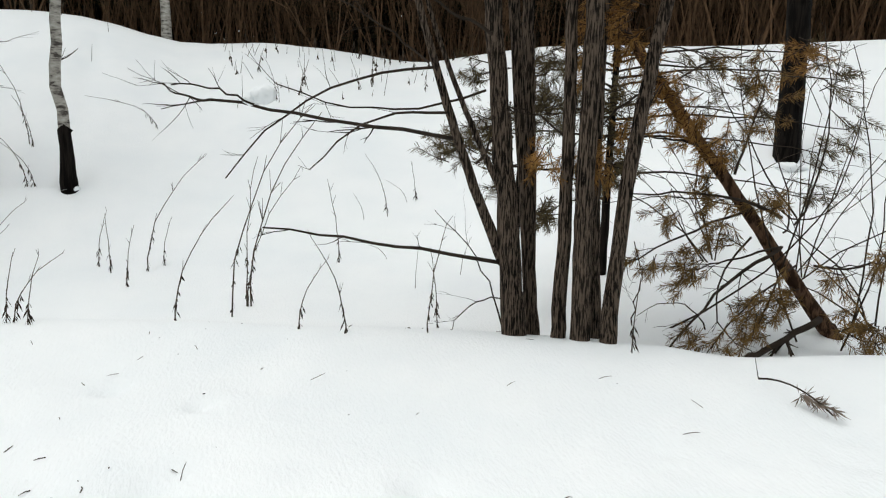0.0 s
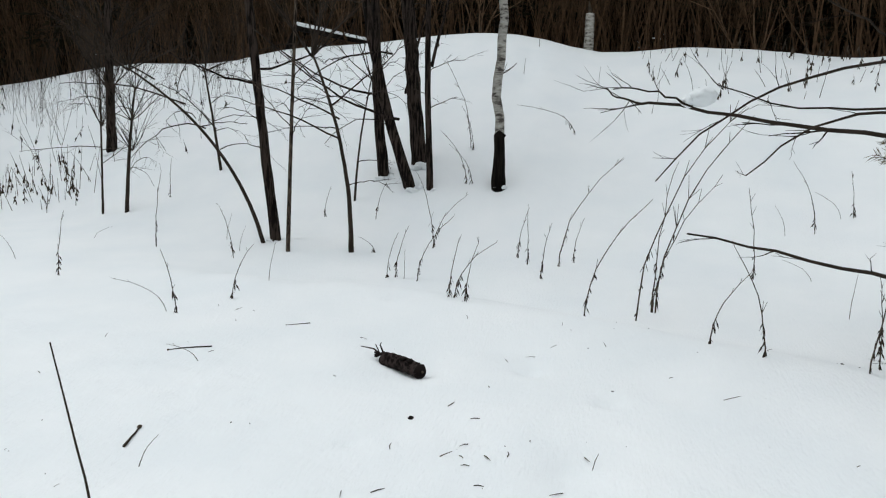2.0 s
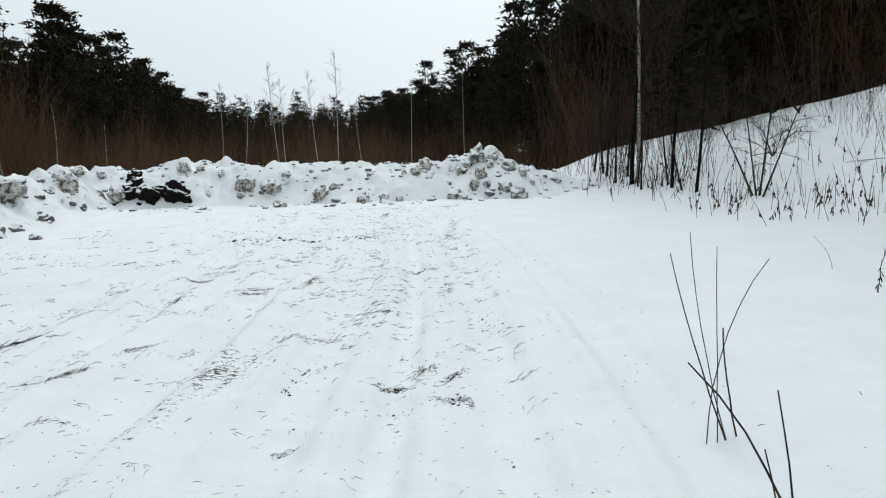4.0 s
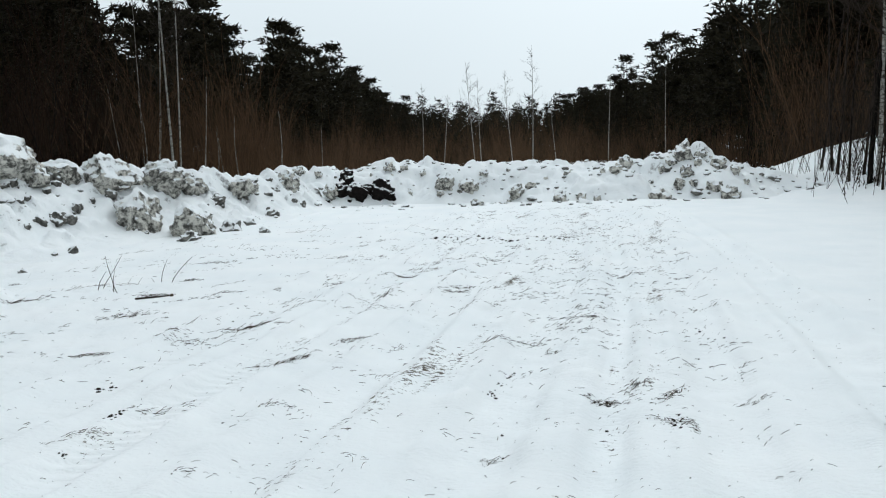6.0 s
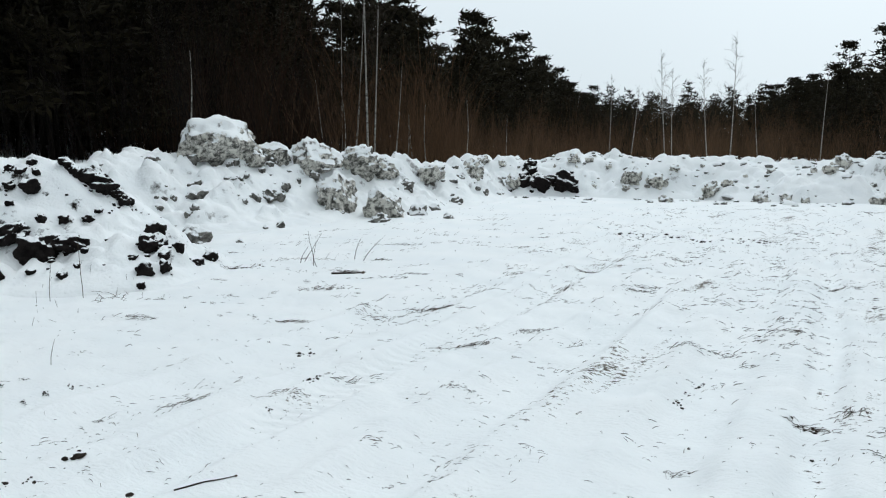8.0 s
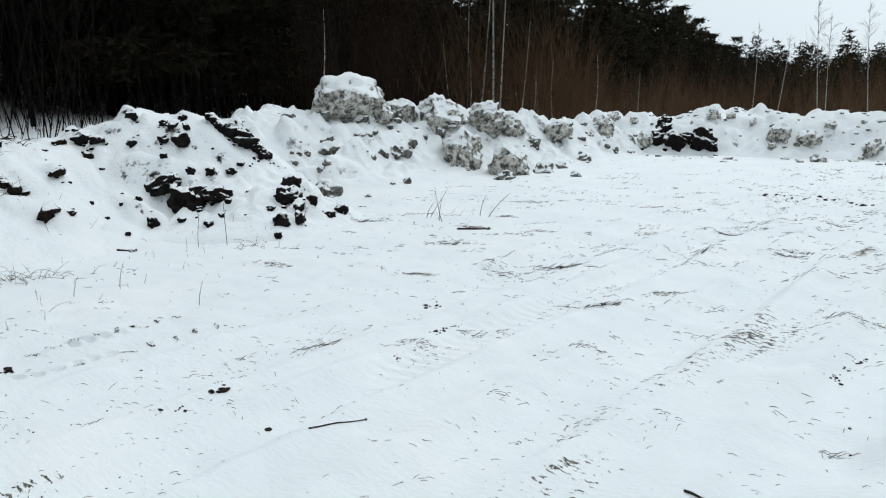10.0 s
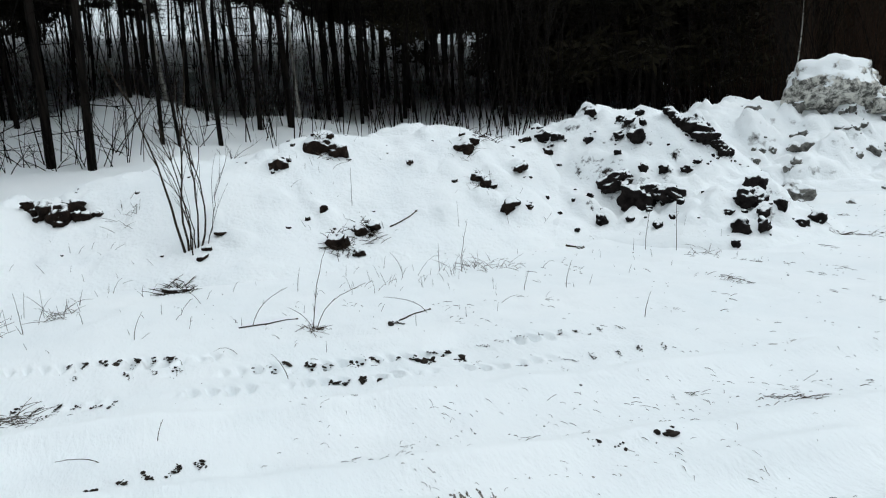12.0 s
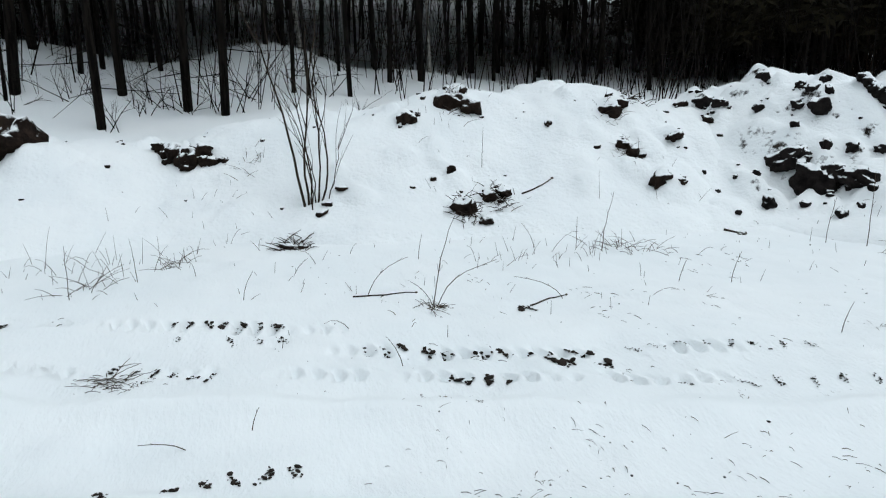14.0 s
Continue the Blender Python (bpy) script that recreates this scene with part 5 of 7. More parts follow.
bare_tree("alder", "dark trunk beside a birch", [("stem", (11.89, 20.79, 0.00), (12.11, 20.67, 5.13), (-0.04, 0.05, 0), 0.075, 0.05)], DIMMED_PINE_BARK, 63, [(12.11, 20.67, 5.02)], 2.0, 0.03)
for k, (x, y, h, r) in enumerate(((11.4, 19.3, 4.6, 0.04), (11.9, 21.9, 5.2, 0.05), (12.3, 23.4, 5.6, 0.06), (11.6, 17.3, 3.8, 0.03), (12.6, 22.4, 6.0, 0.055), (11.7, 20.1, 4.0, 0.032), (12.9, 24.8, 6.0, 0.06), (12.0, 18.7, 4.4, 0.035), (13.3, 26.5, 6.0, 0.06))):
    z = top_z(x, y)
    bare_tree("sapling", "dark slender sapling in a row along the foot of the slope", [("stem", (x, y, z), (x + 0.25 * (k % 3 - 1), y + 0.5 * (k % 4 - 1.5), z + h), (0.06 * (k % 3 - 1), 0.12 * (k % 2), 0), r * 0.85, r * 0.35)], ALDER_BARK, 170 + k, [(x + 0.25 * (k % 3 - 1), y + 0.5 * (k % 4 - 1.5), z + h * 0.97)], 1.6, 0.016)
bare_tree("pine", "thick rough pine trunk on the snowy slope", [("stem", (7.37, -7.48, 0.00), (7.40, -7.45, 6.48), (0.01, 0.01, 0), 0.16, 0.12)], DIMMED_PINE_BARK, 64, [], 1, 1)
bare_tree("shrub", "bare shrub of several forked stems", [("stem", (11.52, 14.16, 0.00), (11.27, 15.52, 2.30), (0, 0, 0.1), 0.03, 0.01), ("stem", (11.52, 14.06, 0.00), (11.52, 13.75, 2.50), (0, 0, 0), 0.028, 0.01), ("stem", (11.47, 13.95, 0.00), (11.34, 12.70, 2.29), (0, 0, 0), 0.028, 0.01), ("stem", (11.52, 14.11, 0.00), (11.60, 14.80, 2.61), (0, 0, 0), 0.025, 0.01)], TWIG, 65, [(11.27, 15.52, 2.19), (11.52, 13.75, 2.40), (11.34, 12.70, 2.19), (11.43, 13.54, 1.25)], 1.0, 0.012, "shrub")


def birch_tree(label, foot, tip, bow, r0, r1, seed, dark=0.0):
    ob = tagged(empty("birch"), label, "tree", group="birches")
    z = top_z(foot[0], foot[1])
    m = Mesh()
    pts = bent((foot[0], foot[1], z - 0.1), tip, bow, 16)
    for i, p in enumerate(pts):                          # the trunk wavers on its way up
        p += Vector((0.3, 1, 0)) * 0.035 * (math.sin(i * 1.1 + seed) + 0.6 * math.sin(i * 2.3 + seed)) * min(1, i / 3)
    gnarled(m, pts, taper(r0, r1, 16), 12, seed, 0.09)
    part("trunk", m, BIRCH, ob, "white peeling birch bark")
    if dark:
        d = Mesh()
        low = [p for p in pts if p.z < z + dark] + [pts[0].lerp(pts[-1], (dark + 0.1) / (tip[2] - z + 0.1))]
        fine = [low[int(i / 3)].lerp(low[min(int(i / 3) + 1, len(low) - 1)], i % 3 / 3) for i in range(3 * len(low) - 2)]
        gnarled(d, fine, [r0 * (1.4 - 0.36 * min(1, i / (0.6 * len(fine)))) for i in range(len(fine))], 16, seed + 1, 0.26)
        part("bark_sleeve", d, DIMMED_PINE_BARK, ob, "rough black bark at the foot")
    upper_crown(ob, tip, seed, 8, 2.0, 0.03, TWIG)
    snow_collar(ob, foot[0], foot[1], r0 * 0.8, seed)
    r = random.Random(seed)
    for _ in range(4):
        b = Mesh()
        i = r.randint(6, 13)
        a = r.uniform(0, 6.28)
        twiggy(b, pts[i], (math.cos(a), math.sin(a), 0.8), 0.6, 0.012, 1, r, 0, 0.6, 2, 4)
        part("branch", b, TWIG, ob)


birch_tree("leaning white birch with black bark at its foot", (10.98, 1.63), (10.99, 1.56, 5.17), (-0.01, 0.08, 0), 0.08, 0.058, 71, 0.85)
birch_tree("tall white birch at the edge of the clearing", (12.06, 20.67), (11.78, 20.83, 10.21), (0.09, -0.05, 0), 0.06, 0.034, 72)


def birch_stump():
    ob = tagged(empty("birch_stump"), "broken white birch stump on the ridge", "tree stump")
    m = Mesh()
    z = top_z(18.7, 0.75)
    gnarled(m, [Vector((18.7, 0.75, z - 0.1 + 0.2 * i)) for i in range(6)], taper(0.13, 0.11, 6), 9, 4)
    part("trunk", m, BIRCH, ob)
    t = Mesh().tube([(18.7, 0.75, z + 0.85), (18.68, 0.79, z + 1.2)], [0.08, 0.01], 5)
    part("splinter", t, STRAW, ob, "pale splintered wood")


birch_stump()


def snowy_trunk():
    ob = tagged(empty("fallen_tree"), "fallen trunk under snow on the ridge", "tree")
    a, b = Vector((19.42, 9.37, top_z(19.42, 9.37) + 0.75)), Vector((19.42, 6.75, top_z(19.42, 6.75) + 0.05))
    m = Mesh()
    gnarled(m, bent(a, b, (0, 0, 0), 8), taper(0.1, 0.07, 8), 8, 5)
    part("trunk", m, DIMMED_PINE_BARK, ob)
    s = Mesh()
    gnarled(s, bent(a + Vector((0, 0, 0.07)), b + Vector((0, 0, 0.06)), (0, 0, 0), 8), taper(0.09, 0.06, 8), 8, 6)
    part("snow_cover", s, SNOW, ob, "white snow on top")
    p = Mesh().tube([a, (a.x + 0.1, a.y + 0.5, top_z(a.x, a.y + 0.5) - 0.1)], [0.08, 0.1], 7)
    part("root_end", p, DIMMED_PINE_BARK, ob)


snowy_trunk()

# dry weeds: foot x, y and the way to the tip
WEEDS_SLOPE = [
    (6.81, -0.45, -0.05, -0.68, 1.87), (7.06, -0.61, -0.04, -0.47, 1.25), (7.06, -0.60, -0.01, -0.11, 1.35), (7.06, -0.64, -0.07, -0.72, 1.90), (6.22, 0.01, 0.01, -0.46, 0.99), (7.90, 0.58, 0.01, -0.10, 0.65), (8.65, 0.96, 0.02, -0.12, 0.63),
    (8.40, 0.80, 0.00, 0.02, 0.66), (8.40, 0.42, 0.03, -0.58, 1.22), (8.57, 0.27, 0.01, -0.10, 0.52), (5.53, -0.94, -0.03, -0.24, 0.56), (5.28, -1.28, 0.04, 0.25, 0.75), (5.89, -2.21, 0.02, 0.07, 0.73), (5.14, -1.89, -0.04, -0.13, 0.85)]
WEEDS_HILL = [
    (7.03, -2.32, -0.01, -0.03, 0.43), (8.23, -1.71, 0.02, 0.12, 1.00), (9.57, -2.63, 0.07, 0.28, 0.83), (9.93, -3.01, 0.09, 0.32, 0.33), (9.93, -3.14, 0.02, 0.07, 0.59), (9.52, -2.28, 0.03, 0.14, 0.36), (6.27, 1.25, 0.03, -0.10, 0.59), (6.26, 1.20, 0.08, -0.37, 0.53),
    (6.14, 1.07, 0.02, -0.11, 0.54), (7.28, -2.92, -0.04, -0.11, 0.43), (10.98, 2.07, -0.08, 0.35, 0.60), (12.79, 0.59, -0.12, 1.05, 0.52), (11.96, 2.27, -0.05, 0.22, 0.74), (13.64, -1.46, 0.02, 0.23, 0.79), (4.21, -3.11, -0.02, -0.03, 0.59), (8.18, -2.29, 0.07, 0.30, 0.21)]
WEEDS_FOOT = [
    (6.25, 5.65, 0.06, -0.07, 0.71), (6.81, 6.83, -0.14, 0.14, 0.37), (5.28, 3.55, -0.23, 0.31, 0.31), (5.26, 3.44, -0.06, 0.09, 0.57), (4.26, 2.53, -0.12, 0.17, 0.14), (2.90, 1.94, 0.06, -0.08, 0.15), (5.78, 3.22, 0.10, -0.18, 0.51), (6.42, 3.19, 0.04, -0.08, 0.44),
    (8.24, 5.94, 0.07, -0.09, 1.05), (10.53, 7.38, 0.03, -0.04, 0.68), (8.52, 7.23, 0.17, -0.20, 0.16), (7.80, 2.29, 0.04, -0.15, 0.62), (7.77, 2.39, 0.04, -0.13, 0.55), (7.76, 2.17, 0.00, -0.01, 0.36), (7.72, 2.00, 0.09, -0.38, 0.74), (9.00, 2.16, -0.05, 0.20, 0.97),
    (9.06, 2.17, 0.09, -0.41, 0.70), (7.96, 4.56, -0.08, 0.14, 0.69), (10.00, 4.21, 0.04, -0.10, 0.48)]
WEEDS_FOOT_MORE = [(10.98, 2.16, -0.09, 0.43, 0.84), (10.01, 3.36, 0.05, -0.17, 0.59), (8.69, 2.87, -0.08, 0.22, 0.21), (8.31, 4.69, 0.04, -0.08, 0.32), (8.85, 5.22, 0.04, -0.07, 0.35), (12.03, 2.34, -0.08, 0.41, 1.40)]
WEEDS_WEST = [
    (-5.12, 1.82, 0.03, 0.13, 0.6), (-5.13, 1.84, 0.11, 0.36, 0.32), (-5.12, 1.82, -0.04, -0.15, 0.18), (-5.44, 1.44, 0.05, 0.27, 0.26), (-5.11, 2.72, -0.13, -0.29, 0.14), (-5.52, 0.64, 0, 0.07, 0.18), (-5.81, -0.45, 0, 0.01, 0.36), (-5.96, -0.36, -0.05, 0.22, 0.17),
    (-6.18, -0.1, 0, -0.02, 0.29), (-4.33, 1.46, -0.01, -0.08, 0.16), (-4.05, 3.92, 0.03, 0.03, 0.19), (-6.14, 3.53, 0.03, 0.06, 0.46), (-5.65, 5.77, -0.01, -0.01, 0.64), (-5.9, 5.58, 0.03, 0.03, 0.41), (-7.91, 3.04, 0, 0.01, 0.42), (-7.85, 3.35, 0.03, 0.25, -0.1)]
WEEDS_WEST_MORE = [
    (-5.2, 3.64, 0.03, 0.04, 0.17), (-5.06, 3.97, 0.03, 0.04, 0.23), (-6.29, 1.98, 0.01, 0.03, 0.21), (-5.96, 0.98, 0, 0.11, 0.12), (-6.33, 3.0, -0.05, -0.11, 0.22), (-6.28, 3.36, 0, 0, 0.27), (-3.82, 0.71, 0, 0.04, 0.1), (-3.73, 0.49, 0.03, -0.19, 0.06)]


def dry_weed(x, y, dx, dy, dz, seed, leafy):
    r = random.Random(seed)
    z = top_z(x, y)
    ob = tagged(empty("dry_weed", (x, y, z)), "thin dry weed stalk with shrivelled leaves in snow" if leafy else "thin bare weed stalk standing in snow", "plant", group="dry weeds")
    tip = Vector((dx, dy, dz))
    high = tip.length
    side = Vector((-dx * 0.25, -dy * 0.25, 0.10 * math.hypot(dx, dy)))
    pts = bent((0, 0, -0.06), tip, side, 8, high * 0.008, r)
    m = Mesh()
    r0 = 0.0042 + 0.002 * high if leafy else 0.0026 + 0.0022 * high
    m.tube(pts, taper(r0, r0 * 0.4, 8), 5)
    for _ in range(2 + int(high * 3)):
        i = r.randint(3, 7)
        w = (pts[i] - pts[i - 1]).normalized() + Vector((r.uniform(-1, 1), r.uniform(-1, 1), r.uniform(-0.2, 0.6))) * 0.7
        m.tube([pts[i], pts[i] + w.normalized() * high * r.uniform(0.05, 0.12)], [r0 * 0.5, r0 * 0.25], 3, False)
    part("stem", m, STRAW, ob)
    if leafy:
        f = Mesh()
        for _ in range(16):
            q = r.uniform(0.06, 0.42) * 7
            p = pts[int(q)].lerp(pts[int(q) + 1], q - int(q))
            w = Vector((r.uniform(-0.5, 0.5), r.uniform(-0.5, 0.5), -1)).normalized()
            f.blade(p, p + w * r.uniform(0.04, 0.11), 0.007, r)
        part("leaves", f, TWIG, ob, "shrivelled dark brown leaves")


for k, row in enumerate(WEEDS_SLOPE + WEEDS_HILL + WEEDS_FOOT + WEEDS_FOOT_MORE):
    dry_weed(*row, 300 + k, row[4] > 0.5 or k % 3 == 0)
for k, row in enumerate(WEEDS_WEST + WEEDS_WEST_MORE):
    dry_weed(*row, 400 + k, False)


def weed_patch(name, label, count, inside, height, seed, mat=STRAW):
    """A thicket of dry stalks that nobody could count."""
    r = random.Random(seed)
    m = Mesh()
    for _ in range(count):
        x, y = inside(r)
        z = top_z(x, y)
        h = height * r.uniform(0.2, 1.0) * (0.6 + 0.8 * r.random() ** 2)
        a = r.uniform(0, 6.28)
        q = abs(r.gauss(0, 0.35)) * h
        tip = Vector((x + math.cos(a) * q, y + math.sin(a) * q, z + h))
        m.tube(bent((x, y, z - 0.05), tip, (0, 0, 0.1 * q), 4), taper(0.007, 0.003, 4), 3, False)
        if r.random() < 0.5:
            for _ in range(5):
                p = Vector((x, y, z)).lerp(tip, r.uniform(0.2, 0.7))
                m.blade(p, p + Vector((r.uniform(-0.05, 0.05), r.uniform(-0.05, 0.05), -r.uniform(0.06, 0.16))), 0.018, r)
    tagged(new(name, m.mesh(name, mat)), label, "dry weeds", kind="stuff")


weed_patch("weed_thicket", "thicket of dry weed stalks at the foot of the slope", 120, lambda r: (r.gauss(10.9, 0.7), r.uniform(9.3, 14.5)), 1.0, 501)
weed_patch("weed_thicket", "dry weed stalks round dark trunks", 110, lambda r: (r.gauss(11.8, 0.9), r.uniform(14, 22)), 1.4, 502, TWIG)
weed_patch("ridge_weeds", "sparse dry stalks along the snowy ridge", 110, lambda r: (r.uniform(13.5, 17.5), r.uniform(-7, -0.5)), 0.6, 503)
weed_patch("slope_weeds", "sparse dry stalks over the lower slope", 150, lambda r: (r.uniform(12, 19), r.uniform(8, 24)), 0.7, 505, TWIG)
weed_patch("ridge_weeds", "sparse dry stalks along the snowy ridge", 40, lambda r: (r.uniform(15, 20), r.uniform(1, 12)), 0.5, 504)


def fine_grass(label, count, inside, height, seed):
    """Single thin stalks of grass, bent every way."""
    r = random.Random(seed)
    m = Mesh()
    for _ in range(count):
        x, y = inside(r)
        h, a = height * r.uniform(0.25, 1.0), r.uniform(0, 6.28)
        lean = abs(r.gauss(0, 0.7)) * h
        tip = Vector((x + math.cos(a) * lean, y + math.sin(a) * lean, 0))
        tip.z = top_z(tip.x, tip.y) + h * r.uniform(0.1, 1.0)
        foot = Vector((x, y, top_z(x, y) - 0.02))
        m.tube(bent(foot, tip, (0, 0, r.uniform(0, 0.3) * lean), 5), taper(0.0024, 0.001, 5), 3, False)
    tagged(new("bank_grass", m.mesh("bank_grass", STRAW)), label, "dry grass", kind="stuff")


fine_grass("short dry stalks along the foot of the bank", 60, lambda r: (r.gauss(-6.1, 0.22), r.uniform(2.5, 3.9)), 0.2, 506)
fine_grass("short dry stalks along the foot of the bank", 60, lambda r: (r.gauss(-6.6, 0.3), r.uniform(-1.1, 0.3)), 0.32, 507)
fine_grass("sparse short stalks beside the tyre tracks", 120, lambda r: (r.uniform(-6.8, -4.6), r.uniform(-1.2, 6.5)), 0.14, 508)
fine_grass("dry stalks on the earth bank", 90, lambda r: (r.uniform(-8.9, -7.0), r.choice((2.7, 2.9, 4.7, 0.5, 0.2)) + r.gauss(0, 0.3)), 0.2, 509)


def near_twigs():
    """Bare twigs of a shrub that stick out of the snow."""
    rows = [
        [((2.54, 3.00, -0.05), (2.28, 3.18, 0.98), (-0.01, 0.01, -0.01), 0.0055, 0.0025), ((2.58, 2.97, -0.05), (2.5, 3.03, 0.60), (-0.01, 0.01, 0), 0.0055, 0.004), ((2.5, 3.03, 0.60), (2.36, 3.13, 1.09), (-0.02, 0.02, -0.01), 0.0035, 0.002),
         ((2.49, 3.04, 0.66), (2.47, 3.06, 1.02), (0, 0, 0), 0.0035, 0.002), ((2.5, 3.03, 0.60), (2.66, 2.91, 0.97), (-0.05, 0.04, 0.05), 0.0035, 0.002)],
        [((1.85, 1.77, 0.23), (1.59, 1.97, 0.83), (0.06, -0.03, 0.05), 0.006, 0.003), ((1.89, 1.73, 0.24), (1.80, 1.81, 0.77), (0, 0.01, 0), 0.005, 0.0025), ((1.86, 1.76, 0.24), (1.78, 1.83, 0.57), (0, 0, 0), 0.005, 0.0025),
         ((1.73, 1.87, 0.24), (1.70, 1.89, 0.36), (0, 0, 0), 0.005, 0.0025), ((1.86, 1.76, 0.25), (1.85, 1.77, 0.40), (-0.01, 0.01, 0), 0.004, 0.002)],
        [((2.20, 1.54, 0.25), (2.14, 1.62, 0.84), (0, 0, 0), 0.006, 0.0025)]]
    for k, group in enumerate(rows):
        ob = tagged(empty("bare_shrub"), "bare thin shrub shoots sticking out of snow", "shrub")
        for a, b, bow, r0, r1 in group:
            a, b = Vector(a), Vector(b)
            if a.z > 0:                                  # the shoot goes on down into the snow
                a = Vector((a.x + (a.x - b.x) * 0.3, a.y + (a.y - b.y) * 0.3, -0.06))
            part("shoot", Mesh().tube(bent(a, b, bow, 8, 0.003, random.Random(k)), taper(r0, r1, 8), 6), TWIG, ob)


near_twigs()


LOG_SKIN = bark_material("log_skin", (0.006, 0.0045, 0.0042), (0.05, 0.037, 0.034), 30, 30)


def log_piece():
    """A short dark broken log that lies on the snow."""
    x, y = 4.62, 1.18
    ob = tagged(empty("broken_log", (x, y, top_z(x, y))), "short dark rotten log lying on snow", "log")
    m = Mesh()
    a, b = Vector((0.095, 0.185, 0.035)), Vector((-0.088, -0.17, 0.05))
    pts = bent(a, b, (0.015, 0, 0.012), 18)
    gnarled(m, pts, [0.015, 0.04, 0.056, 0.06, 0.054, 0.058, 0.056, 0.05, 0.052, 0.047, 0.048, 0.044, 0.042, 0.043, 0.039, 0.037, 0.036, 0.034], 20, 9, 0.3)
    part("body", m, LOG_SKIN, ob)
    r = random.Random(88)
    t = Mesh()
    for _ in range(26):                                  # ragged flaps of bark at the torn end and along the back
        f = r.random() ** 1.8
        o = a.lerp(b, f * 0.9) + Vector((r.gauss(0, 0.018), r.gauss(0, 0.018), 0.035 + r.uniform(0, 0.02)))
        t.lump((o.x, o.y, o.z), r.uniform(0.008, 0.022), r.randint(0, 999), 0.6, 0.9, 2, 2.6)
    part("torn_bark", t, ROTTEN, ob, "ragged torn dark bark")
    way = (b - a).normalized()
    side = way.cross(Vector((0, 0, 1))).normalized()
    k = Mesh()
    ring = [b + (side * math.cos(q) + side.cross(way) * math.sin(q)) * 0.034 for q in (2 * math.pi * i / 14 for i in range(15))]
    k.tube(ring, [0.017 + 0.006 * r.random() for _ in ring], 8, False)
    k.lump(tuple(b - way * 0.01), 0.034, 7, 1.0, 0.3, 3, 2.0)
    end = part("broken_end", k, ROTTEN, ob, "black knobbly broken end")
    part("pith", Mesh().lump(tuple(b + way * 0.022), 0.009, 5, 1.0, 0.3, 2, 2.0), STRAW, end, "pale spot of bare wood")
    s = Mesh()
    s.tube([(0.08, 0.16, 0.08), (0.14, 0.25, 0.10), (0.17, 0.36, 0.10)], [0.008, 0.006, 0.003], 5)
    s.tube([(0.07, 0.14, 0.08), (0.06, 0.17, 0.16), (0.03, 0.15, 0.19)], [0.007, 0.005, 0.003], 5)
    s.tube([(0.09, 0.17, 0.06), (0.10, 0.22, 0.15)], [0.006, 0.003], 5)
    part("stick", s, TWIG, ob, "thin broken sticks")


log_piece()


def plume_twig():
    a, b = Vector((3.48, -3.53, 0)), Vector((3.06, -3.68, 0))
    a.z, b.z = top_z(a.x, a.y) + 0.05, top_z(b.x, b.y) + 0.03
    ob = tagged(empty("broken_twig"), "broken twig with a brush of dead needles on snow", "twig")
    t, n = Mesh(), Mesh()
    t.tube(bent(a, b, (0, 0, 0.06), 8), taper(0.007, 0.004, 8), 5)
    t.tube([a, a + Vector((0.1, -0.05, 0.12))], [0.004, 0.002], 4)
    r = random.Random(6)
    mid = a.lerp(b, 0.55)
    for _ in range(160):
        p = mid.lerp(b, r.random()) + Vector((0, 0, 0.03))
        w = Vector((r.uniform(-1, 0.2), r.uniform(-0.6, 0.2), r.uniform(-0.5, 0.25))).normalized()
        n.blade(p, p + w * r.uniform(0.05, 0.10), 0.004, r)
    twig = part("twig", t, TWIG, ob)
    part("needles", n, plain_material("grey_needles", (0.09, 0.065, 0.05), (0.26, 0.21, 0.17), 8.0), twig, "greyish dead needles")


plume_twig()

for k, (x, y, h) in enumerate(((4.6, -5.9, 1.7), (5.6, -5.9, 2.1), (6.2, -5.4, 2.0))):
    ob = tagged(empty("bare_shrub", (x, y, top_z(x, y))), "bare dark shrub with arching thin stems", "shrub")
    r = random.Random(600 + k)
    for _ in range(5):
        m = Mesh()
        twiggy(m, (r.uniform(-0.1, 0.1), r.uniform(-0.1, 0.1), -0.08), (r.uniform(-0.7, 0.7), r.uniform(-0.7, 0.7), 1), h * r.uniform(0.6, 1.1), 0.011, 2, r, 0.16, 0.9, 2, 4)
        part("shoot", m, TWIG, ob)


TAN = plain_material("tan_twigs", (0.03, 0.019, 0.011), (0.16, 0.10, 0.06))


def overhang():
    """Bare brown boughs of trees on the ridge that reach out over the slope."""
    r = random.Random(640)
    for x, y, h in ((20.4, 6.2, 4.6), (20.8, 8.6, 4.4), (21.4, 10.6, 4.6), (20.2, 4.0, 4.8), (22.5, 13.5, 4.6), (19.9, -3.5, 4.0), (19.6, -5.5, 4.2), (19.0, -8.0, 4.2)):
        ob = tagged(empty("bare_tree", (x, y, top_z(x, y))), "bushy bare brown tree at the top of the slope", "tree", group="bare trees on the ridge")
        for k in range(4):
            m = Mesh()
            twiggy(m, (r.gauss(0, 0.15), r.gauss(0, 0.15), -0.2), (r.gauss(-0.25, 0.25), r.gauss(0, 0.3), 1), h * r.uniform(0.8, 1.1), 0.026, 3, r, 0.0, 0.85, 4, 4)
            part("stem", m, TAN, ob)


overhang()
# ---- the western bank, the mound and the far heaps ----
STONE = crusted_material("snowy_stone", (0.13, 0.126, 0.115), 7.0, 0.72, 0.2, 0.6)


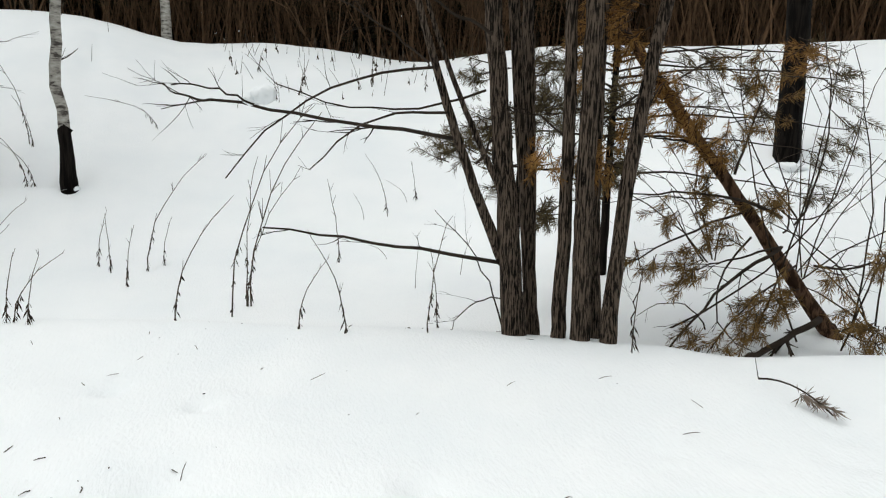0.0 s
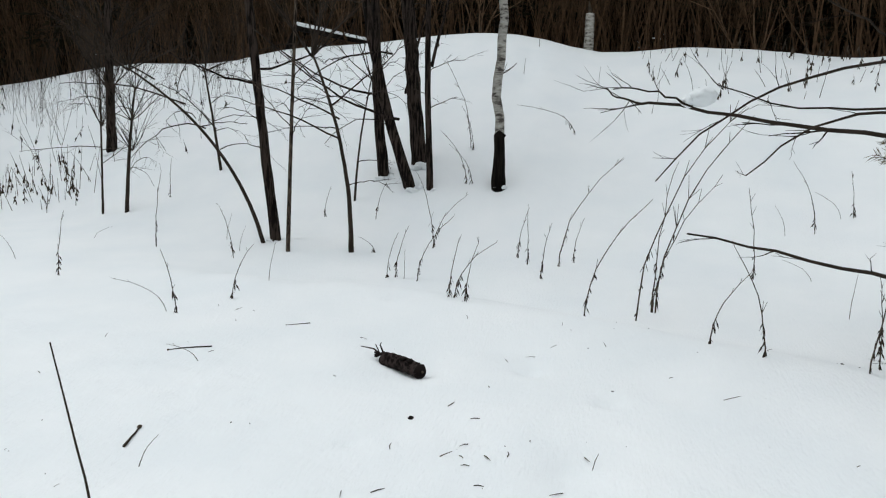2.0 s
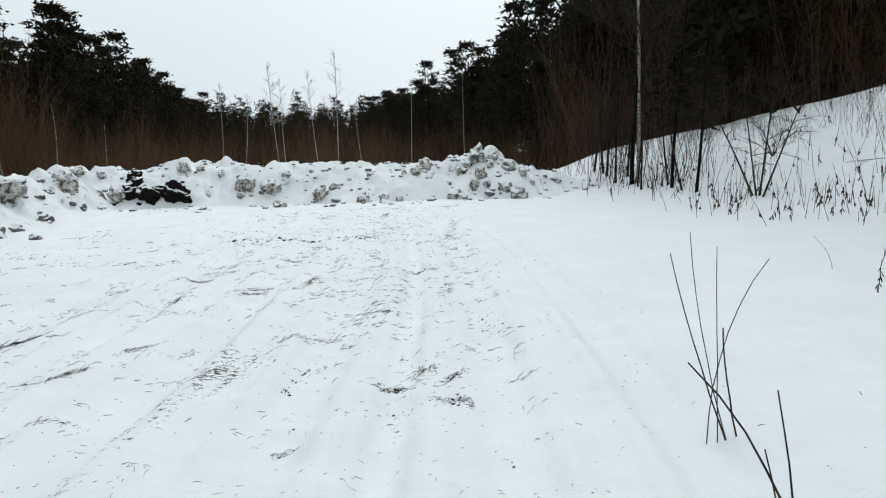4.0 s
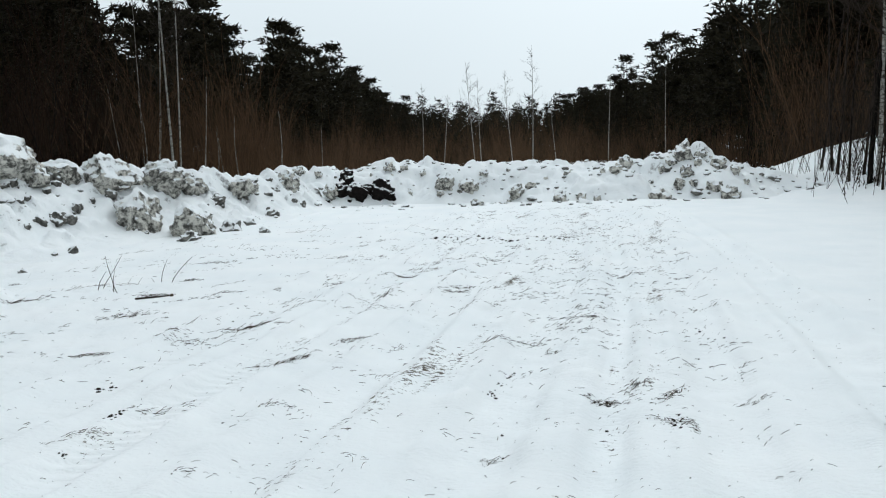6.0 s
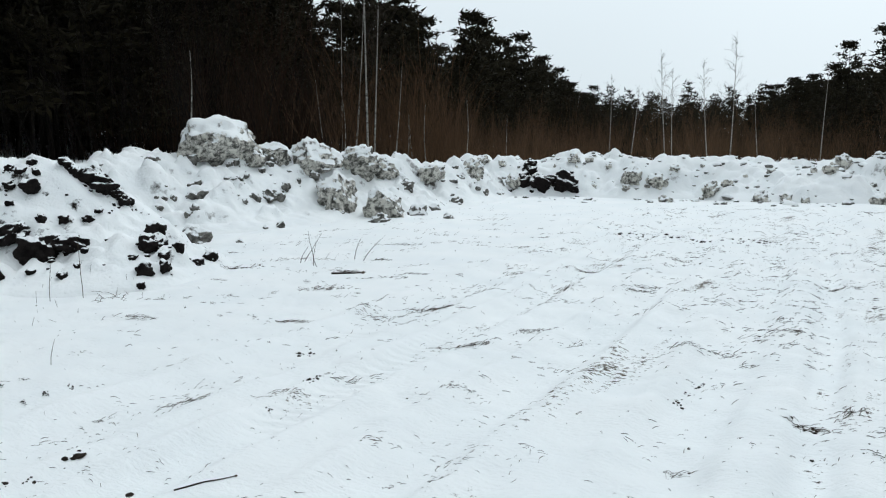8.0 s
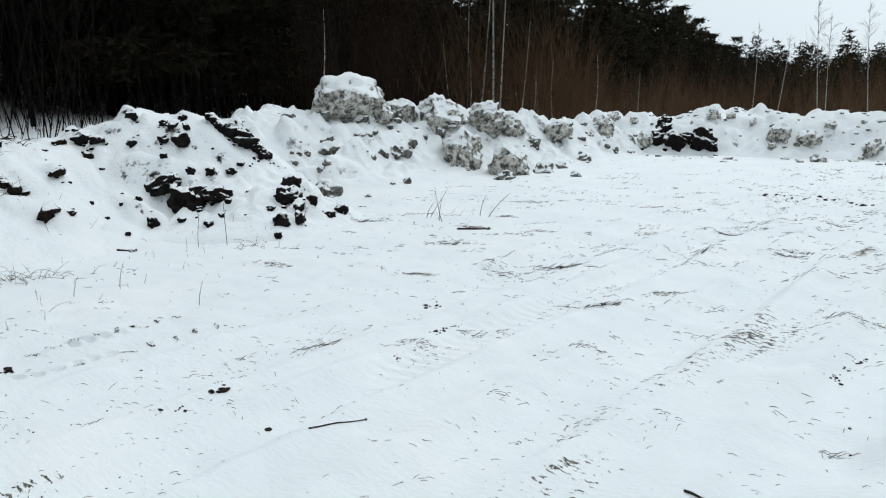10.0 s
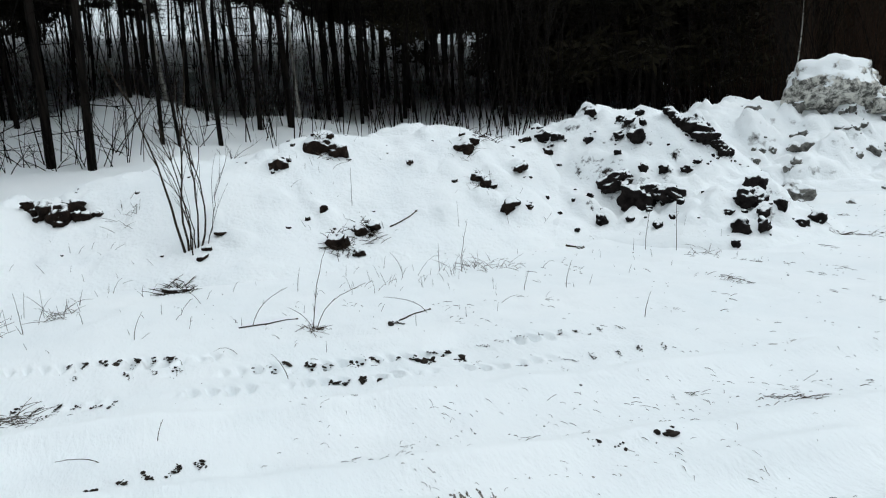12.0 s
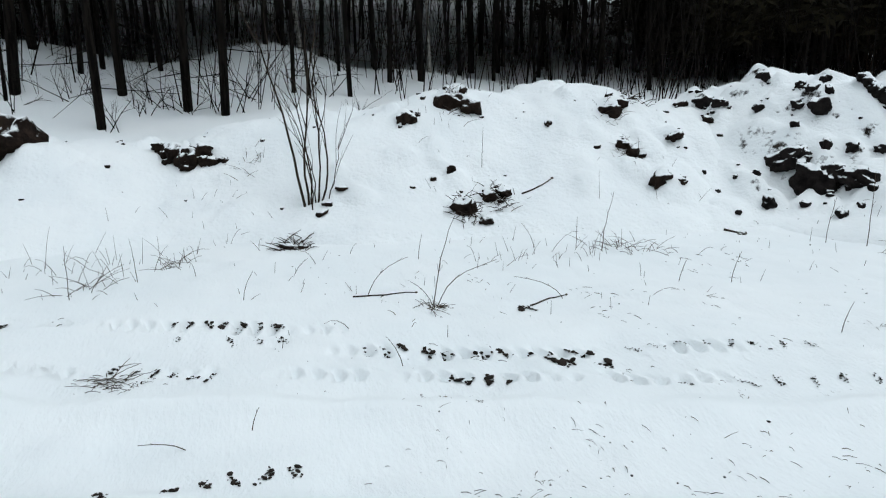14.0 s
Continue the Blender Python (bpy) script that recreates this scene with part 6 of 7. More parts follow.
def clods(parent, spots, mat, name, seed, squash=0.85, label=""):
    """Lumps frozen into a heap, bare on the side of the clearing: (x, y, radius)."""
    for k, (x, y, r) in enumerate(spots):
        way = Vector((-0.3 - x, 0.6 - y, 0)).normalized()
        px, py = x + way.x * 0.15 * r, y + way.y * 0.15 * r
        q = random.Random(seed + k)
        m = Mesh().lump((px, py, top_z(px, py) - 0.15 * r), r * (1.2 if r > 0.08 else 1.08), seed + k, squash, 0.5, 4 if r > 0.13 else 3, 1.5)
        for _ in range(q.randint(1, 3) if r > 0.06 else 0):            # a clod sheds a few crumbs
            dx, dy, c = q.uniform(-1.3, 1.3) * r, q.uniform(-1.3, 1.3) * r, r * q.uniform(0.18, 0.4)
            m.lump((px + dx, py + dy, top_z(px + dx, py + dy) - 0.15 * c), c, seed + k * 7 + q.randint(0, 99), squash, 0.6, 2, 2.0)
        part(name, m, mat, parent, label)


clods(MOUND, MOUND_CLODS, SOIL, "clod", 700, label="black frozen soil clod")
clods(MOUND, MOUND_CLODS_FOOT, SOIL, "clod", 730, label="black frozen soil clod")
clods(MOUND, MOUND_RIDGE, SOIL, "clod", 745, label="black frozen soil clod")
clods(BANK, BANK_CLODS, PEAT, "clod", 760, label="dark brown peaty clod")

# blocks of old ice: x, y, radius, flatness, how far the middle stands over the snow
ROCK_BLOCKS = [(-7.93, 15.0, 0.56, 0.85, 0.0), (-7.18, 16.15, 0.4, 1.0, 0.08), (-6.98, 14.4, 0.56, 0.9, 0.02), (-5.96, 14.75, 0.42, 1.3, 0.22), (-6.07, 18.3, 0.33, 0.85, 0.1), (-5.49, 20.6, 0.3, 1.1, 0.15), (-4.5, 22.54, 0.28, 1.0, 0.1), (-6.9, 16.9, 0.4, 0.8, 0.05), (-8.6, 14.3, 0.3, 0.8, 0.0)]
for k, (x, y, r, flat, up) in enumerate(ROCK_BLOCKS):
    m = Mesh().block((x, y, top_z(x, y) + up), r * 1.12, 800 + k, flat, 7, 4, 0.24)
    part("ice_block", m, ICE, ROCKS, "grey block of old ice and dirt")
m = Mesh().block((-9.68, 13.4, 1.5), 0.96, 838, 0.8, 6, 4, 0.2)
m.block((-8.85, 13.75, 1.3), 0.34, 835, 0.9, 7, 4, 0.2)
part("ice_block", m, ICE, ROCKS, "large grey-white ice block on top")
ROCK_STONES = [
    (-8.4, 11.14, 0.11), (-8.47, 11.03, 0.086), (-8.62, 11.72, 0.115), (-9, 11.28, 0.076), (-8.94, 10.82, 0.062), (-8.09, 12.75, 0.133), (-8.46, 12.99, 0.082), (-9.9, 13.44, 0.133), (-8.84, 13.17, 0.084), (-7.11, 12.06, 0.111), (-7.23, 11.71, 0.061), (-7.85, 13.28, 0.137), (-21.2, 20.37, 0.188),
    (-6.48, 5.17, 0.042), (-7.46, 9.9, 0.25), (-6.61, 10, 0.073), (-4.98, 20.22, 0.127), (-5.05, 19.72, 0.089), (-5.37, 16.6, 0.163), (-5.14, 17.82, 0.19), (-8.09, 12.31, 0.096), (-8.78, 11.61, 0.122), (-7.99, 13.12, 0.172), (-6.18, 16.81, 0.167), (-8.7, 14.22, 0.311), (-9.16, 11, 0.054),
    (-9.07, 11.1, 0.067), (-8.91, 11.96, 0.084), (-7.9, 13.64, 0.118), (-7.89, 14.19, 0.091), (-7.65, 14.51, 0.138), (-9.44, 12.47, 0.117), (-9.76, 11.79, 0.072), (-8.91, 13.02, 0.088), (-8.41, 12.68, 0.085), (-8.53, 13.71, 0.09), (-6.7, 14.03, 0.058), (-5.59, 19.62, 0.114), (-5.41, 15.49, 0.23),
    (-4.41, 14.75, 0.143), (-5.66, 13.75, 0.208)]
clods(ROCKS, [(x, y, r * 0.78) for x, y, r in ROCK_STONES], STONE, "stone", 840, 1.15, label="dark stone capped with snow")
clods(FAR_LEFT, [(x, y, r * 0.68) for x, y, r in BLACK], SOIL, "clod", 860, 0.9, "black soil clod")
clods(FAR_LEFT, LUMPS_LEFT, ICE, "snow_lump", 870, 1.1)
clods(FAR_MID, LUMPS_MID, ICE, "snow_lump", 880, 1.1)
clods(FAR_RIGHT, LUMPS_RIGHT, ICE, "snow_lump", 890, 1.1)


def torn_root(spots, seed, label):
    """Torn black roots and peat lying in a gap of the bank: (x, y, radius, height over the snow)."""
    for k, (x, y, r, up) in enumerate(spots):
        part("root_lump", Mesh().lump((x, y, top_z(x, y) + up), r * 1.15, seed + k, 0.9, 0.45, 3, 1.8), PEAT, BANK, label)


torn_root([(-9.25, -0.27, 0.09, 0.03), (-9.15, -0.17, 0.1, 0.03), (-9.06, -0.07, 0.13, 0.02), (-8.96, 0.02, 0.15, 0.02), (-8.88, 0.06, 0.13, 0), (-8.8, 0.04, 0.09, 0), (-8.93, 0.18, 0.12, 0.02), (-8.8, 0.2, 0.07, 0), (-8.76, 0.29, 0.06, 0), (-8.95, -0.2, 0.05, 0), (-8.72, 0.42, 0.04, 0)], 300, "black torn root and peat")
torn_root([(-9.05, -1.62, 0.22, 0.03), (-9.1, -1.9, 0.34, 0.05), (-9.15, -2.2, 0.3, 0.05), (-8.9, -1.8, 0.18, 0), (-9.2, -2.5, 0.25, 0.05)], 330, "overhanging brown peat and roots")


def pebbling(name, label, key, count, size, mat, seed):
    """Countless small lumps over a heap."""
    nodes = HEAPS[key][0]
    r = random.Random(seed)
    m = Mesh()
    made = 0
    for _ in range(count * 8):
        if made >= count:
            break
        n = r.choice(nodes)
        x, y = n[0] + r.gauss(0, n[2] * 0.5), n[1] + r.gauss(0, n[2] * 0.5)
        if ridge_heap(np.array(x), np.array(y), nodes) < 0.06:
            continue
        q = size * math.exp(r.gauss(0, 0.5))
        m.lump((x, y, top_z(x, y) - q * 0.1), q, r.randint(0, 9999), 0.75, 0.4, 1 if q < 0.05 else 2, 2.0)
        made += 1
    tagged(new(name, m.mesh(name, mat)), label, "clods", kind="stuff")


pebbling("small_clods", "small snow-dusted soil clods on the mound", "mound", 50, 0.022, SOIL, 901)
pebbling("small_clods", "small snow-dusted clods on the bank", "bank", 70, 0.022, PEAT, 902)
pebbling("small_lumps", "small stones and lumps on the boulder bank", "rocks", 80, 0.045, LUMP, 903)
pebbling("dark_stones", "dark stones in the boulder bank", "rocks", 60, 0.05, STONE, 907)
pebbling("small_lumps", "small lumps on the ploughed heap", "far_left", 80, 0.06, LUMP, 904)
pebbling("small_lumps", "small lumps on the ploughed heap", "far_mid", 80, 0.06, LUMP, 905)
pebbling("small_lumps", "small lumps on the ploughed heap", "far_right", 80, 0.06, LUMP, 906)


for k, key in enumerate(("far_left", "far_mid", "far_right")):
    pebbling("dark_lumps", "dark stones showing through the ploughed heap", key, 45, 0.05, STONE, 920 + k)


def rubble_skirt():
    """Lumps that rolled off the ploughed heaps on to the clearing."""
    r = random.Random(931)
    pale, dark = Mesh(), Mesh()
    for _ in range(80):
        x = r.uniform(-5.5, 9.0)
        y = 21.9 - 0.06 * abs(x) - abs(r.gauss(0, 0.75))
        q = 0.055 * math.exp(r.gauss(0, 0.5))
        (pale if r.random() < 0.6 else dark).lump((x, y, top_z(x, y) + q * 0.05), q, r.randint(0, 9999), 0.7, 0.45, 2, 1.8)
    tagged(new("small_lumps", pale.mesh("small_lumps", LUMP)), "snowy lumps at the foot of the heaps", "clods", kind="stuff")
    tagged(new("dark_lumps", dark.mesh("dark_lumps", STONE)), "dark stones at the foot of the heaps", "clods", kind="stuff")


rubble_skirt()


def bank_bush():
    ob = tagged(empty("bare_bush", (-7.7, 1.2, top_z(-7.7, 1.2))), "bare many-stemmed bush on the snow bank", "shrub")
    r = random.Random(77)
    for a, b, bow, r0 in (((-0.03, 0.0, 0), (-0.04, -0.34, 1.49), (0, 0.03, 0), 0.015), ((-0.03, 0.02, 0), (-0.02, 0.15, 1.58), (0, -0.06, 0), 0.013), ((-0.02, 0.05, 0), (-0.03, -0.16, 1.28), (0, 0.07, 0), 0.009), ((-0.02, 0.08, 0), (-0.03, -0.06, 0.67), (0, 0.06, 0.05), 0.008), ((-0.01, 0.1, 0), (-0.02, 0.12, 1.0), (0, 0.1, 0), 0.012),
                          ((-0.02, 0.09, 0), (-0.02, 0.11, 1.2), (0, 0.04, 0), 0.011), ((-0.01, 0.13, 0), (0, 0.32, 0.54), (0, 0.04, 0), 0.007), ((0.05, 0.05, 0), (0.1, -0.1, 0.9), (0, 0.05, 0), 0.008)):
        m = Mesh()
        pts = bent(Vector(a) - Vector((0, 0, 0.1)), b, bow, 9, 0.012, r)
        m.tube(pts, taper(r0, r0 * 0.4, 9), 5)
        for _ in range(5):
            i = r.randint(3, 8)
            w = (pts[i] - pts[i - 1]).normalized() + Vector((r.uniform(-0.5, 0.5), r.uniform(-0.6, 0.6), 0.2))
            twiggy(m, pts[i], w, r.uniform(0.2, 0.6), r0 * 0.5, 1, r, -0.03, 0.5, 1, 3)
        part("shoot", m, TWIG, ob)
    for k, (dx, dy) in enumerate(((0.15, 0.12), (-0.1, 0.35))):
        part("root_clod", Mesh().lump((dx, dy, top_z(-7.7 + dx, 1.2 + dy) - ob.location.z), 0.07, 40 + k, 0.6, 0.4), PEAT, ob)


bank_bush()


def grass_tuft(x, y, count, length, seed, label, mat=STRAW, flat=0.55, thick=0.0028):
    r = random.Random(seed)
    count, length = int(count * 0.75), length * 0.85
    ob = tagged(empty("grass_tuft", (x, y, top_z(x, y))), label, "grass", group="dead grass tufts")
    m = Mesh()
    for _ in range(count):
        a = r.uniform(0, 6.28)
        w = Vector((math.cos(a), math.sin(a), r.uniform(0.0, 1.2) * (1 - flat)))
        o = Vector((r.gauss(0, length * 0.55), r.gauss(0, length * 0.4), 0))
        o.z = top_z(x + o.x, y + o.y) - ob.location.z - 0.01
        e = o + w.normalized() * length * r.uniform(0.4, 1.1)
        e.z = max(e.z, top_z(x + e.x, y + e.y) - ob.location.z + 0.01)
        m.tube(bent(o, e, (0, 0, 0.06 * length), 4), taper(thick, thick * 0.4, 4), 3, False)
    part("grass", m, mat, ob)


for k, (x, y, n, l) in enumerate(((-7.2, 2.66, 80, 0.2), (-7.4, 3.05, 60, 0.24), (-7.06, 1.02, 110, 0.2), (-8.75, 2.95, 60, 0.14), (-6.2, 3.7, 30, 0.25), (-6.1, 4.0, 24, 0.25), (-8.65, 2.95, 40, 0.25), (-8.25, 4.7, 40, 0.22), (-7.7, 4.6, 40, 0.2), (-8.6, 5.15, 60, 0.25), (-5.1, 1.8, 22, 0.2), (-4.45, 0.05, 26, 0.2), (-8.5, 0.7, 24, 0.2),
                                   (-5.4, 5.9, 24, 0.2), (-4.4, 8.9, 10, 0.25), (-3.4, 14.6, 14, 0.4), (-6.6, 0.1, 24, 0.22), (-6.1, -0.4, 24, 0.3))):
    grass_tuft(x, y, n, l, 1000 + k, "tuft of dead brown grass pressed into snow", TWIG if n >= 60 else STRAW, 0.5, 0.005 if n >= 60 else 0.0028)
for k, (x, y, h) in enumerate(((-4.6, 8.5, 0.5), (-4.25, 8.3, 0.55), (-3.9, 8.9, 0.45))):
    ob = tagged(empty("twig_fan", (x, y, top_z(x, y))), "few bare twigs sticking out of snow", "twig")
    r = random.Random(50 + k)
    for _ in range(2):
        m = Mesh()
        twiggy(m, (r.uniform(-0.08, 0.08), r.uniform(-0.08, 0.08), -0.05), (r.uniform(-0.6, 0.8), r.uniform(-0.5, 0.5), 0.9), h * r.uniform(0.6, 1.1), 0.006, 0, r, 0.02)
        part("shoot", m, TWIG, ob)


# ---- litter on the clearing ----
def lying(m, x, y, length, a, r, thick=0.003):
    w = Vector((math.cos(a), math.sin(a), 0)) * length * 0.5
    p, q = Vector((x, y, 0)) - w, Vector((x, y, 0)) + w
    p.z, q.z = top_z(p.x, p.y) + thick * 0.5, top_z(q.x, q.y) + thick * 0.5 + max(0, r.gauss(0, 0.25)) * length
    m.tube([p, p.lerp(q, 0.5) + Vector((r.gauss(0, 0.05) * length, r.gauss(0, 0.05) * length, 0.004)), q], [thick, thick, thick * 0.5], 3, False)


def in_ruts(r):
    """A spot on the clearing, oftener along the ruts."""
    y = 1.2 + 18 * r.random() ** 1.25
    off = r.choice((-3.1, -2.2, -1.2, -0.1, 0.55, 1.25, 2.2)) + r.gauss(0, 0.22)
    return off + 0.27 * (y - 2.5) - 0.006 * (y - 2.5) ** 2, y


# mats of straw: place, half length, straws, heading
MATS = [(-3.67, 8.08, 0.16, 60, 0.1), (-3.58, 8.91, 0.1, 30, 0.1), (-1.95, 6.4, 0.22, 90, 0.2), (-1.24, 5.22, 0.09, 40, 0.9), (-1.15, 5.34, 0.05, 26, 0.9), (-0.87, 5.88, 0.12, 40, 0.7), (-0.77, 9.0, 0.18, 50, 0.0), (-0.07, 7.86, 0.14, 40, 0.0), (-2.38, 6.02, 0.16, 40, 0.2), (-2.99, 5.5, 0.12, 40, 0.3),
        (1.16, 6.29, 0.15, 40, 0.2), (-0.82, 7.72, 0.1, 24, 0.2), (0.33, 5.62, 0.1, 26, 0.4), (0.69, 5.72, 0.12, 26, 0.2), (-5.07, 7.72, 0.2, 60, 0.1), (-2.75, 8.02, 0.12, 26, 0.1), (-4.43, 5.19, 0.12, 36, 0.2), (-2.57, 6.19, 0.14, 36, 0.2), (-1.82, 4.34, 0.16, 36, 0.5), (-2.05, 3.9, 0.14, 24, 0.6)]
MATS_NEAR = [(-2.62, 3.6, 0.14, 46, 1.0), (1.24, 4.56, 0.08, 26, 0.8), (0.99, 4.36, 0.12, 50, -0.3), (1.41, 4.36, 0.1, 40, 0.6), (1.33, 3.91, 0.1, 46, -0.9), (1.9, 4.3, 0.1, 18, 0.0), (-1.02, 4.22, 0.12, 30, 0.5), (-1.23, 3.34, 0.06, 16, 0.6), (-4.4, 0.1, 0.13, 46, 1.1), (-4.45, 0.0, 0.08, 30, 0.9), (-5.15, 1.87, 0.06, 26, 1.2),
             (0.27, 3.62, 0.05, 14, 0.1), (0.02, 8.12, 0.14, 26, 0.2), (0.25, 12.4, 0.5, 40, 0.0), (1.6, 12.4, 0.5, 36, 0.0), (-3.4, 6.9, 0.2, 40, 0.15), (0.4, 10.3, 0.3, 40, 0.0), (-1.9, 10.6, 0.3, 46, 0.1), (2.0, 8.6, 0.25, 36, 0.1), (-3.9, 10.4, 0.25, 36, 0.1)]
# bare soil: place, spread, lumps, lump size
SOIL_SPOTS = [(-2.46, 4.82, 0.035, 12, 0.014), (-2.04, 4.16, 0.04, 12, 0.012), (-2.05, 3.66, 0.015, 5, 0.01), (-2.6, 2.76, 0.03, 12, 0.014), (-2.71, 2.44, 0.015, 5, 0.009), (-2.64, 2.52, 0.015, 5, 0.008), (-2.15, 2.62, 0.01, 4, 0.01), (-4.04, 2.45, 0.02, 8, 0.012), (0.28, 4.58, 0.03, 8, 0.009), (0.35, 4.79, 0.03, 9, 0.009), (0.42, 4.98, 0.03, 9, 0.009),
              (1.41, 4.36, 0.03, 9, 0.008), (1.33, 3.91, 0.04, 12, 0.008), (0.99, 4.36, 0.03, 10, 0.008), (-0.25, 12.73, 0.1, 12, 0.026), (0.16, 12.43, 0.12, 10, 0.02), (0.75, 12.29, 0.1, 10, 0.024), (1.32, 12.28, 0.14, 14, 0.024), (1.83, 12.54, 0.12, 10, 0.02)]
# prints of the lugs where soil shows: from, to, prints, lump size
LUG_SOIL = [(-5.16, 0.24, -5.02, 0.84, 7, 0.012), (-5.42, -0.73, -5.31, -0.4, 4, 0.009), (-4.58, 1.31, -4.24, 2.45, 12, 0.0125), (-4.7, -0.12, -4.3, 0.52, 8, 0.008), (-4.03, 1.64, -3.95, 1.89, 4, 0.011), (-4.12, 2.22, -4.05, 2.54, 6, 0.017), (-3.37, 0.24, -3.44, 0.87, 7, 0.009), (-5.02, 2.3, -4.99, 2.42, 3, 0.011),
            (-4.95, 0.3, -4.8, 1.0, 6, 0.006), (-4.2, 2.7, -3.95, 3.6, 8, 0.006), (-3.7, 2.7, -3.45, 3.7, 8, 0.007)]


def clearing_litter():
    r = random.Random(2024)
    straw, crumbs = Mesh(), Mesh()

    def mat_of_straw(cx, cy, long, wide, n, a, soil=0.15):
        for _ in range(n):
            u, v = r.gauss(0, long), r.gauss(0, wide)
            x, y = cx + math.cos(a) * u - math.sin(a) * v, cy + math.sin(a) * u + math.cos(a) * v
            if r.random() > soil:
                near = min(1.0, 0.25 + 0.11 * math.hypot(x, y))
                lying(straw, x, y, r.uniform(0.02, 0.08) * near, a + r.gauss(0, 0.45), r, r.uniform(0.0012, 0.0028) * near)
            else:
                q = 0.0042 * min(1.0, 0.3 + 0.1 * math.hypot(x, y)) * math.exp(r.gauss(0, 0.5))
                crumbs.lump((x, y, top_z(x, y) + q * 0.1), q, r.randint(0, 9999), 0.5, 0.4, 1, 2.0)

    for cx, cy, long, n, a in MATS + MATS_NEAR:
        mat_of_straw(cx, cy, long * 0.7, 0.018 + 0.12 * long, int(n * 1.2), a + r.gauss(0, 0.08))
    for _ in range(760):                                       # drifts of straw and a few crumbs
        cx, cy = in_ruts(r) if r.random() < 0.6 else (r.uniform(-6.0, 3.6), 1.5 + 16 * r.random() ** 1.2)
        if cx > 0.9 + 0.25 * cy or cx < -6.6:
            continue
        mat_of_straw(cx, cy, r.uniform(0.04, 0.25), r.uniform(0.015, 0.06), r.randint(3, 13) if cy > 5 else r.randint(2, 8), r.gauss(0.2, 0.4), 0.25)
    for _ in range(2600):
        x, y = in_ruts(r) if r.random() < 0.45 else (r.uniform(-7.0, 4), r.uniform(0.8, 20))
        if x > 2.3 + 0.25 * y:
            continue
        if r.random() < 0.72:
            lying(straw, x, y, r.uniform(0.006, 0.03), r.gauss(0.1, 0.7), r, r.uniform(0.0008, 0.0017))
        else:
            q = 0.004 * min(1.0, 0.3 + 0.1 * math.hypot(x, y)) * math.exp(r.gauss(0, 0.4))
            crumbs.lump((x, y, top_z(x, y) + q * 0.2), q, r.randint(0, 9999), 0.5, 0.4, 1, 2.0)
    for _ in range(80):                                       # a few scraps on the clean snow by the slope
        x, y = r.uniform(2.5, 6), r.uniform(-3.5, 3.5)
        if r.random() < 0.5:
            lying(straw, x, y, r.uniform(0.03, 0.1), r.uniform(0, 6.28), r, 0.0025)
        else:
            q = 0.0035 * math.exp(r.gauss(0, 0.5))
            crumbs.lump((x, y, top_z(x, y) + q * 0.2), q, r.randint(0, 9999), 0.6, 0.4, 1, 2.0)
    for x, y in ((4.01, 0.66), (3.83, 0.48), (3.37, 0.45), (3.28, 0.41), (3.37, 0.32), (3.43, 0.23), (3.6, 0.14), (3.54, -0.15), (3.51, 0.47), (4.35, 0.5), (3.12, 0.31), (2.97, 0.74), (3.38, 0.53)):
        lying(straw, x, y, r.uniform(0.03, 0.08), r.uniform(0, 6.28), r, 0.0032)
    for k in range(3):
        crumbs.lump((3.78 + 0.01 * k, 0.84, top_z(3.78, 0.84)), 0.014, k, 0.6, 0.5, 2, 2.0)
    for cx, cy, wide, n, big in SOIL_SPOTS:
        for _ in range(n):
            x, y = cx + r.gauss(0, wide * (2.2 if cy > 10 else 1)), cy + r.gauss(0, wide)
            q = big * math.exp(r.gauss(-0.2, 0.4))
            crumbs.lump((x, y, top_z(x, y) + q * 0.05), q, r.randint(0, 9999), 0.55, 0.5, 1, 2.0)
    for ax, ay, bx, by, n, big in LUG_SOIL:
        for k in range(n):
            f = (k + r.gauss(0, 0.06)) / (n - 1)
            if r.random() < 0.15:
                continue
            cx, cy, skew = ax + (bx - ax) * f, ay + (by - ay) * f, r.choice((-1, 1))
            for _ in range(r.randint(12, 22)):
                v = r.gauss(0, 0.026)
                x, y = cx + v, cy + v * 0.4 * skew + r.gauss(0, 0.011)
                q = big * 0.75 * math.exp(r.gauss(-0.1, 0.4))
                crumbs.lump((x, y, float(land(x, y)) + 0.004 + q * 0.2), q * 0.95, r.randint(0, 9999), 0.4, 0.5, 1, 2.2)
    tagged(new("straw_litter", straw.mesh("straw_litter", STRAW)), "scraps of dead grass strewn over the snow", "litter", kind="stuff")
    tagged(new("soil_crumbs", crumbs.mesh("soil_crumbs", CRUMB, False)), "dark soil crumbs strewn over the snow", "litter", kind="stuff")


clearing_litter()


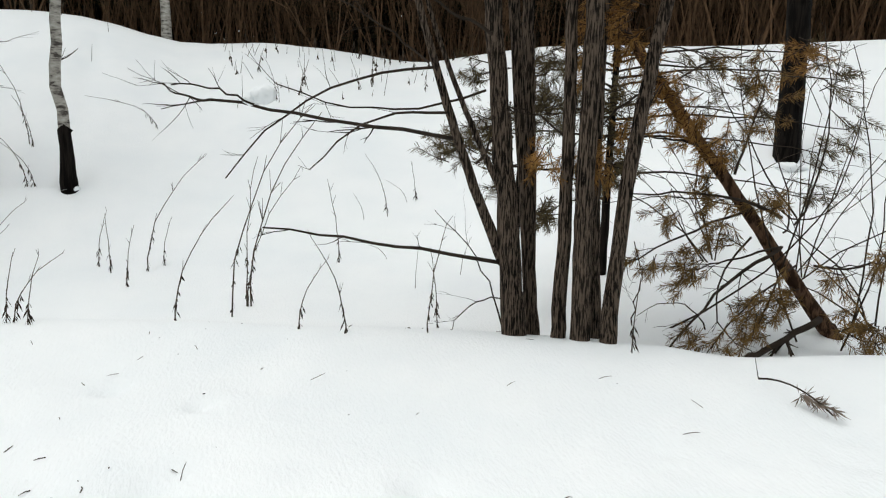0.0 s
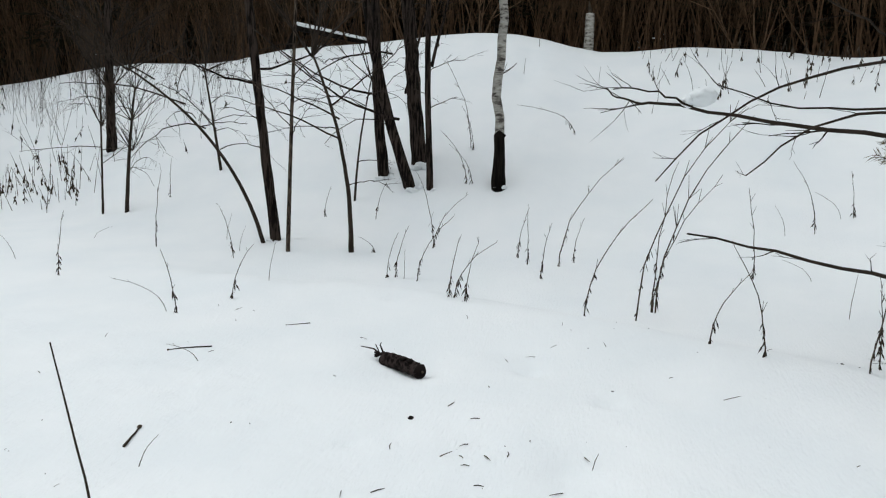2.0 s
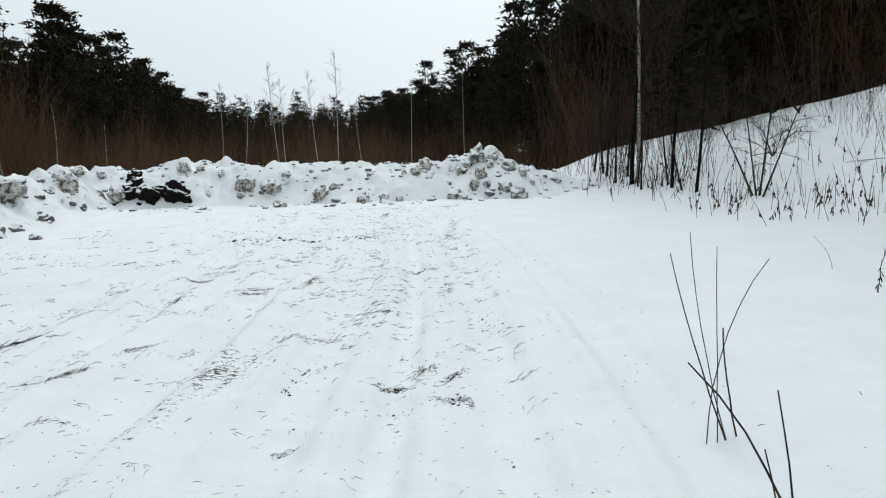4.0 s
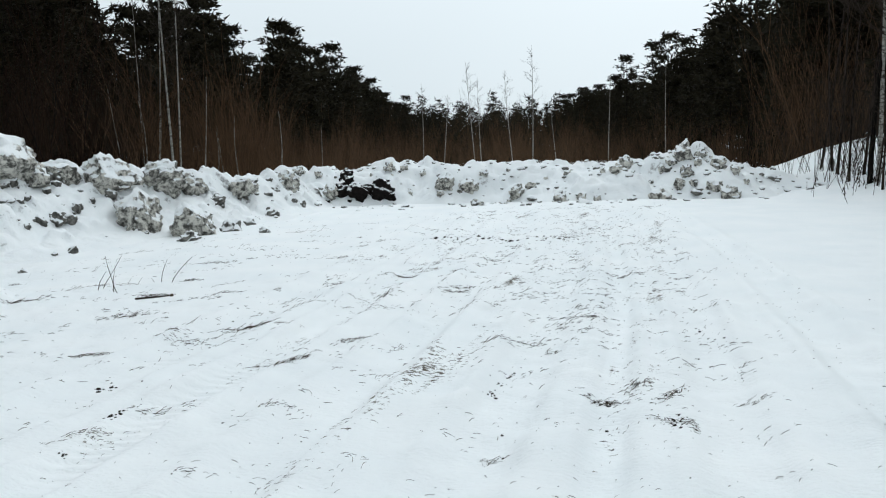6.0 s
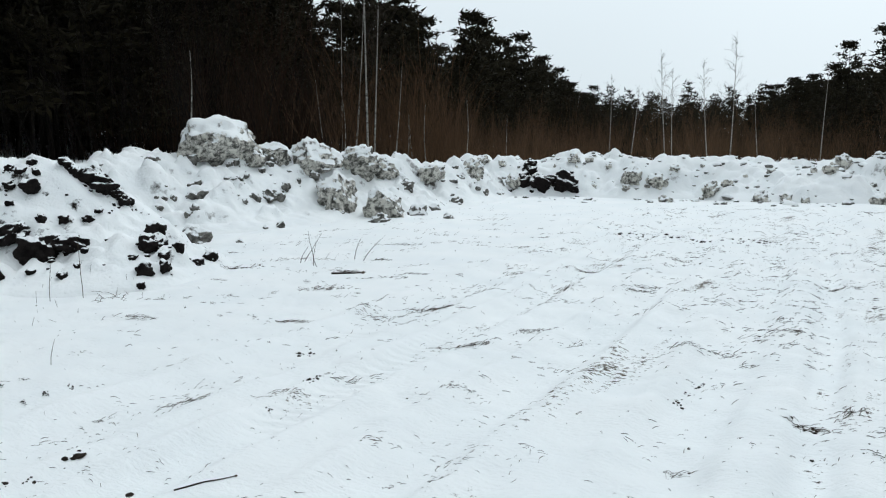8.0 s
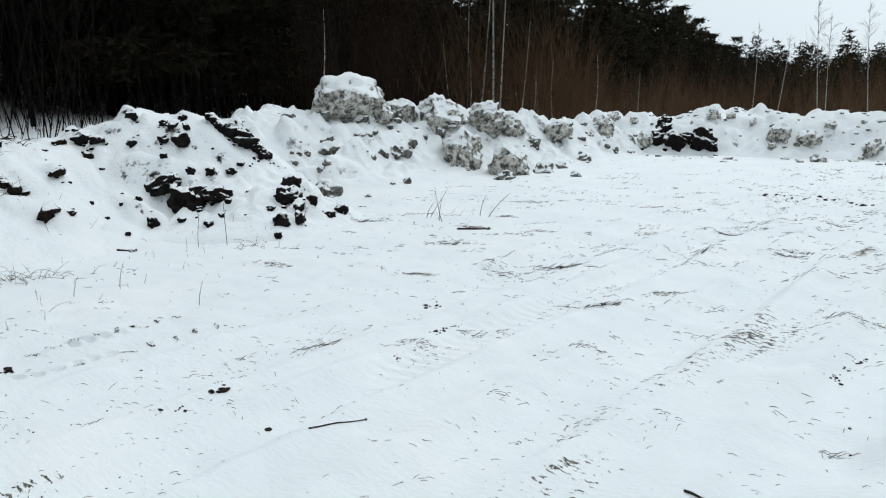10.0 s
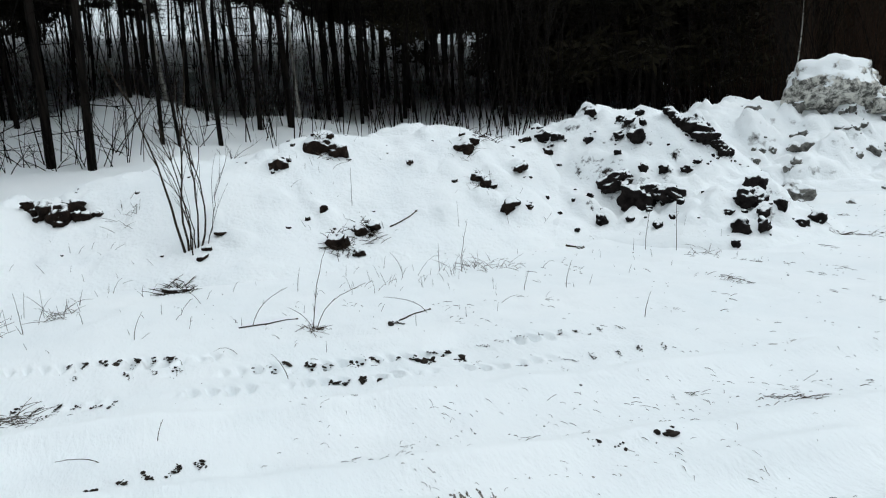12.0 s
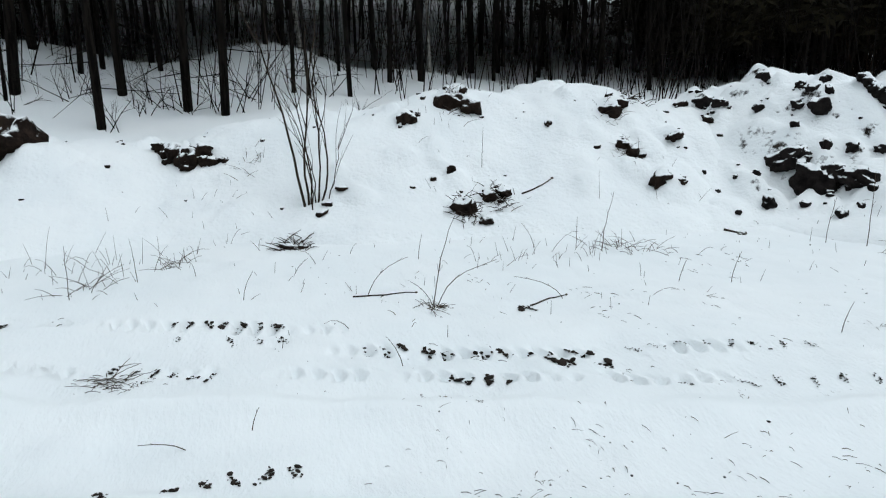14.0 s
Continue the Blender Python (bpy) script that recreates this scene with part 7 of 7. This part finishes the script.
def stick(x, y, length, a, r0, seed, label="dead stick lying on the snow"):
    r = random.Random(seed)
    ob = tagged(empty("stick", (x, y, top_z(x, y))), label, "stick", group="sticks on the snow")
    w = Vector((math.cos(a), math.sin(a), 0)) * length * 0.5
    pts = bent(-w, w, (0, 0, 0.02 * length), 7, 0.01 * length, r)
    pts = [Vector((p.x, p.y, top_z(x + p.x, y + p.y) - ob.location.z + r0 * 0.8)) for p in pts]
    m = Mesh().tube(pts, taper(r0, r0 * 0.5, 7), 6)
    part("wood", m, TWIG, ob)
    part("knot", Mesh().lump((pts[-1].x, pts[-1].y, pts[-1].z), r0 * 1.5, seed, 0.9, 0.3), STRAW, ob)


for k, row in enumerate(((-1.82, 2.75, 0.28, 0.91, 0.0042), (4.47, 2.75, 0.3, 2.2, 0.006), (3.12, 2.15, 0.2, 0.3, 0.008), (-5.4, 1.55, 0.42, 1.4, 0.006), (-5.1, 2.6, 0.35, 2.0, 0.006), (-0.2, 2.9, 0.14, 0.4, 0.006), (0.35, 2.7, 0.16, 2.4, 0.005), (-7.5, 3.5, 0.4, 1.9, 0.009),
                         (-3.6, 7.9, 0.4, 0.4, 0.014), (-6.55, 5.15, 0.2, 0.6, 0.012), (5.3, 2.3, 0.2, 2.2, 0.004))):
    stick(*row, 1200 + k)


def underwood(x, y, h, seed):
    """A small bare bush between the trunks at the edge of the wood."""
    r = random.Random(seed)
    ob = tagged(empty("bare_bush", (x, y, top_z(x, y))), "small bare bush under the pines, coloured as in shade", "shrub", group="bushes under the pines")
    for _ in range(4):
        m = Mesh()
        twiggy(m, (r.gauss(0, 0.08), r.gauss(0, 0.08), -0.05), (r.gauss(0, 0.6), r.gauss(0, 0.6), 1), h * r.uniform(0.5, 1.1), 0.009, 2, r, 0.03, 0.8, 3, 4)
        part("shoot", m, DIMMED_PINE_BARK, ob)


for k, (x, y, h) in enumerate(((-13.4, -1.13, 0.6), (-13.5, 0.45, 1.6), (-14.04, 0.55, 1.8), (-13.6, 0.07, 1.3), (-12.9, -1.5, 0.7), (-13.7, -0.7, 1.0), (-13.5, -0.4, 0.7), (-14.1, -1.07, 1.2), (-16.3, 2.55, 1.8), (-14.03, 0.9, 1.4), (-14.2, -2.0, 0.8), (-14.4, 2.1, 1.6), (-14.0, -2.3, 1.0), (-13.5, -3.0, 0.9), (-15.0, 1.4, 1.8), (-12.9, 2.4, 0.5))):
    underwood(x, y, h, 1500 + k)
